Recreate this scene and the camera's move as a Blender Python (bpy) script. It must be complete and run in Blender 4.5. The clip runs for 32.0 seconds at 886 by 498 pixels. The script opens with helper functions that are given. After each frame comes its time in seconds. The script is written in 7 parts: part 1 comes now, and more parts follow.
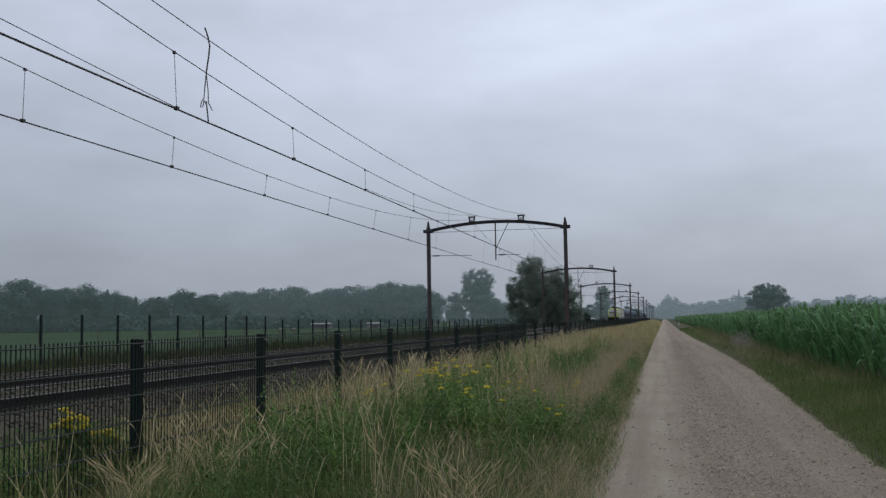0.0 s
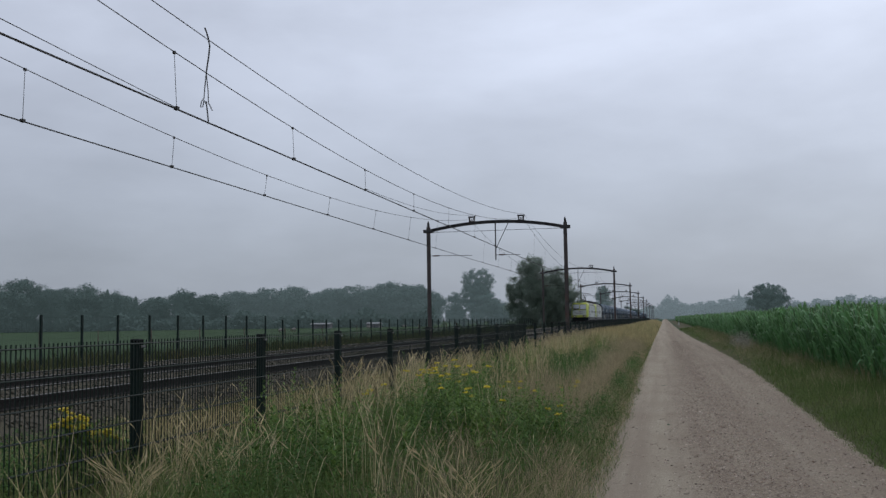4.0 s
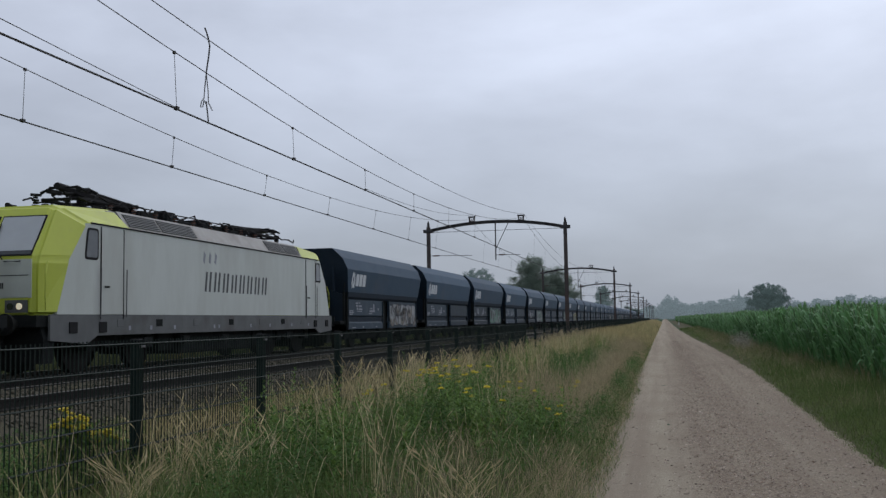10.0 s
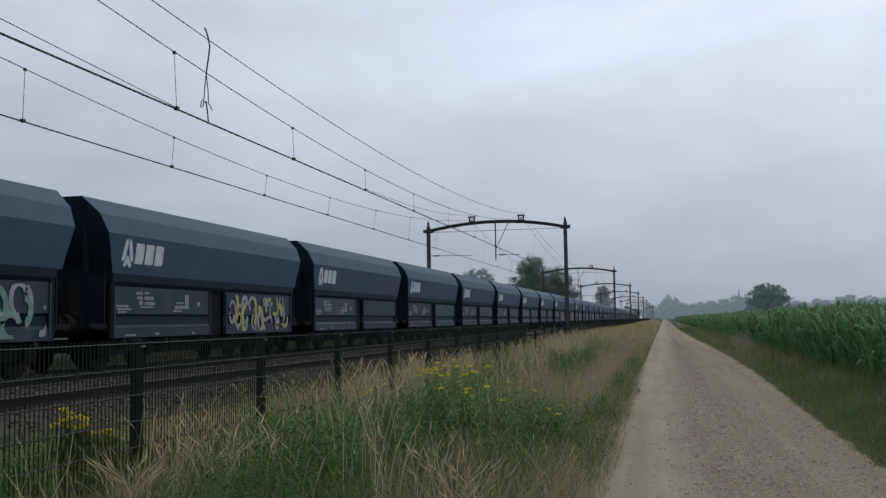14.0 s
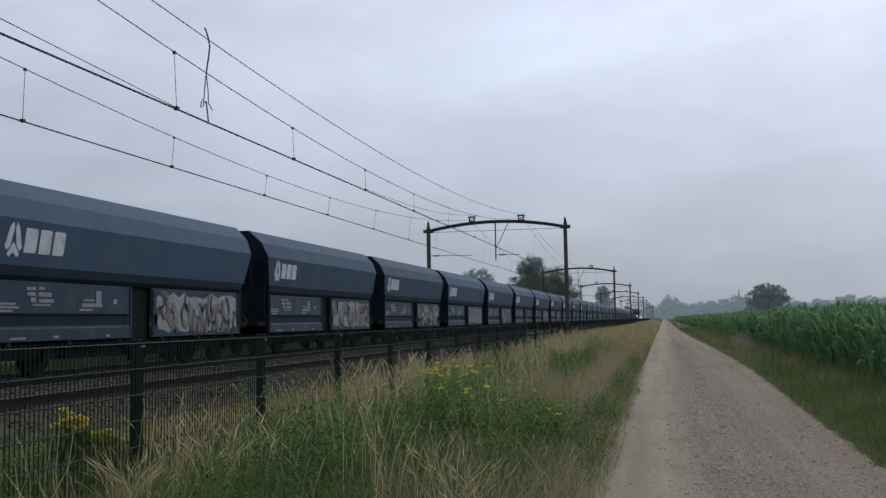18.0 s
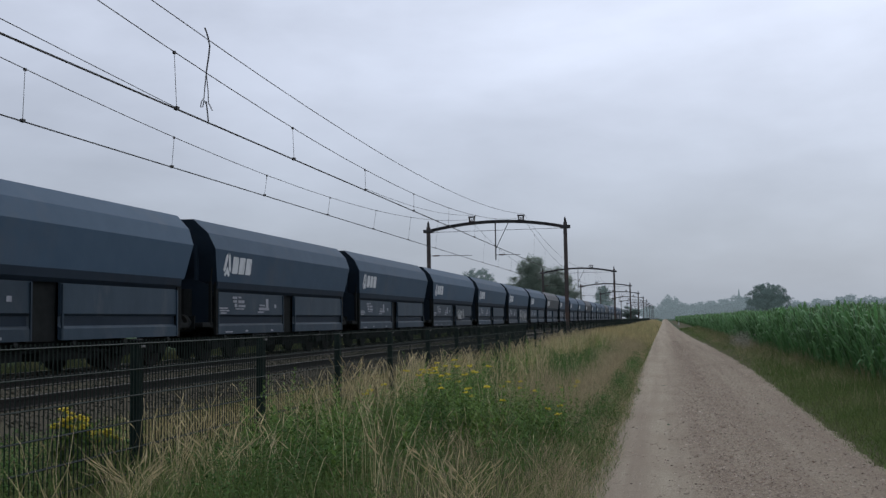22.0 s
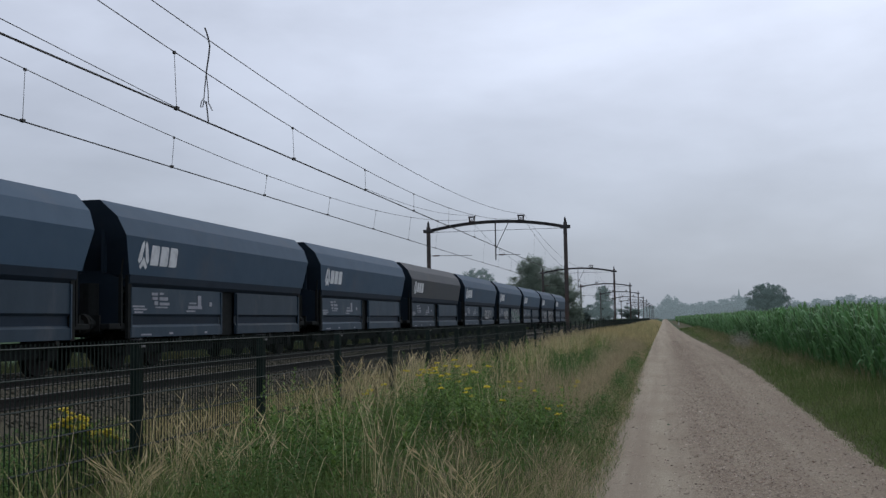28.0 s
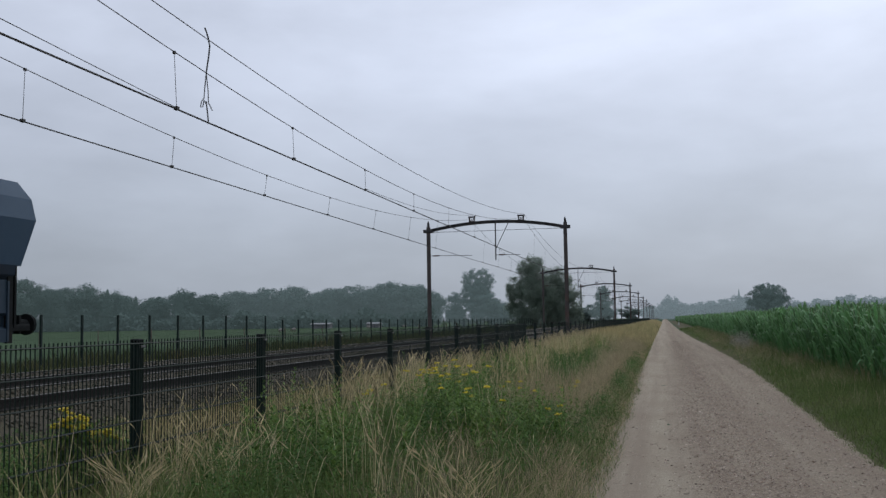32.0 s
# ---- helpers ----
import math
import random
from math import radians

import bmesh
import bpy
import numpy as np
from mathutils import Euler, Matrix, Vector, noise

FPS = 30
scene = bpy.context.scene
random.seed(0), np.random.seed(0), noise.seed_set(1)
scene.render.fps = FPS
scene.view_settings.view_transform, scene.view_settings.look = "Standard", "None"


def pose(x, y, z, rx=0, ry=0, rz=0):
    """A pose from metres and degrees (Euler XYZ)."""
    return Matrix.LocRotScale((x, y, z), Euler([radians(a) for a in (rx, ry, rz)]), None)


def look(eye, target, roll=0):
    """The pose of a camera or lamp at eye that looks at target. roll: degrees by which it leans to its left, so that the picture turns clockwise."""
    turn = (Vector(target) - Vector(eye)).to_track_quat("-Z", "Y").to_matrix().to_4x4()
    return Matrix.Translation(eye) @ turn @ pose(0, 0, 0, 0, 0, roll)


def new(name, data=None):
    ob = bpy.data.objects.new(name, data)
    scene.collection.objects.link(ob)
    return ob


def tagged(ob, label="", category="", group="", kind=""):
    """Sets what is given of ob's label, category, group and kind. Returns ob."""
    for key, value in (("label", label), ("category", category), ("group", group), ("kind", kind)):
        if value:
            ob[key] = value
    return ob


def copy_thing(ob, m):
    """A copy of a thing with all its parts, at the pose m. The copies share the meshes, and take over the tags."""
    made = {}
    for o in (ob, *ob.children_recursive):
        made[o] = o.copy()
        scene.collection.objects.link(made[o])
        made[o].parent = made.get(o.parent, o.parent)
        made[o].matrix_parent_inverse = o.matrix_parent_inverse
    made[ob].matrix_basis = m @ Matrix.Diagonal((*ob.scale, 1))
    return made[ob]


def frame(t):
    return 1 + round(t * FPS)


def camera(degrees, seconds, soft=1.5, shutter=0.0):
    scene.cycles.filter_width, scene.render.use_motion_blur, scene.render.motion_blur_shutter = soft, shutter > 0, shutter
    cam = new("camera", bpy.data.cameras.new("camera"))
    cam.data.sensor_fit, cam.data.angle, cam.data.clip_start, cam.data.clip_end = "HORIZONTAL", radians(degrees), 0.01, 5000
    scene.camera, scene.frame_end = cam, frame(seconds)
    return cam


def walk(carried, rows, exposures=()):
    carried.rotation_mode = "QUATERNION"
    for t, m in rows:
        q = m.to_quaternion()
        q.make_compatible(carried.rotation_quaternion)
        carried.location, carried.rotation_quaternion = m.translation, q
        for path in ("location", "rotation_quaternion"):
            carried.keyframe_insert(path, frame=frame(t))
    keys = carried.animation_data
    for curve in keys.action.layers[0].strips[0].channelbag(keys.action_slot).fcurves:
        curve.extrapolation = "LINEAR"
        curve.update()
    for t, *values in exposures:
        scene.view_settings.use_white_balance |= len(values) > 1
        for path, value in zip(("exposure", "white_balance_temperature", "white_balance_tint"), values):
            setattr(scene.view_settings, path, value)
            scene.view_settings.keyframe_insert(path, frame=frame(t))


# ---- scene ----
# Everything is in metres; y runs along the railway, away from the camera.
cam = camera(48.024, 32.0, soft=1.4)
EYE = (0.0, 0.0, 1.63)
AIM = (EYE[0] - 0.215273, EYE[1] + 0.973894, EYE[2] + 0.072053)
walk(cam, [(0.0, look(EYE, AIM, -0.9)), (32.0, look(EYE, AIM, -0.9))], [(0.0, 0.06), (9.0, 0.08), (13.0, 0.15), (32.0, 0.18)])

RAIL = 0.595         # height of the rail tops over the road
BODY = 0.035         # how much the springs hold the train's bodies up over the drawn height
NEAR, FAR = -9.7, -13.7   # centre lines of the two overhead lines
NEAR_TRACK = -10.2   # centre line of the empty track
SPEED = 27.83        # of the train, in metres a second

# ---- light: an overcast morning, the sun behind cloud ahead and to the right ----
SUN_EL, SUN_AZ = radians(52), radians(30)
world = bpy.data.worlds.new("overcast_sky")
scene.world = world
world.use_nodes = True
wt = world.node_tree
for n in list(wt.nodes):
    wt.nodes.remove(n)


def wn(kind, **values):
    n = wt.nodes.new(kind)
    for k, v in values.items():
        n.inputs[k].default_value = v
    return n


w_out = wn("ShaderNodeOutputWorld")
w_bg = wn("ShaderNodeBackground", Strength=0.1)
w_sky = wn("ShaderNodeTexSky")
w_sky.sky_type = "NISHITA"
w_sky.sun_disc = False
w_sky.sun_elevation, w_sky.sun_rotation = SUN_EL, SUN_AZ
w_sky.dust_density, w_sky.air_density = 3.0, 1.0
w_tc = wn("ShaderNodeTexCoord")
w_map = wn("ShaderNodeMapping", Scale=(1.0, 1.0, 2.6))
w_n1 = wn("ShaderNodeTexNoise", Scale=2.3, Detail=6.0, Roughness=0.52, Distortion=0.35)
w_n2 = wn("ShaderNodeTexNoise", Scale=7.0, Detail=5.0, Roughness=0.5)
w_sep = wn("ShaderNodeSeparateXYZ")
w_el = wn("ShaderNodeMapRange")
w_el.interpolation_type = "SMOOTHSTEP"
for k, v in (("From Min", -0.02), ("From Max", 0.30), ("To Min", 0.0), ("To Max", 1.0)):
    w_el.inputs[k].default_value = v
w_grad = wn("ShaderNodeMix")
w_grad.data_type = "RGBA"
w_grad.inputs["A"].default_value = (3.39, 3.84, 4.58, 1)
w_grad.inputs["B"].default_value = (5.42, 5.92, 7.12, 1)
w_dot = wn("ShaderNodeVectorMath")
w_dot.operation = "DOT_PRODUCT"
w_dot.inputs[1].default_value = (math.sin(SUN_AZ) * math.cos(SUN_EL), math.cos(SUN_AZ) * math.cos(SUN_EL), math.sin(SUN_EL))
w_glow = wn("ShaderNodeMapRange")
w_glow.interpolation_type = "SMOOTHSTEP"
for k, v in (("From Min", 0.2), ("From Max", 1.0), ("To Min", 0.85), ("To Max", 1.3)):
    w_glow.inputs[k].default_value = v
w_cl = wn("ShaderNodeMapRange")
for k, v in (("From Min", 0.3), ("From Max", 0.7), ("To Min", 0.89), ("To Max", 1.11)):
    w_cl.inputs[k].default_value = v
w_cl2 = wn("ShaderNodeMapRange")
for k, v in (("From Min", 0.3), ("From Max", 0.7), ("To Min", 0.93), ("To Max", 1.07)):
    w_cl2.inputs[k].default_value = v
w_m1, w_m2 = wn("ShaderNodeMath"), wn("ShaderNodeMath")
w_m1.operation = w_m2.operation = "MULTIPLY"
w_sc = wn("ShaderNodeVectorMath")
w_sc.operation = "SCALE"
w_mix = wn("ShaderNodeMix")
w_mix.data_type = "RGBA"
w_mix.inputs["Factor"].default_value = 0.9
L = wt.links.new
L(w_tc.outputs["Generated"], w_map.inputs["Vector"])
L(w_map.outputs["Vector"], w_n1.inputs["Vector"])
L(w_map.outputs["Vector"], w_n2.inputs["Vector"])
L(w_tc.outputs["Generated"], w_sep.inputs["Vector"])
L(w_sep.outputs["Z"], w_el.inputs["Value"])
L(w_el.outputs["Result"], w_grad.inputs["Factor"])
L(w_tc.outputs["Generated"], w_dot.inputs[0])
L(w_dot.outputs["Value"], w_glow.inputs["Value"])
L(w_n1.outputs["Fac"], w_cl.inputs["Value"])
L(w_n2.outputs["Fac"], w_cl2.inputs["Value"])
L(w_cl.outputs["Result"], w_m1.inputs[0])
L(w_cl2.outputs["Result"], w_m1.inputs[1])
L(w_m1.outputs["Value"], w_m2.inputs[0])
L(w_glow.outputs["Result"], w_m2.inputs[1])
L(w_grad.outputs["Result"], w_sc.inputs[0])
L(w_m2.outputs["Value"], w_sc.inputs["Scale"])
L(w_sky.outputs["Color"], w_mix.inputs["A"])
L(w_sc.outputs["Vector"], w_mix.inputs["B"])
L(w_mix.outputs["Result"], w_bg.inputs["Color"])
L(w_bg.outputs["Background"], w_out.inputs["Surface"])

sun = new("sun", bpy.data.lights.new("sun", "SUN"))
sun.data.energy, sun.data.angle, sun.data.color = 0.5, radians(60), (1.0, 0.96, 0.9)
sun.matrix_world = look((0, 0, 60), (-math.sin(SUN_AZ) * math.cos(SUN_EL), -math.cos(SUN_AZ) * math.cos(SUN_EL), 60 - math.sin(SUN_EL)))


# ---- materials ----
def mat(name, c1, c2=None, rough=0.7, scale=3.0, c3=None, scale3=0.4, bump=0.0, bscale=60.0, metal=0.0, cut=(0.35, 0.65), cut3=(0.55, 0.75),
        island=0.0, objrand=0.0, stretch=(1, 1, 1), translucent=0.0, spec=0.5, streak=None):
    """c1 to c2 by a fine noise, patches of c3 by a coarse one, spread by island or by object, relief by bump."""
    m = bpy.data.materials.new(name)
    m.use_nodes = True
    t = m.node_tree
    b = t.nodes["Principled BSDF"]
    b.inputs["Roughness"].default_value, b.inputs["Metallic"].default_value = rough, metal
    b.inputs["Specular IOR Level"].default_value = spec
    link = t.links.new

    def node(kind, **values):
        n = t.nodes.new(kind)
        for k, v in values.items():
            n.inputs[k].default_value = v
        return n

    tc = node("ShaderNodeTexCoord")
    mp = node("ShaderNodeMapping", Scale=stretch)
    link(tc.outputs["Object"], mp.inputs["Vector"])

    def ramped(sc, lo, hi, detail=5.0):
        n = node("ShaderNodeTexNoise", Scale=sc, Detail=detail, Roughness=0.6)
        link(mp.outputs["Vector"], n.inputs["Vector"])
        r = node("ShaderNodeMapRange")
        r.inputs["From Min"].default_value, r.inputs["From Max"].default_value = lo, hi
        link(n.outputs["Fac"], r.inputs["Value"])
        return r.outputs["Result"]

    def mix(fac, a, bb):
        n = node("ShaderNodeMix")
        n.data_type = "RGBA"
        if isinstance(fac, float):
            n.inputs["Factor"].default_value = fac
        else:
            link(fac, n.inputs["Factor"])
        for key, v in (("A", a), ("B", bb)):
            if isinstance(v, tuple):
                n.inputs[key].default_value = (*v, 1)
            else:
                link(v, n.inputs[key])
        return n.outputs["Result"]

    c2 = c2 or tuple(v * 0.8 for v in c1)
    col = mix(ramped(scale, *cut), c1, c2)
    if c3:
        col = mix(ramped(scale3, *cut3), col, c3)
    if streak:
        ms = node("ShaderNodeMapping", Scale=(2.6, 0.05, 1.0))
        ns = node("ShaderNodeTexNoise", Scale=1.0, Detail=4.0, Roughness=0.6)
        rs = node("ShaderNodeMapRange")
        rs.inputs["From Min"].default_value, rs.inputs["From Max"].default_value, rs.inputs["To Max"].default_value = 0.42, 0.66, 0.75
        link(tc.outputs["Object"], ms.inputs["Vector"])
        link(ms.outputs["Vector"], ns.inputs["Vector"])
        link(ns.outputs["Fac"], rs.inputs["Value"])
        col = mix(rs.outputs["Result"], col, streak)
    for amount, source in ((island, "island"), (objrand, "object")):
        if amount:
            g = node("ShaderNodeNewGeometry") if source == "island" else node("ShaderNodeObjectInfo")
            r = node("ShaderNodeMapRange")
            r.inputs["To Min"].default_value, r.inputs["To Max"].default_value = 1 - amount, 1 + amount
            link(g.outputs["Random Per Island" if source == "island" else "Random"], r.inputs["Value"])
            h = node("ShaderNodeHueSaturation")
            link(r.outputs["Result"], h.inputs["Value"])
            link(col, h.inputs["Color"])
            col = h.outputs["Color"]
    link(col, b.inputs["Base Color"])
    if bump:
        n = node("ShaderNodeTexNoise", Scale=bscale, Detail=6.0)
        link(mp.outputs["Vector"], n.inputs["Vector"])
        bp = node("ShaderNodeBump", Strength=bump, Distance=0.02)
        link(n.outputs["Fac"], bp.inputs["Height"])
        link(bp.outputs["Normal"], b.inputs["Normal"])
    if translucent:
        tr = node("ShaderNodeBsdfTranslucent")
        link(col, tr.inputs["Color"])
        ms = node("ShaderNodeMixShader", Fac=translucent)
        link(b.outputs["BSDF"], ms.inputs[1])
        link(tr.outputs["BSDF"], ms.inputs[2])
        link(ms.outputs["Shader"], t.nodes["Material Output"].inputs["Surface"])
    return m


def gravel_road():
    """Pale trodden sand on the railway side, coarse brown gravel in the middle and towards the maize, in long streaks."""
    m = mat("road", (0.43, 0.375, 0.285), (0.28, 0.238, 0.178), 0.95, 55.0, (0.3, 0.25, 0.188), 1.1, 1.0, 100.0, stretch=(1, 0.5, 1), spec=0.1, cut=(0.33, 0.67), cut3=(0.4, 0.7), streak=(0.24, 0.192, 0.148))
    t = m.node_tree
    b = t.nodes["Principled BSDF"]
    base = b.inputs["Base Color"].links[0].from_socket
    link = t.links.new

    def node(kind, **values):
        n = t.nodes.new(kind)
        for k, v in values.items():
            n.inputs[k].default_value = v
        return n

    def ramp(src, a, c, lo=0.0, hi=1.0):
        r = node("ShaderNodeMapRange")
        r.interpolation_type = "SMOOTHSTEP"
        for k, v in (("From Min", a), ("From Max", c), ("To Min", lo), ("To Max", hi)):
            r.inputs[k].default_value = v
        link(src, r.inputs["Value"])
        return r.outputs["Result"]

    def math_of(op, p, q):
        n = node("ShaderNodeMath")
        n.operation = op
        for i, v in enumerate((p, q)):
            if isinstance(v, float):
                n.inputs[i].default_value = v
            else:
                link(v, n.inputs[i])
        return n.outputs["Value"]

    tc, sep = node("ShaderNodeTexCoord"), node("ShaderNodeSeparateXYZ")
    link(tc.outputs["Object"], sep.inputs["Vector"])
    wob = node("ShaderNodeTexNoise", Scale=0.7, Detail=4.0, Roughness=0.6)
    link(tc.outputs["Object"], wob.inputs["Vector"])
    x = math_of("ADD", sep.outputs["X"], math_of("MULTIPLY", math_of("SUBTRACT", wob.outputs["Fac"], 0.5), 0.9))
    middle = ramp(x, -0.05, 0.55)
    fall = ramp(x, 1.15, 1.6, 0.0, 0.45)
    zone_of = math_of("SUBTRACT", middle, fall)
    vor = node("ShaderNodeTexVoronoi", Scale=42.0, Randomness=1.0)
    link(tc.outputs["Object"], vor.inputs["Vector"])
    sp = node("ShaderNodeSeparateColor")
    link(vor.outputs["Color"], sp.inputs["Color"])
    stones = ramp(sp.outputs["Red"], 0.5, 0.75)
    fac = math_of("MULTIPLY", zone_of, math_of("ADD", math_of("MULTIPLY", stones, 0.55), 0.2))
    mix = node("ShaderNodeMix")
    mix.data_type = "RGBA"
    link(fac, mix.inputs["Factor"])
    link(base, mix.inputs["A"])
    mix.inputs["B"].default_value = (0.165, 0.122, 0.09, 1)
    link(mix.outputs["Result"], b.inputs["Base Color"])
    return m


def sandy_soil():
    """Dark soil of the verge that turns to trodden sand towards the road."""
    m = mat("verge_soil", (0.07, 0.066, 0.034), (0.1, 0.088, 0.05), 0.95, 2.0, (0.04, 0.05, 0.02), 0.5, 0.8, 25.0, spec=0.1)
    t = m.node_tree
    b = t.nodes["Principled BSDF"]
    base = b.inputs["Base Color"].links[0].from_socket
    tc, sep, nz = t.nodes.new("ShaderNodeTexCoord"), t.nodes.new("ShaderNodeSeparateXYZ"), t.nodes.new("ShaderNodeTexNoise")
    nz.inputs["Scale"].default_value, nz.inputs["Detail"].default_value = 4.0, 6.0
    t.links.new(tc.outputs["Object"], sep.inputs["Vector"])
    t.links.new(tc.outputs["Object"], nz.inputs["Vector"])
    ad = t.nodes.new("ShaderNodeMath")
    ad.operation = "MULTIPLY_ADD"
    ad.inputs[1].default_value = 0.7
    t.links.new(nz.outputs["Fac"], ad.inputs[0])
    t.links.new(sep.outputs["X"], ad.inputs[2])
    r = t.nodes.new("ShaderNodeMapRange")
    r.interpolation_type = "SMOOTHSTEP"
    r.inputs["From Min"].default_value, r.inputs["From Max"].default_value = -0.75, -0.35
    t.links.new(ad.outputs["Value"], r.inputs["Value"])
    mix = t.nodes.new("ShaderNodeMix")
    mix.data_type = "RGBA"
    t.links.new(r.outputs["Result"], mix.inputs["Factor"])
    t.links.new(base, mix.inputs["A"])
    mix.inputs["B"].default_value = (0.23, 0.195, 0.14, 1)
    t.links.new(mix.outputs["Result"], b.inputs["Base Color"])
    return m


def glowing(name, colour, strength):
    m = bpy.data.materials.new(name)
    m.use_nodes = True
    b = m.node_tree.nodes["Principled BSDF"]
    b.inputs["Base Color"].default_value = (*colour, 1)
    b.inputs["Emission Color"].default_value, b.inputs["Emission Strength"].default_value = (*colour, 1), strength
    return m


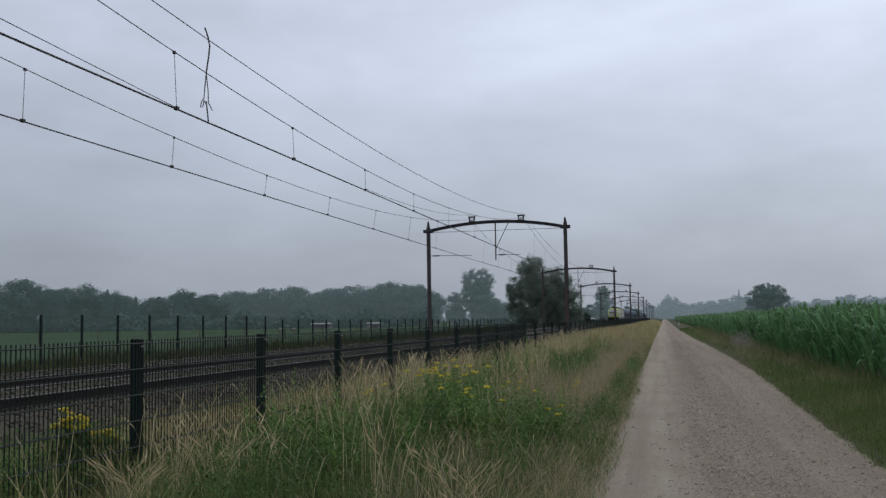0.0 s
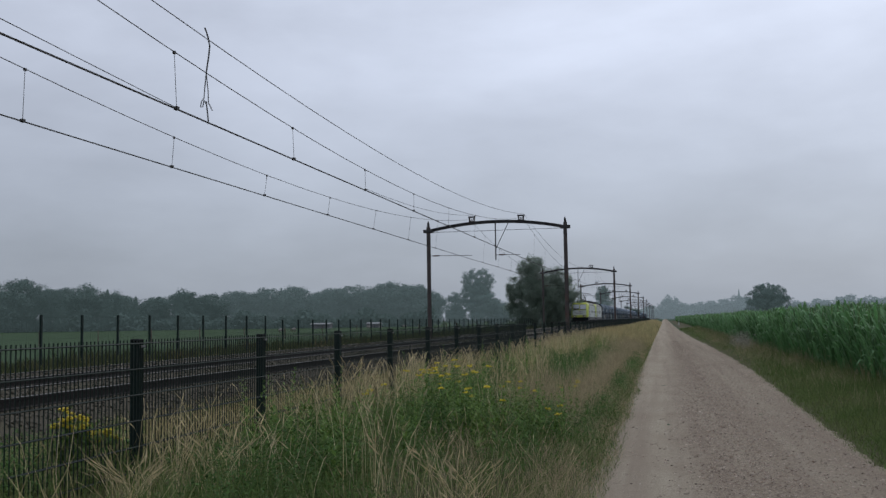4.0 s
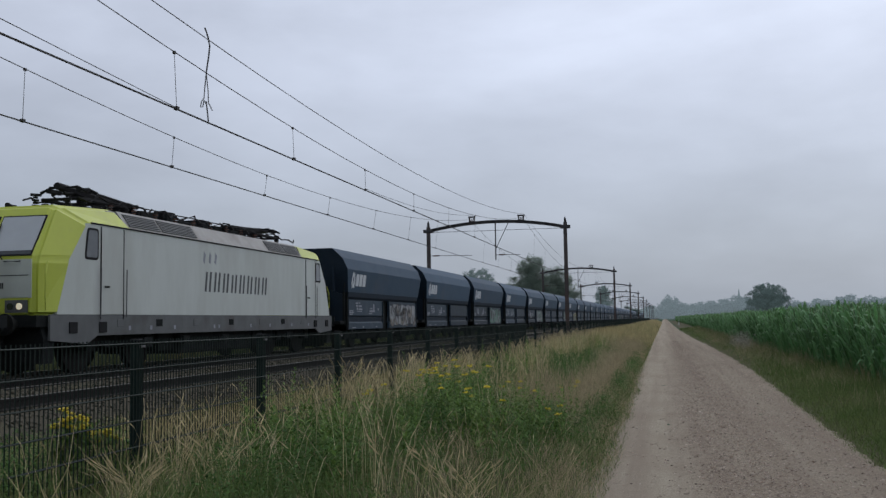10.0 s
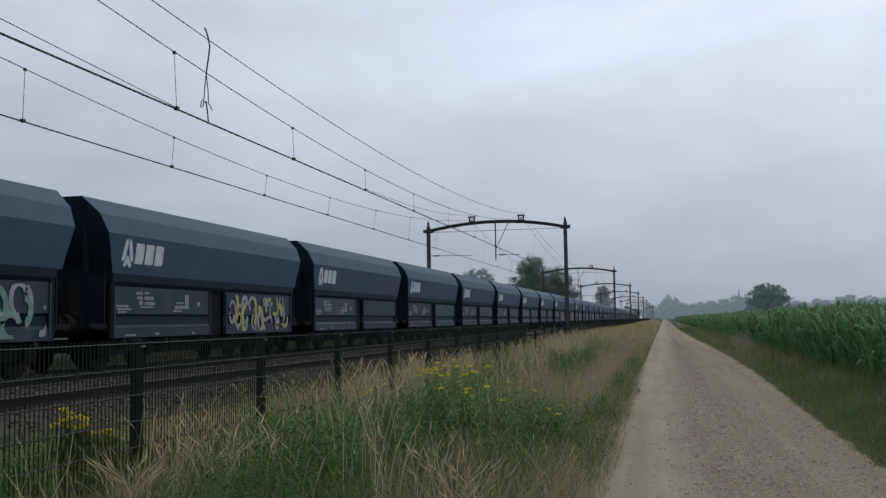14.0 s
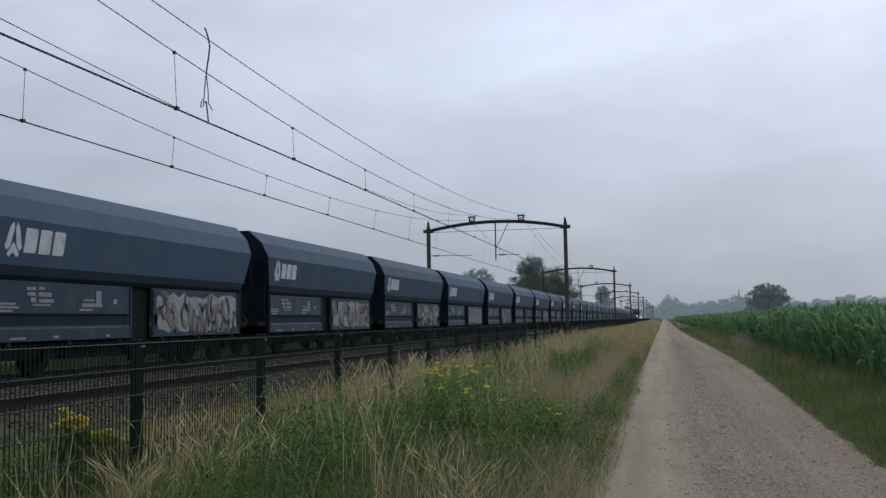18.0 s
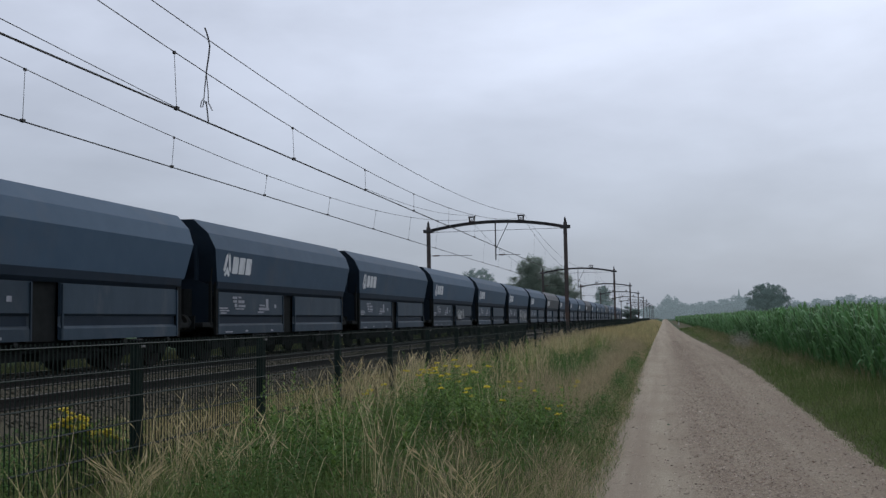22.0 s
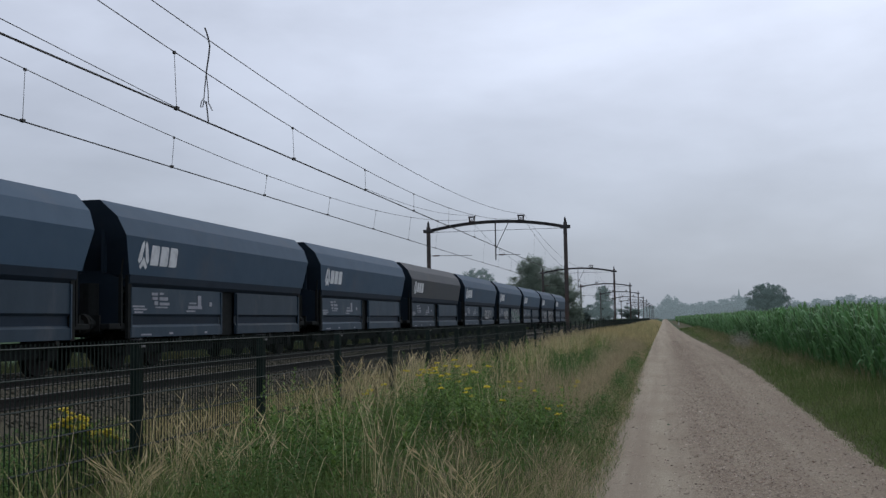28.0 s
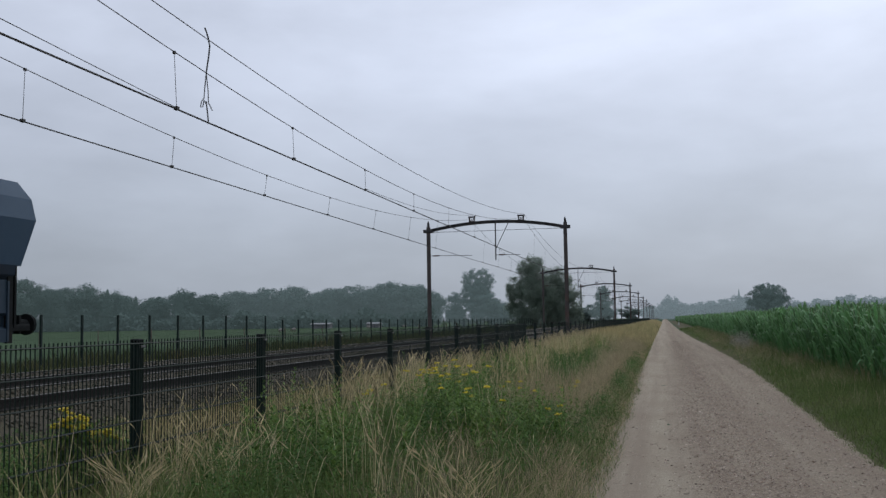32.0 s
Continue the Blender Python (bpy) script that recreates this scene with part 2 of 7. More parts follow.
M = {
    "meadow": mat("meadow", (0.028, 0.058, 0.024), (0.042, 0.074, 0.033), 0.95, 0.3, (0.066, 0.084, 0.048), 0.03, 0.9, 8.0, spec=0.1),
    "verge_soil": mat("verge_soil", (0.07, 0.066, 0.034), (0.1, 0.088, 0.05), 0.95, 2.0, (0.04, 0.05, 0.02), 0.5, 0.8, 25.0, spec=0.1),
    "sandy_verge": sandy_soil(),
    "pebble": mat("pebble", (0.48, 0.41, 0.34), (0.32, 0.24, 0.19), 0.95, 8.0, island=0.42, spec=0.1),
    "ballast": mat("ballast", (0.092, 0.08, 0.056), (0.05, 0.045, 0.034), 0.95, 14.0, (0.1, 0.094, 0.052), 0.6, 1.0, 40.0, spec=0.1),
    "stone": mat("stone", (0.135, 0.125, 0.097), (0.06, 0.056, 0.042), 0.95, 9.0, island=0.6, spec=0.1),
    "rail_rust": mat("rail_rust", (0.022, 0.019, 0.017), (0.013, 0.012, 0.011), 0.85, 6.0, bump=0.3, spec=0.2),
    "rail_head": mat("rail_head", (0.14, 0.135, 0.125), (0.09, 0.085, 0.08), 0.5, 3.0, metal=0.5),
    "concrete": mat("concrete", (0.1, 0.095, 0.078), (0.066, 0.062, 0.05), 0.9, 7.0, (0.07, 0.058, 0.048), 1.5, 0.4, objrand=0.15),
    "fence_green": mat("fence_green", (0.008, 0.02, 0.016), (0.006, 0.014, 0.012), 0.65, 12.0, (0.02, 0.028, 0.022), 1.2, 0.1, spec=0.2),
    "fence_wire": mat("fence_wire", (0.014, 0.024, 0.019), (0.01, 0.018, 0.014), 0.6, 12.0, spec=0.25),
    "far_wire": mat("far_wire", (0.012, 0.02, 0.017), (0.009, 0.015, 0.012), 0.7, 12.0, spec=0.15),
    "gantry_steel": mat("gantry_steel", (0.075, 0.058, 0.052), (0.052, 0.043, 0.042), 0.75, 3.0, (0.1, 0.055, 0.038), 0.8, 0.3),
    "beam_steel": mat("beam_steel", (0.045, 0.042, 0.045), (0.03, 0.028, 0.03), 0.7, 3.0, (0.07, 0.045, 0.035), 0.6, 0.2),
    "copper": mat("copper", (0.03, 0.028, 0.026), (0.018, 0.017, 0.016), 0.6, 5.0),
    "dropper": mat("dropper", (0.11, 0.11, 0.11), (0.07, 0.07, 0.07), 0.6, 5.0),
    "porcelain": mat("porcelain", (0.09, 0.045, 0.03), (0.06, 0.03, 0.02), 0.25, 5.0),
    "bark": mat("bark", (0.07, 0.055, 0.042), (0.035, 0.028, 0.022), 0.95, 4.0, (0.1, 0.09, 0.075), 0.8, 0.8, 20.0),
    # birch and far leaves are paled in their base colour to imitate haze
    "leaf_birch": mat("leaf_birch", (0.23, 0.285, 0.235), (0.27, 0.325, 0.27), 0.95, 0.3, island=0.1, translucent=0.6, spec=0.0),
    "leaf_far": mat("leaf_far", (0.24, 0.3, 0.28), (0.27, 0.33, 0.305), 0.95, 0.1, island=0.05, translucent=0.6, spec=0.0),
    "conifer": mat("conifer", (0.075, 0.105, 0.098), (0.09, 0.12, 0.11), 0.9, 0.3, island=0.15, translucent=0.4, spec=0.1),
    # the third, paler maize tone paints a bluish sheen onto the leaves
    "corn_leaf": mat("corn_leaf", (0.082, 0.205, 0.066), (0.122, 0.255, 0.1), 0.55, 1.2, (0.155, 0.265, 0.16), 0.35, island=0.4, translucent=0.35, spec=0.35),
    "corn_stalk": mat("corn_stalk", (0.09, 0.17, 0.05), (0.12, 0.2, 0.07), 0.6, 3.0, island=0.2),
    "grass_green": mat("grass_green", (0.095, 0.155, 0.042), (0.165, 0.205, 0.075), 0.7, 0.8, island=0.5, translucent=0.3, spec=0.2),
    "grass_dry": mat("grass_dry", (0.54, 0.45, 0.24), (0.43, 0.355, 0.18), 0.85, 0.9, (0.27, 0.28, 0.13), 0.5, island=0.4, translucent=0.3, spec=0.2),
    "straw_pale": mat("straw_pale", (0.7, 0.6, 0.38), (0.52, 0.43, 0.25), 0.85, 2.0, (0.4, 0.3, 0.16), 0.8, island=0.35, translucent=0.3, spec=0.2),
    "grass_pink": mat("grass_pink", (0.48, 0.39, 0.255), (0.39, 0.325, 0.2), 0.85, 0.9, (0.24, 0.24, 0.12), 0.6, island=0.35, translucent=0.3, spec=0.2),
    "weed_leaf": mat("weed_leaf", (0.05, 0.118, 0.03), (0.11, 0.188, 0.052), 0.7, 1.5, (0.08, 0.155, 0.042), 0.4, island=0.55, translucent=0.35, spec=0.2),
    "tansy_leaf": mat("tansy_leaf", (0.11, 0.2, 0.042), (0.17, 0.26, 0.07), 0.7, 2.0, island=0.45, translucent=0.35, spec=0.2),
    "yellow_flower": mat("yellow_flower", (0.66, 0.52, 0.025), (0.55, 0.42, 0.02), 0.7, 8.0, island=0.2),
    "loco_white": mat("loco_white", (0.5, 0.53, 0.495), (0.44, 0.468, 0.43), 0.4, 1.6, (0.38, 0.385, 0.35), 0.9, stretch=(1, 1, 0.25), cut3=(0.5, 0.8)),
    "loco_yellow": mat("loco_yellow", (0.47, 0.53, 0.06), (0.43, 0.48, 0.055), 0.4, 1.2, (0.36, 0.39, 0.08), 0.7),
    "loco_grey": mat("loco_grey", (0.12, 0.125, 0.125), (0.095, 0.1, 0.1), 0.6, 2.0, (0.07, 0.065, 0.06), 0.9, spec=0.3),
    "loco_roof": mat("loco_roof", (0.33, 0.32, 0.3), (0.24, 0.23, 0.21), 0.6, 1.5, (0.15, 0.13, 0.11), 0.6),
    "underframe": mat("underframe", (0.017, 0.019, 0.019), (0.012, 0.014, 0.014), 0.9, 5.0, (0.027, 0.025, 0.021), 1.0, spec=0.1),
    "wheel_steel": mat("wheel_steel", (0.016, 0.015, 0.014), (0.011, 0.01, 0.01), 0.8, 5.0, spec=0.15),
    "glass_dark": mat("glass_dark", (0.03, 0.035, 0.038), (0.02, 0.024, 0.026), 0.06, 1.0),
    # pale tone for the sky reflection painted on the windscreens
    "reflected_sky": mat("reflected_sky", (0.4, 0.42, 0.43), (0.35, 0.37, 0.38), 0.25, 1.0),
    # side glass paled in base colour to imitate reflected sky
    "cab_glass": mat("cab_glass", (0.15, 0.165, 0.175), (0.1, 0.11, 0.12), 0.08, 1.0),
    "rubber": mat("rubber", (0.012, 0.012, 0.013), (0.009, 0.009, 0.01), 0.8, 5.0, spec=0.2),
    "dark_sign": mat("dark_sign", (0.03, 0.034, 0.038), (0.024, 0.026, 0.03), 0.45, 5.0),
    "white_sign": mat("white_sign", (0.62, 0.64, 0.66), (0.52, 0.54, 0.56), 0.5, 4.0, (0.36, 0.37, 0.39), 2.0),
    "dull_sign": mat("dull_sign", (0.27, 0.28, 0.31), (0.19, 0.2, 0.23), 0.6, 6.0),
    "wagon_navy": mat("wagon_navy", (0.041, 0.073, 0.111), (0.049, 0.083, 0.124), 0.6, 1.0, (0.07, 0.086, 0.108), 0.3, 0.05, 30.0, objrand=0.16, spec=0.15),
    "wagon_worn": mat("wagon_worn", (0.056, 0.06, 0.065), (0.047, 0.054, 0.063), 0.6, 1.0, (0.066, 0.06, 0.058), 0.35, 0.05, 30.0, objrand=0.12, spec=0.25),
    "wagon_door": mat("wagon_door", (0.021, 0.038, 0.056), (0.031, 0.05, 0.07), 0.55, 1.5, (0.075, 0.084, 0.094), 0.7, 0.1, 30.0, objrand=0.35, stretch=(1, 1, 0.5), spec=0.2),
    # navy darkened to paint shade into wagon ends, undersides and door recesses
    "navy_in_shade": mat("navy_in_shade", (0.01, 0.02, 0.033), (0.014, 0.025, 0.04), 0.7, 2.0, (0.02, 0.024, 0.031), 0.8, objrand=0.1, spec=0.2),
    "far_wall": mat("far_wall", (0.24, 0.25, 0.25), (0.19, 0.2, 0.2), 0.8, 1.0),
    "stone_far": mat("stone_far", (0.22, 0.22, 0.23), (0.18, 0.18, 0.19), 0.9, 0.2),
    "wood_post": mat("wood_post", (0.13, 0.105, 0.08), (0.08, 0.065, 0.05), 0.9, 6.0),
    "bank_soil": mat("bank_soil", (0.23, 0.2, 0.135), (0.15, 0.135, 0.085), 0.95, 3.0, (0.105, 0.11, 0.053), 0.6, 0.8, 20.0, spec=0.1),
    "rank_weed": mat("rank_weed", (0.055, 0.078, 0.034), (0.09, 0.096, 0.048), 0.9, 1.5, (0.15, 0.105, 0.06), 0.5, island=0.4, translucent=0.25, spec=0.1),
    "white_bloom": mat("white_bloom", (0.34, 0.32, 0.27), (0.22, 0.22, 0.16), 0.9, 5.0, island=0.4),
    "fleece": mat("fleece", (0.3, 0.28, 0.25), (0.2, 0.19, 0.17), 0.95, 5.0, bump=0.5),
    "road": gravel_road(),
    "lamp_white": glowing("lamp_white", (1.0, 0.88, 0.64), 0.3),
}


# ---- helpers for meshes ----
def part(name, bm, material, parent=None, label="", at=None):
    """Links a bmesh as one mesh object under a thing or a part."""
    me = bpy.data.meshes.new(name)
    bm.to_mesh(me)
    bm.free()
    return piece(name, me, material, parent, label, at)


def piece(name, me, material=None, parent=None, label="", at=None):
    """Links a mesh, which may be shared, as an object."""
    if material and not me.materials:
        me.materials.append(material)
    ob = new(name, me)
    if parent:
        ob.parent = parent
    if at:
        ob.location = at
    if label:
        ob["label"] = label
    return ob


def box(bm, x0, x1, y0, y1, z0, z1):
    v = [bm.verts.new(p) for p in ((x0, y0, z0), (x1, y0, z0), (x1, y1, z0), (x0, y1, z0), (x0, y0, z1), (x1, y0, z1), (x1, y1, z1), (x0, y1, z1))]
    for f in ((0, 3, 2, 1), (4, 5, 6, 7), (0, 1, 5, 4), (1, 2, 6, 5), (2, 3, 7, 6), (3, 0, 4, 7)):
        bm.faces.new([v[i] for i in f])
    return bm


def soft_box(x0, x1, y0, y1, z0, z1, r=0.01, seg=1):
    bm = box(bmesh.new(), x0, x1, y0, y1, z0, z1)
    bmesh.ops.bevel(bm, geom=bm.edges[:], offset=r, segments=seg, affect="EDGES", profile=0.6)
    return bm


def prism(bm, outline, axis, a, b):
    """A closed outline of 2D points, drawn out along an axis from a to b."""
    def at(p, h):
        return {"x": (h, *p), "y": (p[0], h, p[1]), "z": (*p, h)}[axis]
    lo, hi = [bm.verts.new(at(p, a)) for p in outline], [bm.verts.new(at(p, b)) for p in outline]
    bm.faces.new(lo), bm.faces.new(hi[::-1])
    n = len(outline)
    for i in range(n):
        bm.faces.new((lo[i], hi[i], hi[(i + 1) % n], lo[(i + 1) % n]))
    bmesh.ops.recalc_face_normals(bm, faces=bm.faces[:])
    return bm


def tube(bm, points, r, n=6, r2=None):
    """A round bar along points, tapering to r2."""
    pts = [Vector(p) for p in points]
    rings = []
    for i, p in enumerate(pts):
        way = (pts[min(i + 1, len(pts) - 1)] - pts[max(i - 1, 0)]).normalized()
        side = way.orthogonal().normalized()
        up = way.cross(side)
        rr = r + (r2 - r) * i / (len(pts) - 1) if r2 is not None else r
        rings.append([bm.verts.new(p + rr * (math.cos(2 * math.pi * k / n) * side + math.sin(2 * math.pi * k / n) * up)) for k in range(n)])
    for a, b in zip(rings, rings[1:]):
        k0 = min(range(n), key=lambda k: (b[k].co - a[0].co).length)
        for k in range(n):
            bm.faces.new((a[k], a[(k + 1) % n], b[(k0 + k + 1) % n], b[(k0 + k) % n]))
    bm.faces.new(rings[0][::-1]), bm.faces.new(rings[-1])
    return bm


def disc(bm, x0, x1, y, z, r, n=18):
    """A round plate whose axle runs along x."""
    a = [bm.verts.new((x0, y + r * math.cos(2 * math.pi * k / n), z + r * math.sin(2 * math.pi * k / n))) for k in range(n)]
    b = [bm.verts.new((x1, v.co.y, v.co.z)) for v in a]
    bm.faces.new(a), bm.faces.new(b[::-1])
    for k in range(n):
        bm.faces.new((a[k], b[k], b[(k + 1) % n], a[(k + 1) % n]))
    return bm


def rod(bm, y0, y1, x, z, r, n=12):
    a = [bm.verts.new((x + r * math.cos(2 * math.pi * k / n), y0, z + r * math.sin(2 * math.pi * k / n))) for k in range(n)]
    b = [bm.verts.new((v.co.x, y1, v.co.z)) for v in a]
    bm.faces.new(a), bm.faces.new(b[::-1])
    for k in range(n):
        bm.faces.new((a[k], b[k], b[(k + 1) % n], a[(k + 1) % n]))
    return bm


def quads(name, verts, faces, material, smooth=False):
    """A mesh object from numpy arrays of places and of four-cornered faces."""
    me = bpy.data.meshes.new(name)
    n = len(faces)
    me.vertices.add(len(verts))
    me.vertices.foreach_set("co", np.asarray(verts, np.float32).ravel())
    me.loops.add(4 * n)
    me.loops.foreach_set("vertex_index", np.asarray(faces, np.int32).ravel())
    me.polygons.add(n)
    me.polygons.foreach_set("loop_start", np.arange(0, 4 * n, 4, dtype=np.int32))
    me.polygons.foreach_set("use_smooth", np.full(n, smooth))
    me.update(calc_edges=True)
    me.validate()
    me.materials.append(material)
    return new(name, me)


def thing(name, label, category, at=(0, 0, 0), group="", kind=""):
    ob = new(name)
    ob.location = at
    return tagged(ob, label, category, group, kind)


rng = np.random.default_rng(7)

# ---- ground ----
PROFILE_X = (-4000, -60, -19.5, -17.4, -16.4, -7.2, -6.4, -5.2, -4.1, -3.0, -1.7, -1.0, -0.72, 2.2, 2.7, 4.3, 60, 4000)
PROFILE_Z = (-0.1, -0.1, -0.1, 0.02, 0.1, 0.2, 0.2, 0.32, 0.42, 0.4, 0.17, 0.05, -0.02, -0.02, 0.05, 0.1, 0.1, 0.1)


BED_X = (-17.2, -16.4, -15.6, -14.6, -14.5, -14.47, -13.02, -12.98, -12.2, -11.7, -11.05, -11.0, -10.97, -9.53, -9.49, -8.7, -8.1, -7.3, -6.6)
BED_Z = (0.06, 0.26, 0.41, 0.43, 0.44, 0.565, 0.565, 0.42, 0.4, 0.41, 0.43, 0.44, 0.565, 0.565, 0.42, 0.41, 0.36, 0.25, 0.16)
EDGE_Y = (0, 16, 22, 27, 38, 57, 83, 139, 400)


def bulge(x, y):
    """How far the road's edges stray: it widens towards the maize some way on, and leans to the railway far off."""
    y = np.asarray(y)
    right = np.interp(y, EDGE_Y, (0, 0, 0.12, 0.24, 0.28, 0.16, -0.18, -0.48, -0.55)) + 0.025 * np.sin(1.9 * y) + 0.02 * np.sin(0.83 * y + 1)
    left = np.interp(y, (0, 9, 23, 38, 62, 165), (0.04, 0.04, 0.02, -0.06, -0.18, -0.3)) + 0.03 * np.sin(1.15 * y + 0.6) + 0.015 * np.sin(2.3 * y)
    return right * np.clip(x - 1.0, 0, 1) * np.clip((6.0 - x) / 2.0, 0, 1) + left * np.clip(0.3 - x, 0, 1) * np.clip((x + 2.6) / 1.2, 0, 1)


def ground_z(x, y):
    return np.interp(x - bulge(x, y), PROFILE_X, PROFILE_Z)


def soil_z(x, y):
    """The surface that plants grow on: the ground, or the ballast where it lies higher."""
    return np.maximum(ground_z(x, y), np.interp(x, BED_X, BED_Z, left=-1.0, right=-1.0))


def sheet(name, xs, ys, height, material, smooth=True):
    gx, gy = np.meshgrid(xs, ys)
    v = np.stack([gx, gy, height(gx, gy)], -1).reshape(-1, 3)
    nx, ny = len(xs), len(ys)
    i = (np.arange(ny - 1)[:, None] * nx + np.arange(nx - 1)).ravel()
    return quads(name, v, np.stack([i, i + 1, i + nx + 1, i + nx], 1), material, smooth)


def bumpy(x, y):
    return ground_z(x, y) + 0.03 * np.sin(x * 2.1 + 0.3 * y) * np.sin(0.9 * y + x) * (np.abs(x + 2.3) < 1.5)


xs = np.array(sorted(set((-4000, -1500, -600, -300, -150, -80, -40, -25, 8, 15, 30, 60, 150, 300, 700, 1600, 4000)) | set(PROFILE_X) | set(np.arange(-22, 6, 0.4).round(2)) | set(np.arange(-1.35, -0.5, 0.05).round(2))))
ys = np.array(sorted(set((-1500, -700, -400, -200, -100, -50, -20)) | set(np.arange(-5, 60, 0.4).round(2)) | set(range(60, 200, 10)) | set((200, 250, 300, 400, 600, 900, 1500, 2500, 4500))))
ground = sheet("ground", xs, ys, lambda x, y: bumpy(x, y) - 0.03 * ((x > -6.9) & (x < -0.5) & (y > -20) & (y < 400)), M["meadow"])
tagged(ground, "flat grassy meadow and verge ground reaching to the horizon", "ground", kind="structure")

# soil of the verges, a thin layer on the ground
verge_a = sheet("verge", np.concatenate([np.linspace(-7.2, -1.4, 34), np.arange(-1.35, -0.5, 0.05)]), ys[(ys > -30) & (ys < 500)], lambda x, y: bumpy(x, y) + 0.016, M["sandy_verge"])
tagged(verge_a, "rough earth bank between railway fence and track road", "verge", kind="structure")
verge_b = sheet("verge", np.linspace(2.08, 6.0, 40), ys[(ys > -30) & (ys < 500)], lambda x, y: bumpy(x, y) + 0.016, M["verge_soil"])
tagged(verge_b, "earth strip between the track road and maize", "verge", kind="structure")


bank = sheet("bank", np.linspace(-23.5, -16.5, 20), ys[(ys > -30) & (ys < 500)], lambda x, y: bumpy(x, y) + 0.012 - 0.03 * (x < -23.2), M["bank_soil"])
tagged(bank, "dry beige trackside path and bank beyond the tracks", "bank", kind="structure")


# ---- farm road ----
def road_z(x, y):
    rut = np.exp(-((x + 0.02) / 0.32) ** 2) + np.exp(-((x - 1.55) / 0.32) ** 2)
    lump = 0.008 * np.sin(3.1 * x + 0.7 * y) * np.sin(1.3 * y - 2 * x) + 0.005 * np.sin(5 * y + 7 * x)
    edge = np.clip((np.abs(x - bulge(x, y) - 0.83) - 1.27) / 0.4, 0, 1)
    return 0.012 - 0.022 * rut + lump - 0.045 * edge ** 2


road = sheet("road", np.linspace(-1.3, 3.1, 48), np.concatenate([np.arange(-30, 60, 0.35), np.arange(60, 300, 4), np.arange(300, 1300, 50)]), road_z, M["road"])
tagged(road, "pale brown gravel farm road with shallow wheel ruts", "road", kind="structure")


def rocks(name, places, sizes, material):
    """Loose stones: squashed, knocked-about cubes, joined."""
    n = len(places)
    base = np.array([(x, y, z) for z in (-1, 1) for y in (-1, 1) for x in (-1, 1)], float) * 0.6
    v = base[None] + rng.normal(0, 0.22, (n, 8, 3))
    a = rng.uniform(0, 6.28, n)
    c, s = np.cos(a)[:, None], np.sin(a)[:, None]
    v = np.stack([v[..., 0] * c - v[..., 1] * s, v[..., 0] * s + v[..., 1] * c, v[..., 2] * 0.75], -1)
    v = v * sizes[:, None, None] + places[:, None]
    f = np.array(((0, 2, 3, 1), (4, 5, 7, 6), (0, 1, 5, 4), (2, 6, 7, 3), (0, 4, 6, 2), (1, 3, 7, 5)))
    return quads(name, v.reshape(-1, 3), (np.arange(n)[:, None, None] * 8 + f).reshape(-1, 4), material)


n = 30000
py = 6 + 64 * rng.random(n) ** 2.0
px = np.where(rng.random(n) < 0.62, rng.normal(0.78, 0.36, n), np.where(rng.random(n) < 0.7, rng.normal(1.75, 0.32, n), rng.uniform(-0.6, 2.3, n)))
px = np.clip(px, -0.6, 2.25) + bulge(px, py)
pebbles = rocks("pebbles", np.stack([px, py, road_z(px, py) + 0.002], 1), 0.0035 + 0.013 * rng.random(n) ** 3.0, M["pebble"])
tagged(pebbles, "loose brown and grey pebbles on the farm road", "pebbles", kind="stuff")

# ---- railway ----
bed = sheet("ballast_bed", np.array(sorted(set(BED_X) | set(np.arange(-17.0, -6.6, 0.35).round(2)))), np.concatenate([np.arange(-800, 0, 50), np.arange(0, 80, 1.0), np.arange(80, 1600, 40)]),
            lambda x, y: np.interp(x, BED_X, BED_Z) + 0.012 * np.sin(9 * x + 3 * y) * np.sin(5 * y), M["ballast"])
tagged(bed, "dark brown crushed-stone ballast bed of a double track", "ballast", kind="structure")
n = 30000
sy = 6 + 60 * rng.random(n) ** 1.8
sy[::12] = rng.uniform(-25, 6, len(sy[::12]))
sx = rng.uniform(-16.8, -6.3, n)
stones = rocks("ballast_stones", np.stack([sx, sy, np.interp(sx, BED_X, BED_Z) + 0.012], 1), rng.uniform(0.014, 0.034, n), M["stone"])
tagged(stones, "grey and brown angular ballast stones along the tracks", "ballast", kind="stuff")

RAIL_OUT = ((-0.07, 0.0), (0.07, 0.0), (0.07, 0.012), (0.012, 0.03), (0.012, 0.125), (0.036, 0.135), (0.036, 0.165), (-0.036, 0.165), (-0.036, 0.135), (-0.012, 0.125), (-0.012, 0.03), (-0.07, 0.012))
sleeper_bm = prism(bmesh.new(), ((-1.25, 0), (1.25, 0), (1.22, 0.12), (0.85, 0.13), (0.6, 0.1), (-0.6, 0.1), (-0.85, 0.13), (-1.22, 0.12)), "y", -0.13, 0.13)
sleeper_me = bpy.data.meshes.new("sleeper")
sleeper_bm.to_mesh(sleeper_me), sleeper_bm.free()
sleeper_me.materials.append(M["concrete"])
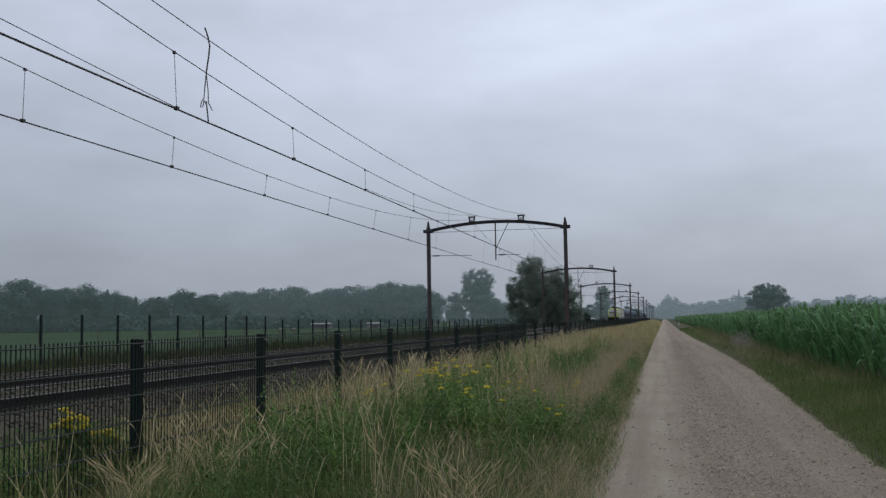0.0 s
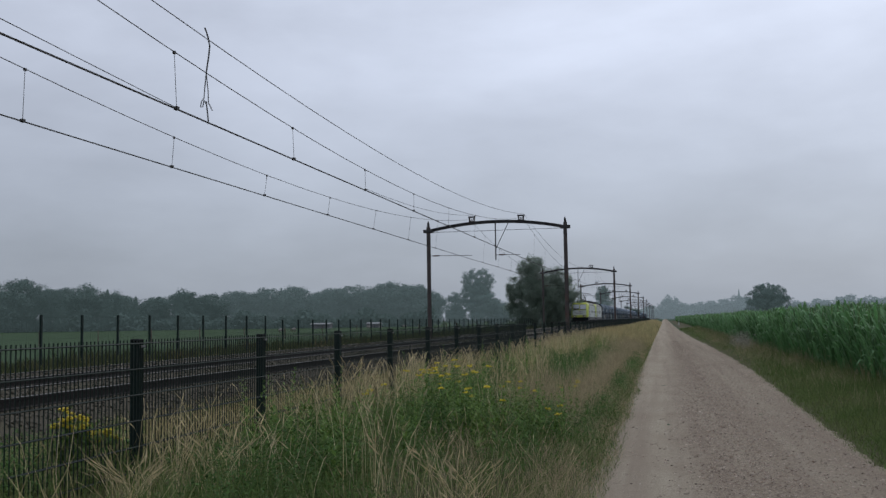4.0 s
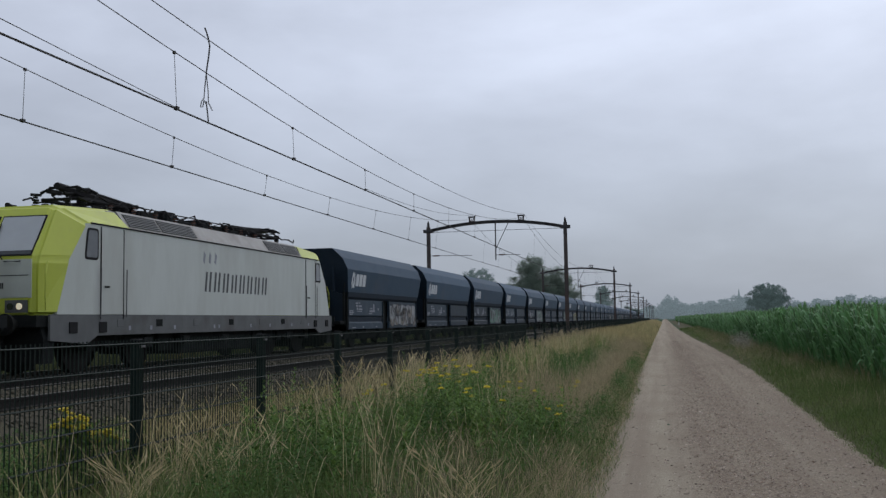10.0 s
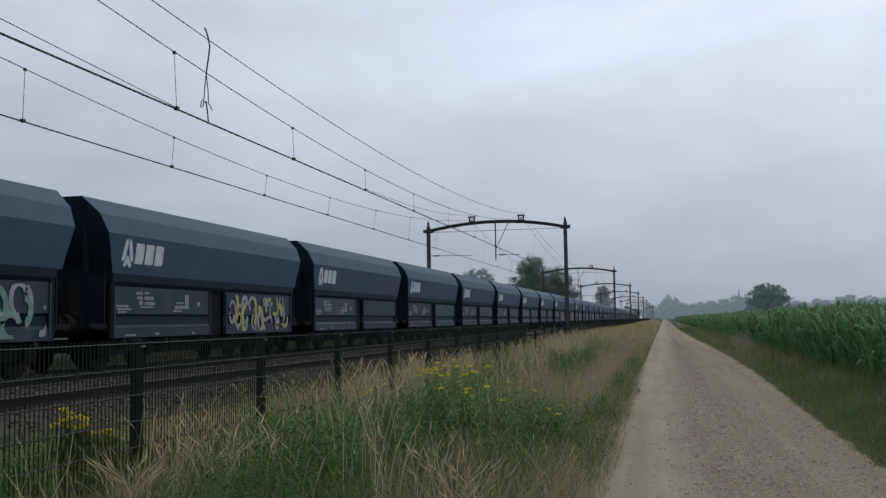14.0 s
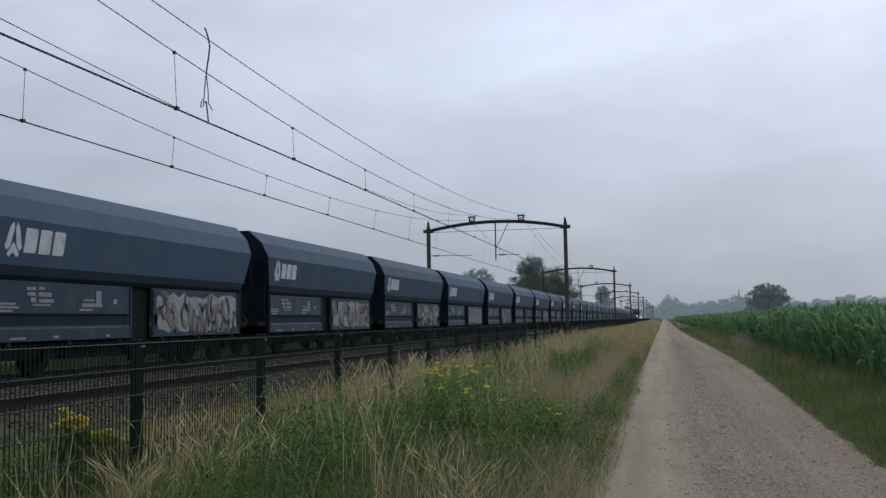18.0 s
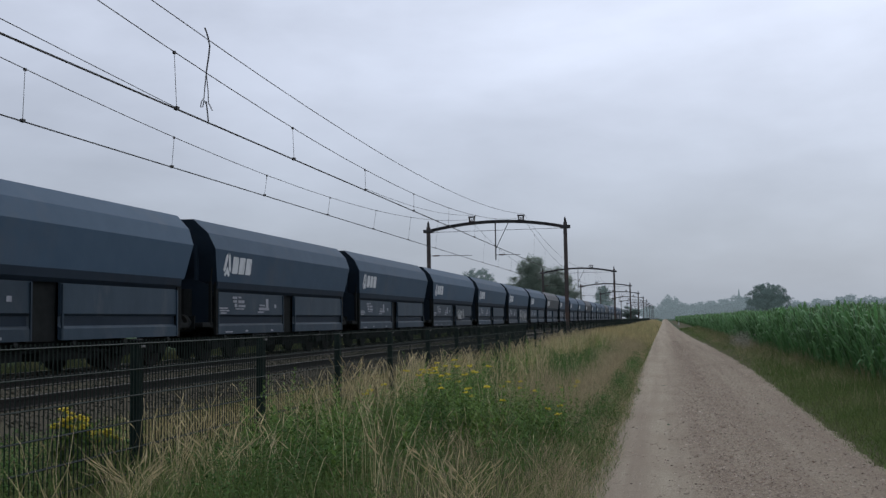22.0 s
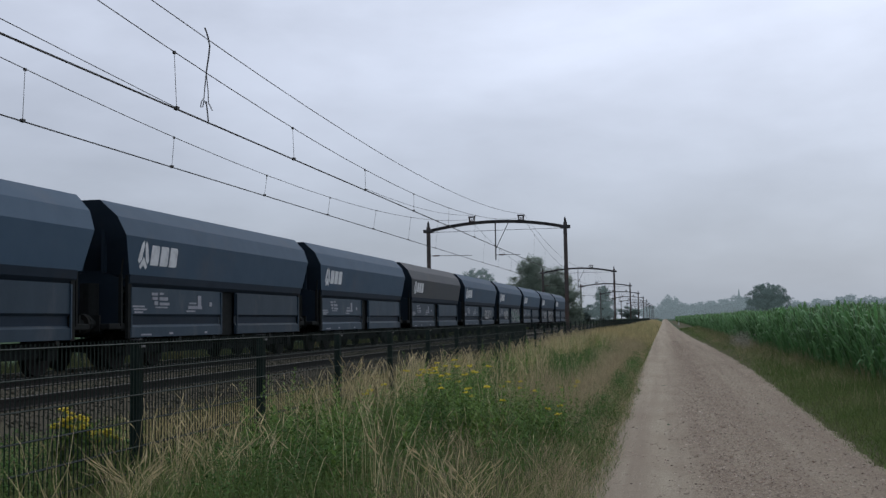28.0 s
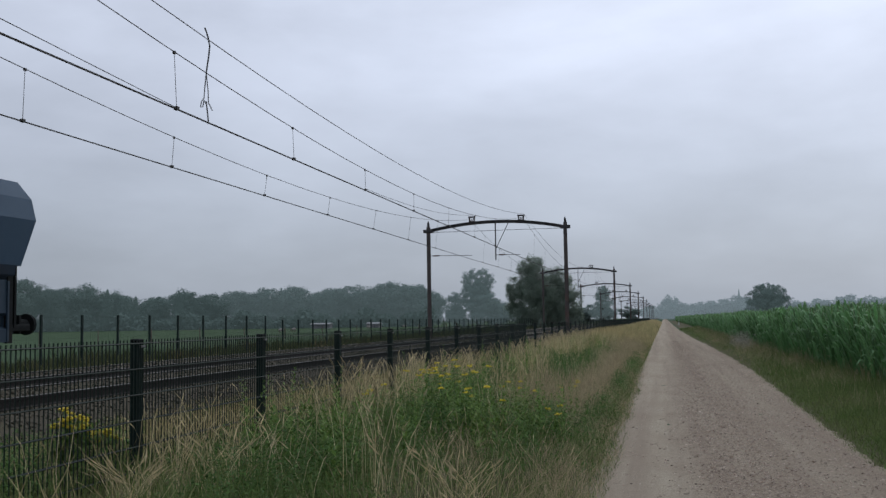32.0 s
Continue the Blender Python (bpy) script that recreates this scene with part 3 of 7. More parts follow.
for cx in (NEAR_TRACK, FAR):
    track = thing("railway_track", "rusty steel rails on concrete sleepers in ballast", "railway track", (cx, 0, RAIL), "railway tracks")
    for side in (-0.753, 0.753):
        outline = [(side + x, z - 0.172) for x, z in RAIL_OUT]
        part("rail", prism(bmesh.new(), outline, "y", -800, 1600), M["rail_rust"], track)
        part("rail_head", box(bmesh.new(), side - 0.034, side + 0.034, -800, 1600, -0.0068, 0.0), M["rail_head"], track, "bright worn running surface of the rail")
    for k in range(270):
        piece("sleeper", sleeper_me, None, track, at=(0, 4 + 0.6 * k, -0.315))
    bm = bmesh.new()
    for k in (*range(-330, -270), *range(500)):
        box(bm, -1.25, 1.25, 166 + 0.6 * k, 166.26 + 0.6 * k, -0.3, -0.18)
    tagged(part("sleepers", bm, M["concrete"], track), kind="stuff")


# ---- fences ----
def wire_panel(width, heights, top, foot, step, r):
    """Welded mesh: upright wires and pairs of level ones, in the plane of y and z."""
    vs, fs = [], []

    def bar(p, q, ax):
        i = len(vs)
        e = ((r, 0, 0), (0, r, 0), (-r, 0, 0), (0, -r, 0)) if ax == "z" else ((r, 0, 0), (0, 0, r), (-r, 0, 0), (0, 0, -r))
        for base in (p, q):
            vs.extend([tuple(b + d for b, d in zip(base, off)) for off in e])
        for k in range(4):
            fs.append((i + k, i + (k + 1) % 4, i + 4 + (k + 1) % 4, i + 4 + k))
    for k in range(int(width / step) + 1):
        y = 0.02 + k * step
        if y < width:
            bar((0, y, foot), (0, y, top), "z")
    for z in heights:
        bar((-2 * r, 0, z), (-2 * r, width, z), "y"), bar((2 * r, 0, z), (2 * r, width, z), "y")
    me = bpy.data.meshes.new("mesh_panel")
    me.from_pydata(vs, [], fs)
    return me


FENCE_X, FENCE_STEP = -4.09, 2.49
fence = thing("fence", "low dark green welded-mesh railway fence with square posts", "fence", (FENCE_X, 0, 0))
left_panel = wire_panel(FENCE_STEP, (1.49, 1.29, 1.09, 0.89, 0.69, 0.5), 1.52, 0.44, 0.05, 0.0056)
near_panel = wire_panel(FENCE_STEP, (1.49, 1.29, 1.09, 0.89, 0.69, 0.5), 1.52, 0.44, 0.05, 0.0033)
far_panel = wire_panel(FENCE_STEP, (1.49, 1.29, 1.09, 0.89, 0.69, 0.5), 1.5, 0.44, 0.1, 0.0022)
for me in (left_panel, near_panel, far_panel):
    me.materials.append(M["fence_wire"])
post_bm = soft_box(-0.036, 0.036, -0.036, 0.036, 0.3, 1.505, 0.006)
post_me = bpy.data.meshes.new("post")
post_bm.to_mesh(post_me), post_bm.free()
post_me.materials.append(M["fence_green"])
cap_bm = soft_box(-0.04, 0.04, -0.04, 0.04, 1.5, 1.525, 0.008)
cap_me = bpy.data.meshes.new("cap")
cap_bm.to_mesh(cap_me), cap_bm.free()
cap_me.materials.append(M["rubber"])
clip_bm = soft_box(0.03, 0.052, -0.02, 0.05, 1.455, 1.475, 0.004)
clip_me = bpy.data.meshes.new("clamp")
clip_bm.to_mesh(clip_me), clip_bm.free()
clip_me.materials.append(M["dropper"])
for k in range(-11, 110):
    y = 7.2 + FENCE_STEP * k
    p = piece("post", post_me, None, fence, at=(0, y, 0))
    if k < 30:
        piece("cap", cap_me, None, p)
    if k < 8:
        piece("clamp", clip_me, None, p)
    piece("mesh_panel", left_panel if k < 1 else near_panel if k < 9 else far_panel, None, fence, at=(0.045, y, 0))

back_fence = thing("fence", "tall thin dark mesh fence beyond the tracks", "fence", (-21.2, 0, 0))
tall_panel = wire_panel(2.5, (1.98, 1.6, 1.2, 0.8, 0.4, 0.1), 2.0, 0.0, 0.125, 0.0019)
low_panel = wire_panel(2.5, (1.78, 1.4, 1.0, 0.6, 0.2), 1.8, 0.0, 0.125, 0.0019)
for me in (tall_panel, low_panel):
    me.materials.append(M["far_wire"])
posts = []
for top in (2.06, 1.84):
    b = soft_box(-0.04, 0.04, -0.045, 0.045, -0.3, top, 0.008)
    me = bpy.data.meshes.new("post")
    b.to_mesh(me), b.free()
    me.materials.append(M["fence_green"])
    posts.append(me)
for k in range(-20, 80):
    y = 30.87 + 2.5 * k
    low = y > 52
    piece("post", posts[low], None, back_fence, at=(0, y, 0))
    piece("mesh_panel", low_panel if low else tall_panel, None, back_fence, at=(0.03, y, 0))


# ---- overhead line ----
GANTRIES = (0.3, 70.7, 141.0, 207.0, 272.0, 338.0, 402.0, 467.0, 532.0, 597.0, 662.0)
POST_R, POST_L = -6.7, -16.7


def gantry():
    """A portal over both tracks, its foot at y = 0."""
    g = thing("gantry", "rusty steel railway portal with arched beam and pointed posts", "gantry", group="gantries along the railway")
    for x in (POST_R, POST_L):
        half = ((-0.125, -0.11), (0.125, -0.11), (0.125, -0.098), (0.006, -0.098), (0.006, 0.098), (0.125, 0.098), (0.125, 0.11), (-0.125, 0.11), (-0.125, 0.098), (-0.006, 0.098), (-0.006, -0.098), (-0.125, -0.098))
        bm = prism(bmesh.new(), [(x + u, v) for u, v in half], "z", 0.0, 8.5)
        p = part("post", bm, M["gantry_steel"], g)
        part("finial", prism(bmesh.new(), ((x - 0.09, 8.5), (x + 0.09, 8.5), (x + 0.07, 8.72), (x, 8.95), (x - 0.07, 8.72)), "y", -0.08, 0.08), M["beam_steel"], p)
        part("footing", soft_box(x - 0.4, x + 0.4, -0.4, 0.4, -0.2, 0.35, 0.03), M["concrete"], p)
        part("bracket", soft_box(x - 0.36, x + 0.36, -0.15, 0.15, 8.06, 8.3, 0.02), M["beam_steel"], p)
        part("number_plate", soft_box(x - 0.14, x + 0.14, -0.135, -0.115, 2.2, 2.55, 0.004), M["gantry_steel"], p, "small weathered plate on the post")
    n, rise, a, b = 14, 0.55, POST_L, POST_R
    top, low = [], []
    for i in range(n + 1):
        x = a + (b - a) * i / n
        z = 8.18 + rise * (1 - ((i - n / 2) / (n / 2)) ** 2)
        top.append((x, z + 0.11)), low.append((x, z - 0.11))
    bm = bmesh.new()
    for z0, z1, y0, y1 in ((0.19, 0.22, -0.1, 0.1), (0.0, 0.03, -0.1, 0.1), (0.03, 0.19, -0.012, 0.012)):
        rings = [[bm.verts.new((x, y, z + dz)) for y, dz in ((y0, z0), (y1, z0), (y1, z1), (y0, z1))] for x, z in low]
        for p, q in zip(rings, rings[1:]):
            for k in range(4):
                bm.faces.new((p[k], p[(k + 1) % 4], q[(k + 1) % 4], q[k]))
        bm.faces.new(rings[0]), bm.faces.new(rings[-1][::-1])
    bmesh.ops.recalc_face_normals(bm, faces=bm.faces[:])
    part("beam", bm, M["beam_steel"], g, "dark arched steel beam")
    part("tie_wire", tube(bmesh.new(), ((a, 0.05, 8.1), (b, 0.05, 8.1)), 0.016, 5), M["copper"], g)
    for x in (-13.45, -9.85):
        z = 8.2 + rise * (1 - ((x - (a + b) / 2) / ((b - a) / 2)) ** 2)
        bm = bmesh.new()
        for s in (-0.17, 0.17):
            box(bm, x + s - 0.045, x + s + 0.045, -0.06, 0.06, z, z + 0.42)
        box(bm, x - 0.25, x + 0.25, -0.07, 0.07, z + 0.38, z + 0.48)
        box(bm, x - 0.22, x + 0.22, -0.05, 0.05, z + 0.1, z + 0.15)
        f = part("support_frame", bm, M["beam_steel"], g)
        bm = bmesh.new()
        for i in range(3):
            tube(bm, ((x, 0, z + 0.12 + 0.07 * i), (x, 0, z + 0.15 + 0.07 * i)), 0.075, 8)
        part("insulator", bm, M["porcelain"], f)
    part("drop_post", box(bmesh.new(), -11.77, -11.69, -0.04, 0.04, 5.95, 8.72), M["beam_steel"], g)
    part("brace", tube(bmesh.new(), ((-10.75, 0, 8.68), (-11.7, 0, 6.8)), 0.03, 6), M["beam_steel"], g)
    arm = part("registration_arm", tube(bmesh.new(), ((-11.7, 0, 6.32), (-9.95, 0, 6.3)), 0.018, 6), M["copper"], g)
    part("insulator", tube(bmesh.new(), ((-11.5, 0, 6.32), (-11.1, 0, 6.315)), 0.05, 8), M["porcelain"], arm)
    arm = part("registration_arm", tube(bmesh.new(), ((-16.6, 0, 6.38), (-13.5, 0, 6.34)), 0.018, 6), M["copper"], g)
    part("insulator", tube(bmesh.new(), ((-16.35, 0, 6.38), (-15.9, 0, 6.375)), 0.05, 8), M["porcelain"], arm)
    return g


first = gantry()
first.location = (0, GANTRIES[0], 0)
for y in GANTRIES[1:]:
    copy_thing(first, pose(0, y, 0))

# wires: contact wire, sagging messenger with droppers, and a feeder over the near track
CONTACT = 6.15


def sag(y, high, low):
    """Height of a hung wire between the gantries."""
    for a, b in zip((-60.0, *GANTRIES), (*GANTRIES, 727.0)):
        if a <= y <= b:
            u = (y - a) / (b - a)
            return high - (high - low) * 4 * u * (1 - u)
    return high


def stagger(y, amount):
    k = [i for i, g in enumerate((*GANTRIES, 727.0)) if y <= g][0]
    a, b = (-60.0, *GANTRIES)[k], (*GANTRIES, 727.0)[k]
    s = amount if k % 2 else -amount
    return s * (1 - 2 * (y - a) / (b - a))


for cx, low, label in ((FAR, 6.86, "overhead wires over the train's track"), (NEAR, 6.73, "overhead wires over the empty track")):
    line = thing("overhead_line", label + ", contact wire and sagging messenger", "overhead wire", (cx, 0, 0), "overhead wires")
    stops = [y for a, b in zip((-60.0, *GANTRIES[:9]), GANTRIES[:10]) for y in np.linspace(a, b, 25)[:-1]]
    for dx in (-0.02, 0.02):
        part("contact_wire", tube(bmesh.new(), [(dx + stagger(y, 0.12), y, CONTACT - (0.1 if cx == NEAR else 0)) for y in stops[::6]], 0.011, 5), M["copper"], line)
    mx = 0.0 if cx == NEAR else 0.1
    part("messenger_wire", tube(bmesh.new(), [(mx, y, sag(y, 8.95, low)) for y in stops], 0.011, 5), M["copper"], line)
    bm_at = [19.1 + 6.85 * k for k in range(-3, 7)] if cx == FAR else [18.5 + 6.7 * k for k in range(-3, 7)]
    bm_at += [77 + 7.0 * k for k in range(9)] + [147 + 7.0 * k for k in range(9)]
    for y in bm_at:
        z0, z1 = CONTACT - (0.1 if cx == NEAR else 0), sag(y, 8.95, low)
        if z1 < 8.4:
            d = part("dropper", tube(bmesh.new(), ((stagger(y, 0.12), y, z0), (mx, y, z1)), 0.007, 4), M["dropper"], line)
            part("clamp", box(bmesh.new(), mx - 0.02, mx + 0.02, y - 0.04, y + 0.04, z1 - 0.04, z1 + 0.02), M["copper"], d)
            part("clamp", box(bmesh.new(), -0.04 + stagger(y, 0.12), 0.04 + stagger(y, 0.12), y - 0.05, y + 0.05, z0 - 0.02, z0 + 0.05), M["copper"], d)
    if cx == NEAR:
        part("feeder_wire", tube(bmesh.new(), [(0.06, y, sag(y, 9.2, 7.58)) for y in stops], 0.011, 5), M["copper"], line)
        part("auxiliary_wire", tube(bmesh.new(), [(-0.14, y, 6.17 + 0.0375 * (18.8 - y)) for y in np.linspace(5.5, 18.8, 9)], 0.008, 4), M["copper"], line)
        part("auxiliary_wire", tube(bmesh.new(), [(0.04, y, CONTACT - 0.06 + 0.0028 * (y - 31.8) ** 2) for y in np.linspace(31.8, 52, 9)], 0.008, 4), M["copper"], line)
        for label, r, course in (
                ("bent black jumper cable between the wires", 0.018, ((0.05, 19.8, 8.125), (0.05, 19.94, 7.98), (0.03, 20.08, 7.8), (0.02, 20.05, 7.56), (0.0, 19.97, 7.16))),
                ("looped loose cable end", 0.012, ((0.0, 19.97, 7.16), (0.0, 19.89, 6.76), (0.0, 19.86, 6.57), (0.0, 19.73, 6.47), (0.0, 19.7, 6.34), (0.0, 19.81, 6.38), (0.0, 19.86, 6.53), (0.0, 20.0, 6.46))),
                ("loose black cable end", 0.012, ((0.0, 19.97, 7.16), (0.0, 20.06, 6.8), (0.0, 20.08, 6.52), (0.0, 20.28, 6.39))),
                ("black jumper cable down to the contact wire", 0.016, ((0.0, 19.97, 6.53), (0.0, 20.03, 6.31), (0.0, 20.09, CONTACT - 0.1)))):
            part("jumper_cable", tube(bmesh.new(), course, r, 6), M["copper"], line, label)


# ---- trees ----
def crown_mesh(name, seed, clumps, leaves, size, kind):
    """Leaves of a crown one metre high and one wide, its foot at z = 0."""
    r = np.random.default_rng(seed)
    if kind == "conifer":
        h = r.uniform(0.06, 1.0, clumps)
        a = r.uniform(0, 6.28, clumps)
        rad = 0.48 * (1 - h) ** 0.8 * r.uniform(0.3, 1, clumps)
        c = np.stack([rad * np.cos(a), rad * np.sin(a), h * 0.97], 1)
        cr = 0.05 + 0.07 * (1 - h)
    else:
        d = r.normal(size=(clumps, 3))
        d /= np.linalg.norm(d, axis=1)[:, None]
        d *= (r.random(clumps) ** 0.45)[:, None]
        wide, mid, tall = {"broad": (0.42, 0.47, 0.46), "tall": (0.36, 0.56, 0.38), "bush": (0.44, 0.44, 0.44), "birch": (0.4, 0.5, 0.45)}[kind]
        c = d * (wide, wide, tall) + (0, 0, mid)
        c[:, :2] *= (1 + 0.22 * np.sin(7 * c[:, 2:] + seed))
        cr = r.uniform(0.07, 0.14, clumps)
    k = leaves // clumps
    d = r.normal(size=(clumps, k, 3))
    d /= np.linalg.norm(d, axis=2)[..., None]
    p = (c[:, None] + d * (cr[:, None] * np.where(r.random((clumps, k)) < 0.05, r.uniform(1.0, 1.25, (clumps, k)), r.uniform(0.55, 1.05, (clumps, k))))[..., None] * (1, 1, 0.8)).reshape(-1, 3)
    if kind == "birch":
        p[:, 2] -= 0.05 * r.random(len(p)) * (np.hypot(p[:, 0], p[:, 1]) > 0.25)
    out = d.reshape(-1, 3)[p[:, 2] > 0.02]
    p = p[p[:, 2] > 0.02]
    n = len(p)
    nor = out + r.normal(0, 0.45, (n, 3)) + (0, 0, 0.25)
    nor /= np.linalg.norm(nor, axis=1)[:, None]
    u = np.cross(nor, r.normal(size=(n, 3)))
    u /= np.linalg.norm(u, axis=1)[:, None]
    w = np.cross(nor, u)
    s = size * r.uniform(0.6, 1.4, n)[:, None]
    v = np.stack([p - u * s, p + w * s * 0.75, p + u * s, p - w * s * 0.75], 1).reshape(-1, 3)
    return v, np.arange(4 * n).reshape(-1, 4)


def make_tree(name, label, seed, kind, leaf, clumps=44, leaves=4200, size=0.021, limbs=9):
    t = thing(name, label, "tree", group="trees beyond the fields")
    bm = bmesh.new()
    r = random.Random(seed)
    tube(bm, [(0, 0, -0.02), (0.01, 0, 0.15), (-0.01, 0.01, 0.4), (0.0, 0.0, 0.8)], 0.028, 7, 0.006)
    for i in range(limbs):
        a, z = r.uniform(0, 6.28), r.uniform(0.16, 0.6)
        ln = r.uniform(0.18, 0.34)
        tube(bm, [(0, 0, z), (0.5 * ln * math.cos(a), 0.5 * ln * math.sin(a), z + 0.1), (ln * math.cos(a), ln * math.sin(a), z + 0.24)], 0.011, 5, 0.003)
    part("trunk", bm, M["bark"], t)
    v, f = crown_mesh("crown", seed, clumps, leaves, size, kind)
    c = quads("crown", v, f, M[leaf])
    c.parent = t
    return t


def plant_trees(variants, places, base=-0.1):
    """places: x, y, height of the tip, width of the crown."""
    for i, (x, y, top, wide) in enumerate(places):
        src, first_use = variants[i % len(variants)]
        h = top - base
        m = pose(x, y, base, 0, 0, 47.0 * i % 360) @ Matrix.Diagonal((wide * 1.3, wide * 1.3, h * 1.05, 1))
        if first_use:
            src.matrix_basis = m
            variants[i % len(variants)][1] = False
        else:
            one = copy_thing(src, pose(0, 0, 0))
            one.matrix_basis = m


# tree line more than 300 m off, a plain backdrop of the distance, tree by tree, its haze painted as emission
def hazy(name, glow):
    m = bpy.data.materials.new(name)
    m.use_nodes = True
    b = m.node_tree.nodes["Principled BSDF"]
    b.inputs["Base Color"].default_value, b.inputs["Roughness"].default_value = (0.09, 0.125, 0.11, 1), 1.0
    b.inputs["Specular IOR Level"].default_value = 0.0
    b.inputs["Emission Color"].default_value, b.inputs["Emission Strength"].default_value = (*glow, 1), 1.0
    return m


# haze imitated by an even glow in the material, stronger farther off
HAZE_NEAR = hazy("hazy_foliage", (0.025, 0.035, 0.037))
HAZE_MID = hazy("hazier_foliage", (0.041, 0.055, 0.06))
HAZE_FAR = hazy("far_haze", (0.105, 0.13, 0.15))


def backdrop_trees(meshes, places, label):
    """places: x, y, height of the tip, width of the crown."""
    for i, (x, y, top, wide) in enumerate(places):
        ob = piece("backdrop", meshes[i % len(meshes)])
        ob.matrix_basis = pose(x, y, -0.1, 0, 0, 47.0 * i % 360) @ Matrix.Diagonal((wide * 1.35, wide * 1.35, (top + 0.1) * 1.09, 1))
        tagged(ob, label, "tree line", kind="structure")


def crown_only(seed, clumps, leaves, size, kind, material):
    v, f = crown_mesh("tree_line", seed, clumps, leaves, size, kind)
    ob = quads("tree_line", v, f, material)
    me = ob.data
    bpy.data.objects.remove(ob)
    return me


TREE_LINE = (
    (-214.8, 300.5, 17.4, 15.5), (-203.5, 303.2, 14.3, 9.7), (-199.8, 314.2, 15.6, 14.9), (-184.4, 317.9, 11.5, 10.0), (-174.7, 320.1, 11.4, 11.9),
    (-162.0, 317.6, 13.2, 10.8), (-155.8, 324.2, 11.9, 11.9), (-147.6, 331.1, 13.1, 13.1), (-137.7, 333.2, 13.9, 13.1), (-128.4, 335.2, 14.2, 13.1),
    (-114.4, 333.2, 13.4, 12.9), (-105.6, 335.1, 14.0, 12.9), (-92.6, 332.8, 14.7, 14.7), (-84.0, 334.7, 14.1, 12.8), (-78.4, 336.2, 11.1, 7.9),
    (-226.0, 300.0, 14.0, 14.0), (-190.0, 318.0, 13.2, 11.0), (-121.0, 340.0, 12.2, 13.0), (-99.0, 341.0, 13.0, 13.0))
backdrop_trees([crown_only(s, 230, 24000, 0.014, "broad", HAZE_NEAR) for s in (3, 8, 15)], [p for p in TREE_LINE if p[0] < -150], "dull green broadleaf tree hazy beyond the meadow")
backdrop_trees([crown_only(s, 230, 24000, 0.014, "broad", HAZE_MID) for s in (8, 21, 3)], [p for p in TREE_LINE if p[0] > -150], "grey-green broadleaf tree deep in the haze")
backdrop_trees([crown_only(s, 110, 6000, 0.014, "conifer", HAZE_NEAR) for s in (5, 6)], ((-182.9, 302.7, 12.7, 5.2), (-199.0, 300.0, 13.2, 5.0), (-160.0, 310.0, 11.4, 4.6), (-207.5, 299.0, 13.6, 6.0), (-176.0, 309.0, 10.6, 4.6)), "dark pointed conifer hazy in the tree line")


def lobed_tree(name, label, at, lobes, leaf, count, size, droop=0.0, seed=1):
    """A tree whose crown is made of uneven lobes: offset across, height of the middle, half width, half height."""
    t = thing(name, label, "tree", at, group="trees beyond the fields")
    r = np.random.default_rng(seed)
    top = max(z for dx, z, rx, rz in lobes)
    bm = tube(bmesh.new(), [(0.1, 0, -0.3), (0, 0.05, 1.5), (-0.1, 0, top * 0.5), (0.0, 0.1, top)], 0.26, 8, 0.05)
    part("trunk", bm, M["bark"], t)
    for dx, z, rx, rz in lobes:
        bm = tube(bmesh.new(), [(0, 0, max(0.8, z * 0.5 - 0.6)), (dx * 0.5, 0.2, z * 0.8), (dx, 0, z + rz * 0.4)], 0.11, 5, 0.03)
        part("limb", bm, M["bark"], t)
    area = np.array([rx * rz for dx, z, rx, rz in lobes])
    pts, outs = [], []
    for (dx, z, rx, rz), share in zip(lobes, area / area.sum()):
        k = max(10, int(11 * rx * rz))
        d = r.normal(size=(k, 3))
        d /= np.linalg.norm(d, axis=1)[:, None]
        c = d * (r.random(k) ** 0.4)[:, None] * (rx * 1.08, rx, rz) * 1.04 + (dx, 0, z)
        n = int(count * share / k)
        o = r.normal(size=(k, n, 3))
        o /= np.linalg.norm(o, axis=2)[..., None]
        reach = r.uniform(0.4, 0.85, k)[:, None] * np.minimum(1.0, 0.35 + 0.3 * min(rx, rz)) * np.where(r.random((k, n)) < 0.06, r.uniform(1.0, 1.25, (k, n)), r.uniform(0.55, 1.0, (k, n)))
        p = c[:, None] + o * reach[..., None] * (1.1, 1.1, 0.75)
        p[..., 2] -= droop * r.random((k, n)) ** 2 * np.clip(np.hypot(d[:, :1], d[:, 1:2]), 0, 1)
        pts.append(p.reshape(-1, 3)), outs.append((o * 0.6 + d[:, None]).reshape(-1, 3))
    p, out = np.concatenate(pts), np.concatenate(outs)
    out, p = out[p[:, 2] > 0.15], p[p[:, 2] > 0.15]
    n = len(p)
    nor = out + r.normal(0, 0.5, (n, 3)) + (0, 0, 0.35)
    nor /= np.linalg.norm(nor, axis=1)[:, None]
    u = np.cross(nor, r.normal(size=(n, 3)))
    u /= np.linalg.norm(u, axis=1)[:, None]
    w = np.cross(nor, u)
    s = size * r.uniform(0.6, 1.4, n)[:, None]
    crown = quads("crown", np.stack([p - u * s, p + w * s * 0.7, p + u * s, p - w * s * 0.7], 1).reshape(-1, 3), np.arange(4 * n).reshape(-1, 4), leaf if leaf in (HAZE_NEAR, HAZE_MID) else M[leaf])
    crown.parent = t
    return t


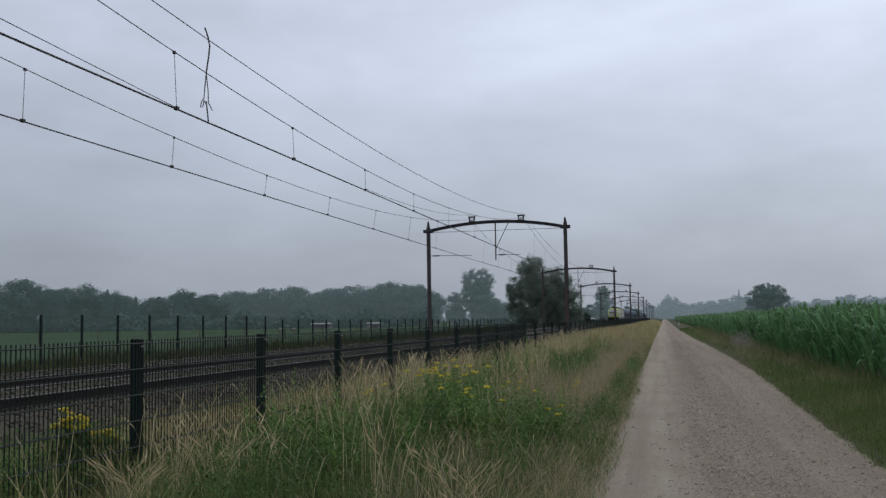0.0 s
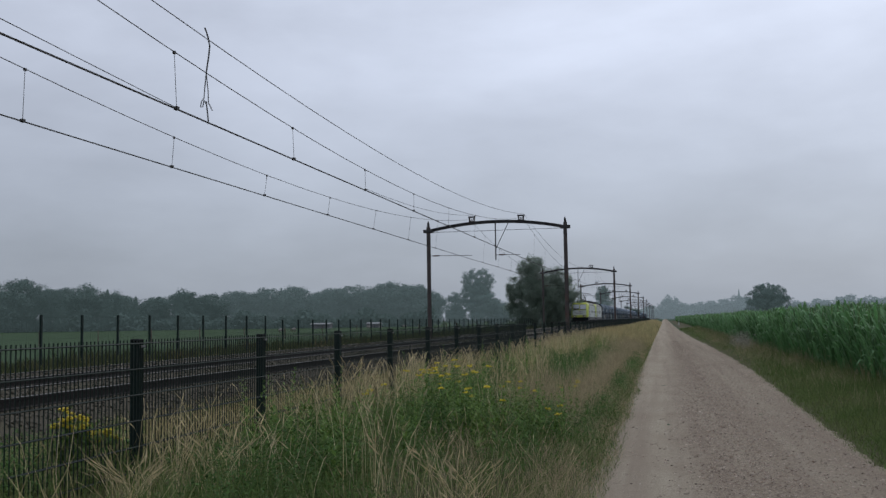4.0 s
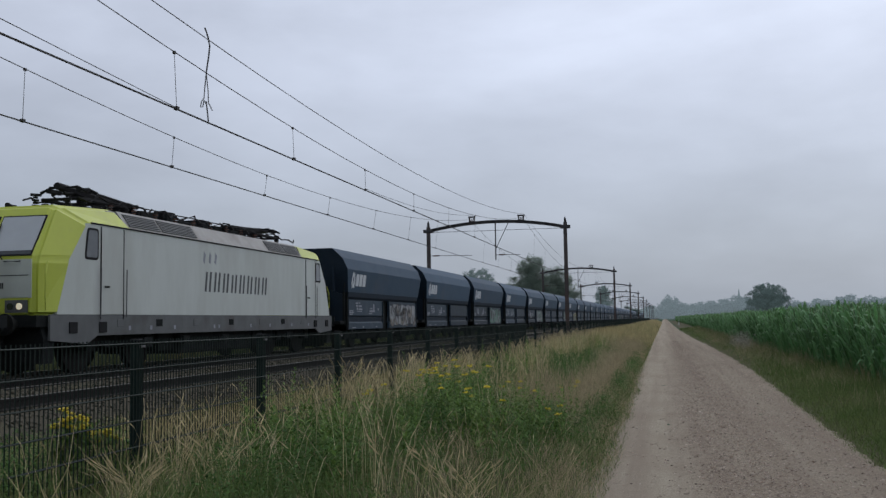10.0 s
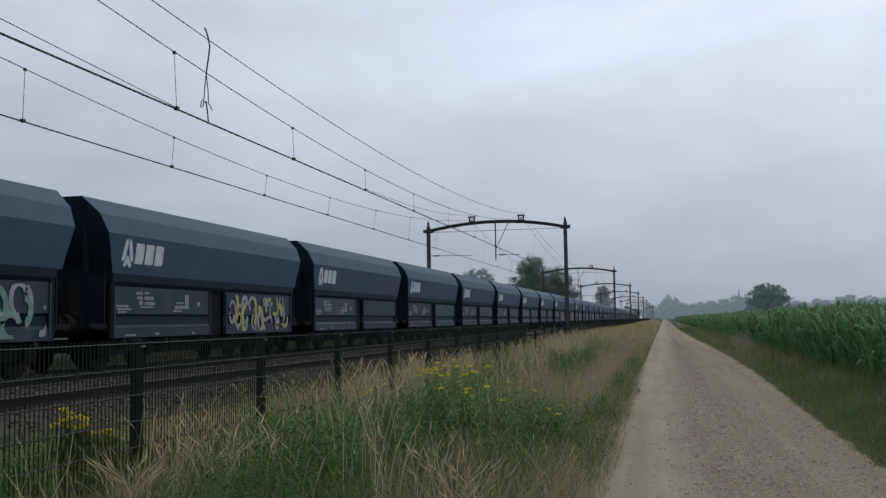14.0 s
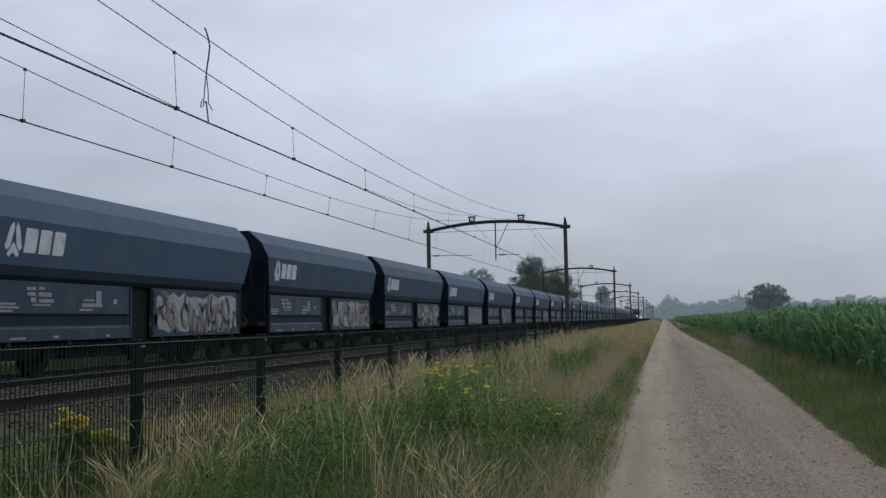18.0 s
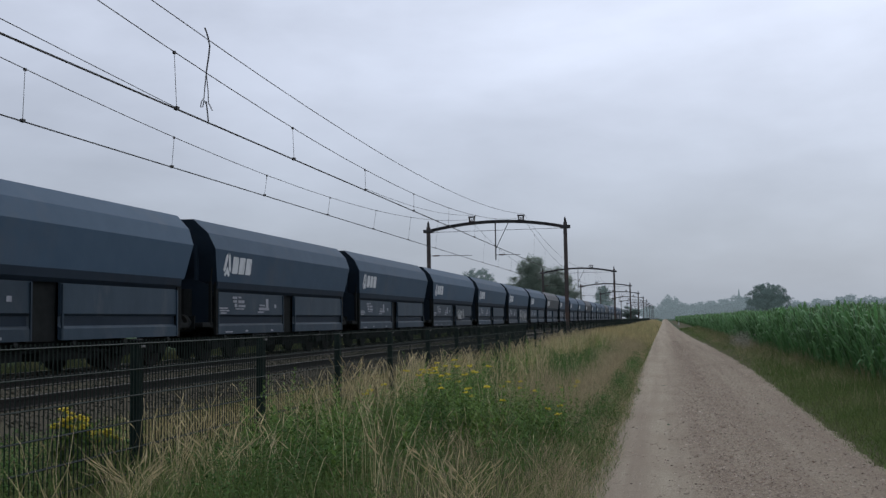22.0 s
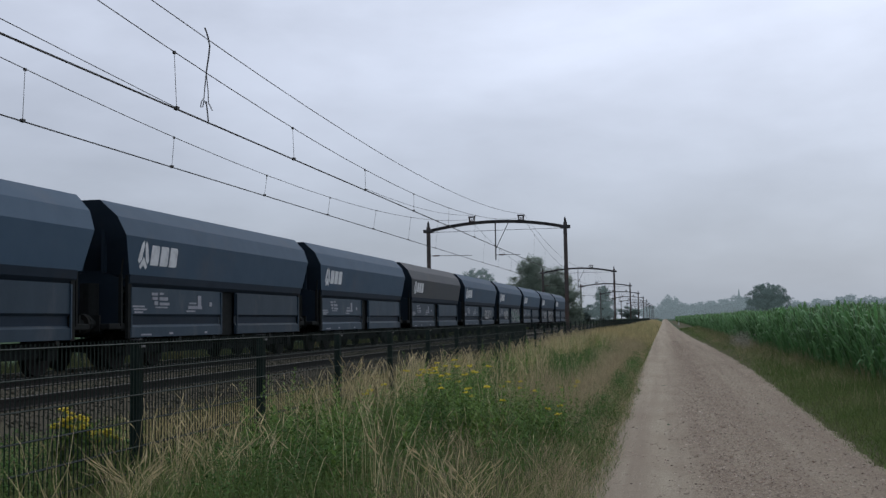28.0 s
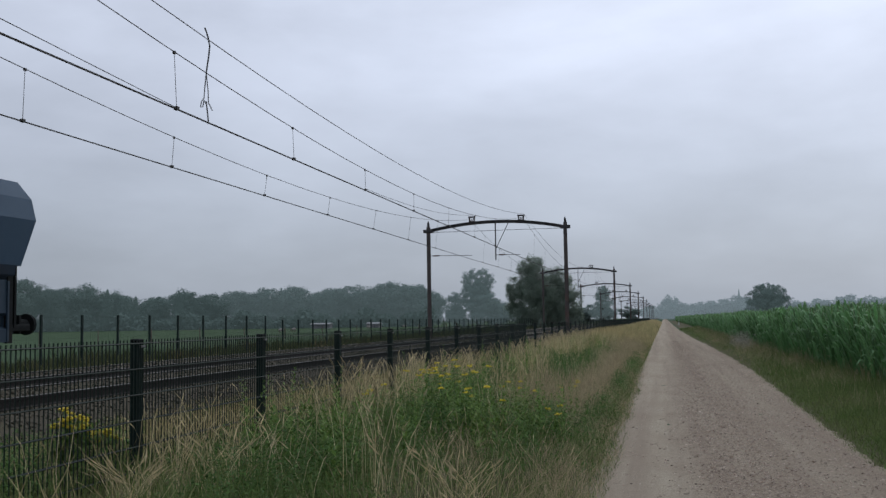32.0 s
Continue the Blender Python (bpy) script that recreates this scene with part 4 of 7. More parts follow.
# crowns with a HAZE_ material carry the painted haze too, from 230 m off
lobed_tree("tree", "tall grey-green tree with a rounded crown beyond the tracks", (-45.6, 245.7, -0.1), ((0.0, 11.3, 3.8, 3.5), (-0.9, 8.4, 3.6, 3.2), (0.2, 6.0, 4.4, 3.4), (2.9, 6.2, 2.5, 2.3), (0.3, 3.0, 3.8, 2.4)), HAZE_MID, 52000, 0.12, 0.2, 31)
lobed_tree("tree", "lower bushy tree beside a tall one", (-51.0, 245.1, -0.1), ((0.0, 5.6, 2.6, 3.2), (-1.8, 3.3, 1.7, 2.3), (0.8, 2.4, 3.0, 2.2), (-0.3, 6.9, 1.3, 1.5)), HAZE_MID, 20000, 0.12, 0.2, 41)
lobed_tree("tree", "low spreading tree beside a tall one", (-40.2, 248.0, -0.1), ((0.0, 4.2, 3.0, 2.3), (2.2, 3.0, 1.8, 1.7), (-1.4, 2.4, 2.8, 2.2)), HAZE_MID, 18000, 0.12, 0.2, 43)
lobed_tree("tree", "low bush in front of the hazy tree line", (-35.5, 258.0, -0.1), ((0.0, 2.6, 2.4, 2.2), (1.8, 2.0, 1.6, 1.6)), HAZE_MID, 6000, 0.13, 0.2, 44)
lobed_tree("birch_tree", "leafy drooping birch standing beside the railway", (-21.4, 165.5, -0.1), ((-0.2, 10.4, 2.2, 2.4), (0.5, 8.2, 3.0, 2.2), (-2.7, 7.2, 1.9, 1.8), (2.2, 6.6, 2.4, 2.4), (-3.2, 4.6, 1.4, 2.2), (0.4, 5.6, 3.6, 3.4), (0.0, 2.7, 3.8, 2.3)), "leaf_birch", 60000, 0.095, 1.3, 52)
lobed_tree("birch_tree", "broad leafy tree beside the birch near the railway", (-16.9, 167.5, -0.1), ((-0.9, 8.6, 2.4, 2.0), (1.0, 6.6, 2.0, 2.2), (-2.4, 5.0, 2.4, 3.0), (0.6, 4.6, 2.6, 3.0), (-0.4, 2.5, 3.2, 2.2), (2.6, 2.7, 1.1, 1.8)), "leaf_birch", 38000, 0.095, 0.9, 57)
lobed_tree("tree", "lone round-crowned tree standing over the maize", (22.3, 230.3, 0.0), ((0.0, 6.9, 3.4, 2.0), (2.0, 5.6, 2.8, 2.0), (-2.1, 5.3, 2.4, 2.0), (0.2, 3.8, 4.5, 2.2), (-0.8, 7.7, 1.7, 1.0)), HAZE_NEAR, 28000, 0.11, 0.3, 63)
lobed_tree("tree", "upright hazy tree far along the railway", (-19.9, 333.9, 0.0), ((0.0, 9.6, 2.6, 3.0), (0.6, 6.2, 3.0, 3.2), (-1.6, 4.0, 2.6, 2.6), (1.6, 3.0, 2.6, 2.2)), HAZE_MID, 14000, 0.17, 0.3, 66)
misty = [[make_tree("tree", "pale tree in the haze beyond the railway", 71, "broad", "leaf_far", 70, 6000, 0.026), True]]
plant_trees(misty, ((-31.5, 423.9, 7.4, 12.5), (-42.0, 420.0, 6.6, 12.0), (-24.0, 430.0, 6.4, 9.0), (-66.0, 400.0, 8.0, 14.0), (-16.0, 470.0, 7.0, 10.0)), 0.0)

# far woods, a plain backdrop more than half a kilometre off, morning haze painted on as pale glow
vs, fs, count = [], [], 0
for i, (x, y, top, wide) in enumerate((
        (4.1, 616.0, 14.8, 15.3), (16.6, 773.0, 12.0, 21.0), (29.1, 775.7, 13.5, 23.0), (41.6, 778.3, 14.6, 25.3), (52.0, 749.7, 17.1, 22.5), (62.1, 731.6, 13.3, 19.9),
        (-9.8, 715.9, 10.5, 14.9), (65.2, 706.7, 11.8, 16.9), (88.6, 708.7, 12.5, 17.3), (103.9, 710.7, 13.2, 18.6), (117.7, 680.9, 15.2, 19.8), (130.4, 682.9, 14.0, 18.2), (-1.0, 760.0, 9.0, 18.0),
        (10.0, 760.0, 10.0, 20.0), (72.0, 740.0, 11.5, 20.0), (80.0, 745.0, 11.0, 20.0), (95.0, 720.0, 10.5, 20.0), (142.0, 690.0, 13.0, 20.0), (156.0, 690.0, 13.5, 20.0), (24.0, 800.0, 11.0, 20.0), (36.0, 800.0, 12.0, 20.0))):
    v, f = crown_mesh("wood", 200 + i, 150, 5000, 0.027, "broad")
    vs.append(v * (wide * 1.1, wide * 1.1, top * 1.03) + (x, y, 0))
    fs.append(f + count)
    count += len(v)
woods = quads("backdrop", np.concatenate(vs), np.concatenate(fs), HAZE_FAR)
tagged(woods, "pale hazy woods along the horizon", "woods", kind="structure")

# hedge of low scrub under the tree line, with the same painted haze
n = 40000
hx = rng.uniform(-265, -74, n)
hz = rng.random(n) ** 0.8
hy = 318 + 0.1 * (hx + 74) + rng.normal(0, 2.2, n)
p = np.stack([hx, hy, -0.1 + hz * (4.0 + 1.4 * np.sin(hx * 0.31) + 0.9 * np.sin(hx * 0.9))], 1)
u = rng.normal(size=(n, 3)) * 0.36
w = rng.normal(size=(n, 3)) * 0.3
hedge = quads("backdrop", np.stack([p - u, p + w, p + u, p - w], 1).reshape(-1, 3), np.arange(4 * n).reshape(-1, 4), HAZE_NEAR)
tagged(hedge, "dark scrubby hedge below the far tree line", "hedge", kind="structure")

# church spire over the far woods, its haze painted with the same pale glow
spire = thing("church_tower", "hazy grey church tower with pointed spire beyond the woods", "church", (81.0, 1145.0, 0.0))
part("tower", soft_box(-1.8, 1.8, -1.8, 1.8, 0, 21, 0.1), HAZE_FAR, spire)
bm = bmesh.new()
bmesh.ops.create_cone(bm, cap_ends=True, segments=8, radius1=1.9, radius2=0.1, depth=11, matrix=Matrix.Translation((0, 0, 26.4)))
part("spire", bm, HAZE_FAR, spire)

# sheds and paddock posts in the meadow
for x, y, ln, h in ((-101.0, 286.0, 5.5, 1.7), (-84.0, 284.0, 3.6, 1.6)):
    s = thing("shed", "low white-roofed shed at the edge of the meadow", "shed", (x, y, -0.1), "sheds at the meadow's edge")
    part("wall", soft_box(-ln / 2, ln / 2, -1.6, 1.6, 0, h - 0.5, 0.03), M["stone_far"], s)
    part("roof", prism(bmesh.new(), ((-2.0, h - 0.5), (2.0, h - 0.5), (1.9, h - 0.35), (0, h), (-1.9, h - 0.35)), "x", -ln / 2 - 0.3, ln / 2 + 0.3), M["far_wall"], s, "pale sheet roof")
stake_bm = tube(bmesh.new(), ((0, 0, -0.2), (0.01, 0, 0.7), (0, 0.01, 1.35)), 0.055, 7, 0.045)
stake_me = bpy.data.meshes.new("paddock_post")
stake_bm.to_mesh(stake_me), stake_bm.free()
for k in range(16):
    ob = piece("paddock_post", stake_me, M["wood_post"], at=(-58.0 + 2.6 * k, 75.0 + 5.4 * k, -0.1))
    tagged(ob, "weathered wooden paddock post in the meadow", "post", "paddock posts")


# ---- maize ----
def maize(name, places, heights, leaves):
    n = len(places)
    vs, fs = [], []
    r = np.random.default_rng(len(places))
    seg = 5
    tt = np.linspace(0, 1, seg)
    a = (r.uniform(0, 6.28, n)[:, None] + np.arange(leaves) * 3.14 + r.normal(0, 0.45, (n, leaves)))
    z0 = heights[:, None] * (0.08 + 0.6 * np.arange(leaves) / (leaves - 1)) * r.uniform(0.93, 1.05, (n, leaves))
    ln = heights[:, None] * (0.42 - 0.1 * np.abs(np.arange(leaves) / leaves - 0.5)) * r.uniform(0.75, 1.15, (n, leaves))
    steep = r.uniform(1.2, 1.8, (n, leaves))
    out = ln[..., None] * (tt * r.uniform(0.2, 0.62, (n, leaves, 1)))
    up = ln[..., None] * (steep[..., None] * tt * 1.0 - (0.5 * steep[..., None] + r.uniform(-0.35, 0.4, (n, leaves, 1))) * tt ** 2.4)
    wd = 0.034 * np.array((0.5, 1.0, 0.95, 0.7, 0.12)) * r.uniform(0.8, 1.25, (n, leaves, 1))
    cx, sx = np.cos(a)[..., None], np.sin(a)[..., None]
    px = places[:, None, None, 0] + out * cx
    py = places[:, None, None, 1] + out * sx
    rise = z0[..., None] + up
    cap = heights[:, None, None] * r.uniform(0.96, 1.03, (n, leaves, 1))
    pz = places[:, None, None, 2] + np.where(rise > cap, cap - 0.35 * (rise - cap), rise)
    left = np.stack([px - sx * wd, py + cx * wd, pz], -1)
    right = np.stack([px + sx * wd, py - cx * wd, pz + wd * 0.5], -1)
    v = np.stack([left, right], -2).reshape(-1, 3)
    b = (np.arange(n * leaves) * seg * 2)[:, None] + np.arange(seg - 1) * 2
    f = np.stack([b, b + 1, b + 3, b + 2], -1).reshape(-1, 4)
    ob = quads(name, v, f, M["corn_leaf"], True)
    w = 0.014
    off = np.array(((-w, -w), (w, -w), (w, w), (-w, w)))
    low = np.concatenate([places[:, None, :2] + off, np.repeat(places[:, None, 2:], 4, 1)], -1)
    high = np.concatenate([places[:, None, :2] + off * 0.5, (places[:, 2] + heights * 0.97)[:, None, None].repeat(4, 1)], -1)
    v = np.concatenate([low, high], 1).reshape(-1, 3)
    b = (np.arange(n) * 8)[:, None]
    f = np.concatenate([np.concatenate([b + k, b + (k + 1) % 4, b + 4 + (k + 1) % 4, b + 4 + k], 1) for k in range(4)], 1).reshape(-1, 4)
    st = quads("stalks", v, f, M["corn_stalk"])
    st.parent = ob
    return ob


rows = []
for k in range(9):
    y = np.concatenate([np.arange(-20, 10, 0.4), np.arange(10, 62, 0.17 if k < 4 else 0.3), np.arange(62, 150, 0.3 if k < 4 else 0.6), np.arange(150, 420, 0.7)])
    y = y + rng.normal(0, 0.04, len(y))
    x = 4.35 + 0.75 * k + rng.normal(0, 0.05, len(y))
    rows.append(np.stack([x, y, np.full(len(y), 0.08)], 1))
for k in range(9, 40, 3):
    y = np.arange(14, 160, 1.1) + rng.normal(0, 0.3, len(np.arange(14, 160, 1.1)))
    rows.append(np.stack([4.45 + 0.75 * k + rng.normal(0, 0.2, len(y)), y, np.full(len(y), 0.08)], 1))
rows = np.concatenate(rows)
tops = 1.87 + 0.1 * np.sin(rows[:, 1] * 0.23) * np.sin(rows[:, 1] * 0.07 + rows[:, 0]) + rng.normal(0, 0.06, len(rows))
tops -= 0.14 * np.clip((26 - rows[:, 1]) / 8, 0, 1)
field = maize("maize_field", rows, tops * 0.97, 11)
tagged(field, "dense green maize standing along the farm road", "maize", kind="stuff")


# ---- grass and weeds ----
def blades(name, x, y, h, w, lean, material, base=None):
    """Bent blades in one mesh."""
    n = len(x)
    z = soil_z(x, y) if base is None else base
    a, b = rng.uniform(0, 6.28, n), rng.uniform(0, 6.28, n)
    dx, dy = np.cos(a) * w, np.sin(a) * w
    lx, ly = np.cos(b) * lean * h, np.sin(b) * lean * h
    v = np.stack([np.stack([x - dx, y - dy, z - 0.02], 1), np.stack([x + dx, y + dy, z - 0.02], 1),
                  np.stack([x + lx * 0.35 - dx * 0.8, y + ly * 0.35 - dy * 0.8, z + h * 0.55], 1), np.stack([x + lx * 0.35 + dx * 0.8, y + ly * 0.35 + dy * 0.8, z + h * 0.55], 1),
                  np.stack([x + lx - dx * 0.15, y + ly - dy * 0.15, z + h], 1), np.stack([x + lx + dx * 0.15, y + ly + dy * 0.15, z + h], 1)], 1)
    i = np.arange(n)[:, None] * 6
    f = np.stack([i + (0, 1, 3, 2), i + (2, 3, 5, 4)], 1).reshape(-1, 4)
    return quads(name, v.reshape(-1, 3), f, material)


def seeded(name, x, y, h, lean, material, head=0.085, thick=0.0019):
    """Thin dry stems, each with a feathery seed head that nods."""
    n = len(x)
    z = soil_z(x, y)
    b = rng.uniform(0, 6.28, n)
    tip = np.stack([x + np.cos(b) * lean * h, y + np.sin(b) * lean * h, z + h], 1)
    foot = np.stack([x, y, z - 0.02], 1)
    mid = (foot + tip) / 2 + np.stack([-np.cos(b), -np.sin(b), 0.6 * np.ones(n)], 1) * (0.06 * h)[:, None]
    a = rng.uniform(0, 6.28, n)
    side = np.stack([np.cos(a), np.sin(a), np.zeros(n)], 1)
    s = side * thick
    way = tip - mid
    way /= np.linalg.norm(way, axis=1)[:, None]
    way = way + np.stack([np.cos(b), np.sin(b), -0.5 * np.ones(n)], 1) * 0.3
    hl = head * rng.uniform(0.6, 1.3, n)[:, None]
    hs = side * (hl * 0.042)
    up = np.cross(way, side) * hl * 0.042
    v = np.stack([foot - s, foot + s, mid - s, mid + s, tip - s, tip + s,
                  tip - way * hl * 0.2, tip + way * hl * 0.3 + hs, tip + way * hl, tip + way * hl * 0.3 - hs,
                  tip - way * hl * 0.2, tip + way * hl * 0.3 + up, tip + way * hl, tip + way * hl * 0.3 - up], 1)
    i = np.arange(n)[:, None] * 14
    f = np.stack([i + (0, 1, 3, 2), i + (2, 3, 5, 4), i + (6, 7, 8, 9), i + (10, 11, 12, 13)], 1).reshape(-1, 4)
    return quads(name, v.reshape(-1, 3), f, material)


def patch(x, y, k, s):
    """A lazy noise from 0 to 1 for where a kind of plant grows."""
    return 0.5 + 0.25 * (np.sin(x * 1.7 * s + k) * np.sin(y * 0.9 * s + 1.3 * k) + np.sin(x * 0.8 * s - y * 0.53 * s + 2.1 * k) * np.cos(y * 1.7 * s + k))


def spread(n, x0, x1, y0, y1, power=1.7):
    return rng.uniform(x0, x1, n), y0 + (y1 - y0) * rng.random(n) ** power


def tall_of(x, y):
    """How high the verge grows: low by the road and close by, high along the fence farther on."""
    return np.interp(x, (-6.8, -4.6, -3.6, -2.2, -1.3, -0.6), (0.2, 0.5, 0.62, 0.58, 0.4, 0.13)) * np.interp(y, (5, 9, 13, 24, 40), (0.74, 0.74, 0.7, 0.72, 0.85))


# where a kind of plant stands thick: place, reach across and along
STRAW = ((-2.2, 7.6, 0.12, 0.6), (-1.76, 7.1, 0.12, 0.4), (-3.33, 6.9, 0.36, 1.0), (-4.6, 8.8, 0.4, 1.4), (-3.5, 6.05, 0.16, 0.3), (-3.75, 13.4, 0.4, 1.6), (-3.85, 10.8, 0.3, 0.8),
         (-3.8, 19.0, 0.6, 3.5), (-3.4, 25.0, 0.6, 4.0), (-2.5, 19.0, 0.22, 2.5), (-3.6, 34.0, 0.9, 7.0), (-3.2, 55.0, 1.6, 18.0), (-2.6, 15.5, 0.3, 0.8))
LUSH = ((-2.68, 7.3, 0.3, 1.3), (-3.2, 8.4, 0.32, 1.1), (-2.63, 6.4, 0.2, 0.4), (-2.3, 11.2, 0.42, 1.8), (-1.64, 12.6, 0.32, 1.9), (-2.4, 27.0, 0.5, 5.0), (-1.0, 16.0, 0.18, 2.2), (-1.0, 22.5, 0.16, 2.5), (-1.48, 10.5, 0.28, 1.0),
        (-3.9, 22.0, 0.35, 1.6), (-4.75, 6.4, 0.4, 0.9), (-0.98, 13.0, 0.2, 1.8), (-2.9, 11.5, 0.42, 1.3), (-5.0, 7.0, 0.5, 1.2), (-5.6, 6.6, 0.5, 1.2), (-4.6, 5.8, 0.4, 0.8), (-3.0, 16.5, 0.4, 1.4), (-3.5, 29.0, 0.4, 2.0), (-2.9, 21.5, 0.35, 2.0), (-2.0, 36.0, 0.5, 3.0), (-0.95, 30.0, 0.16, 6.0))
ROSY = ((-1.38, 18.0, 0.36, 4.5), (-1.15, 9.7, 0.24, 1.2), (-1.5, 40.0, 0.6, 14.0), (-1.85, 9.0, 0.3, 0.8), (-1.25, 8.3, 0.25, 0.6), (-1.3, 28.0, 0.4, 6.0), (-2.0, 16.0, 0.32, 2.0))


def zone(x, y, spots):
    d = np.zeros(np.shape(x))
    for cx, cy, rx, ry in spots:
        d = np.maximum(d, np.exp(-((x - cx) / rx) ** 2 - ((y - cy) / ry) ** 2))
    return d


def dryness(x, y):
    far = np.clip((y - 18) / 24, 0, 1) * np.interp(x, (-4.6, -3.6, -2.2, -1.2), (1, 1, 0.5, 0.1)) * np.clip(1.9 * patch(x, y, 1.0, 0.5) - 0.1, 0.2, 1)
    return np.clip(np.maximum(zone(x, y, STRAW), 0.6 * far) - 0.7 * zone(x, y, LUSH) + 0.55 * (patch(x, y, 4.0, 2.6) - 0.5) + 0.3 * (patch(y, x, 1.0, 6.0) - 0.5), 0.0, 1.0)


def greenness(x, y):
    return np.clip(np.interp(y, (9, 16), (0.55, 0.38)) + 0.8 * zone(x, y, LUSH) - 0.35 * zone(x, y, STRAW) - 0.25 * zone(x, y, ROSY) + 0.6 * (patch(x, y, 7.0, 2.2) - 0.5), 0.03, 1.0)


def scatter(name, label, material, n, x0, x1, y0, y1, power, chance, make):
    x, y = spread(n, x0, x1, y0, y1, power)
    keep = (rng.random(n) < chance(x, y)) & ((x < 1.0) | (x > 2.22 + bulge(2.2, y) - 0.14 * rng.random(n) ** 2))
    x, y = x[keep], y[keep]
    tagged(make(name, x, y, material), label, "grass", kind="stuff")


def lush(lo, hi, width, lean):
    def make(name, x, y, material):
        return blades(name, x, y, tall_of(x, y) * rng.uniform(lo, hi, len(x)), rng.uniform(*width, len(x)), rng.uniform(*lean, len(x)), material)
    return make


scatter("green_grass", "green grass of the railway verge", M["grass_green"], 105000, -4.9, -0.78, 3.5, 70, 1.9, lambda x, y: greenness(x, y) * np.interp(x, (-1.1, -0.75), (1, 0.8)) * np.where((x > -4.1) & (x < -3.3), np.interp(y, (6.0, 7.0), (0.25, 1)), 1), lush(0.2, 0.75, (0.0018, 0.0046), (0.1, 0.8)))
scatter("low_grass", "short dark grass at the foot of the verge plants", M["grass_green"], 34000, -4.9, -0.7, 4.5, 50, 1.9, lambda x, y: 0.5 + 0.5 * patch(x, y, 9.0, 1.6),
        lambda name, x, y, m: blades(name, x, y, rng.uniform(0.04, 0.17, len(x)) * np.interp(x, (-1.2, -0.7), (1, 0.5)), rng.uniform(0.0015, 0.003, len(x)), rng.uniform(0.2, 1.0, len(x)), m))
scatter("dry_grass", "tall straw-coloured dry grass with seed heads on the verge", M["grass_dry"], 60000, -4.7, -1.2, 3.8, 75, 1.7, lambda x, y: (0.6 * dryness(x, y) ** 1.4 + 0.015) * np.interp(y, (8, 13), (0.2, 1)),
        lambda name, x, y, m: seeded(name, x, y, tall_of(x, y) * rng.uniform(0.5, 1.35, len(x)), rng.uniform(0.02, 0.28, len(x)), m, 0.075, 0.0015))
scatter("straw_stalks", "single bleached straw stalks standing in the verge", M["straw_pale"], 3600, -4.5, -1.2, 5.5, 34, 1.5, lambda x, y: (0.03 + 0.75 * dryness(x, y)) * np.interp(y, (8, 12), (0.45, 1)),
        lambda name, x, y, m: seeded(name, x, y, tall_of(x, y) * rng.uniform(0.7, 1.5, len(x)), rng.uniform(0.03, 0.35, len(x)), m, 0.1, 0.0021))
scatter("tall_straw", "tall pale straw stalks with drooping heads along the fence", M["straw_pale"], 2600, -4.2, -1.9, 12, 46, 1.5, lambda x, y: 0.06 + 0.6 * dryness(x, y),
        lambda name, x, y, m: seeded(name, x, y, tall_of(x, y) * rng.uniform(0.9, 1.55, len(x)), rng.uniform(0.02, 0.3, len(x)), m, 0.12, 0.0034))
scatter("edge_fringe", "short worn grass thinning out into the road", M["grass_green"], 34000, -1.2, -0.5, 7, 26, 1.6, lambda x, y: np.clip((-0.56 - x + bulge(x, y)) / 0.35, 0, 1),
        lambda name, x, y, m: blades(name, x, y, rng.uniform(0.015, 0.09, len(x)), rng.uniform(0.0014, 0.003, len(x)), rng.uniform(0.3, 1.2, len(x)), m))
# tufts: place, reach, number, height, how far the stalks lean
for cx, cy, r, n, h, lo, hi in ((-2.27, 7.5, 0.24, 15, 0.8, 0.02, 0.3), (-2.1, 7.2, 0.2, 12, 0.66, 0.05, 0.4), (-1.85, 7.3, 0.2, 18, 0.56, 0.05, 0.5), (-1.5, 7.25, 0.18, 44, 0.42, 0.2, 0.8), (-1.3, 7.2, 0.16, 24, 0.36, 0.3, 0.9),
                                (-3.55, 6.2, 0.12, 70, 0.25, 0.4, 1.1), (-3.2, 6.6, 0.22, 46, 0.38, 0.1, 0.6), (-3.1, 7.2, 0.2, 40, 0.46, 0.05, 0.4), (-3.75, 7.4, 0.2, 30, 0.42, 0.1, 0.5), (-2.75, 7.1, 0.35, 16, 0.5, 0.1, 0.6), (-2.9, 9.6, 0.4, 26, 0.6, 0.05, 0.4), (-3.3, 9.0, 0.3, 24, 0.55, 0.05, 0.4), (-4.0, 7.28, 0.05, 2, 0.75, 0.1, 0.3),
                                (-3.98, 9.75, 0.05, 2, 0.6, 0.05, 0.25), (-1.15, 9.3, 0.15, 7, 0.55, 0.3, 0.7), (-3.9, 12.2, 0.2, 60, 0.62, 0.03, 0.25), (-3.5, 14.0, 0.3, 70, 0.66, 0.02, 0.2)):
    x, y = cx + rng.normal(0, r * 0.6, n), cy + rng.normal(0, r * 0.8, n)
    ob = seeded("straw_tuft", x, y, h * rng.uniform(0.6, 1.15, n), rng.uniform(lo, hi, n), M["straw_pale"], 0.11, 0.0018)
    tagged(ob, "tuft of bleached straw with curled seed heads", "grass", kind="stuff")
scatter("dry_blades", "withered straw blades among the verge grass", M["grass_dry"], 50000, -4.7, -1.0, 3.8, 70, 1.7, lambda x, y: (0.7 * dryness(x, y) + 0.05) * np.interp(y, (8, 13), (0.45, 1)), lush(0.15, 0.7, (0.0012, 0.0028), (0.05, 0.5)))
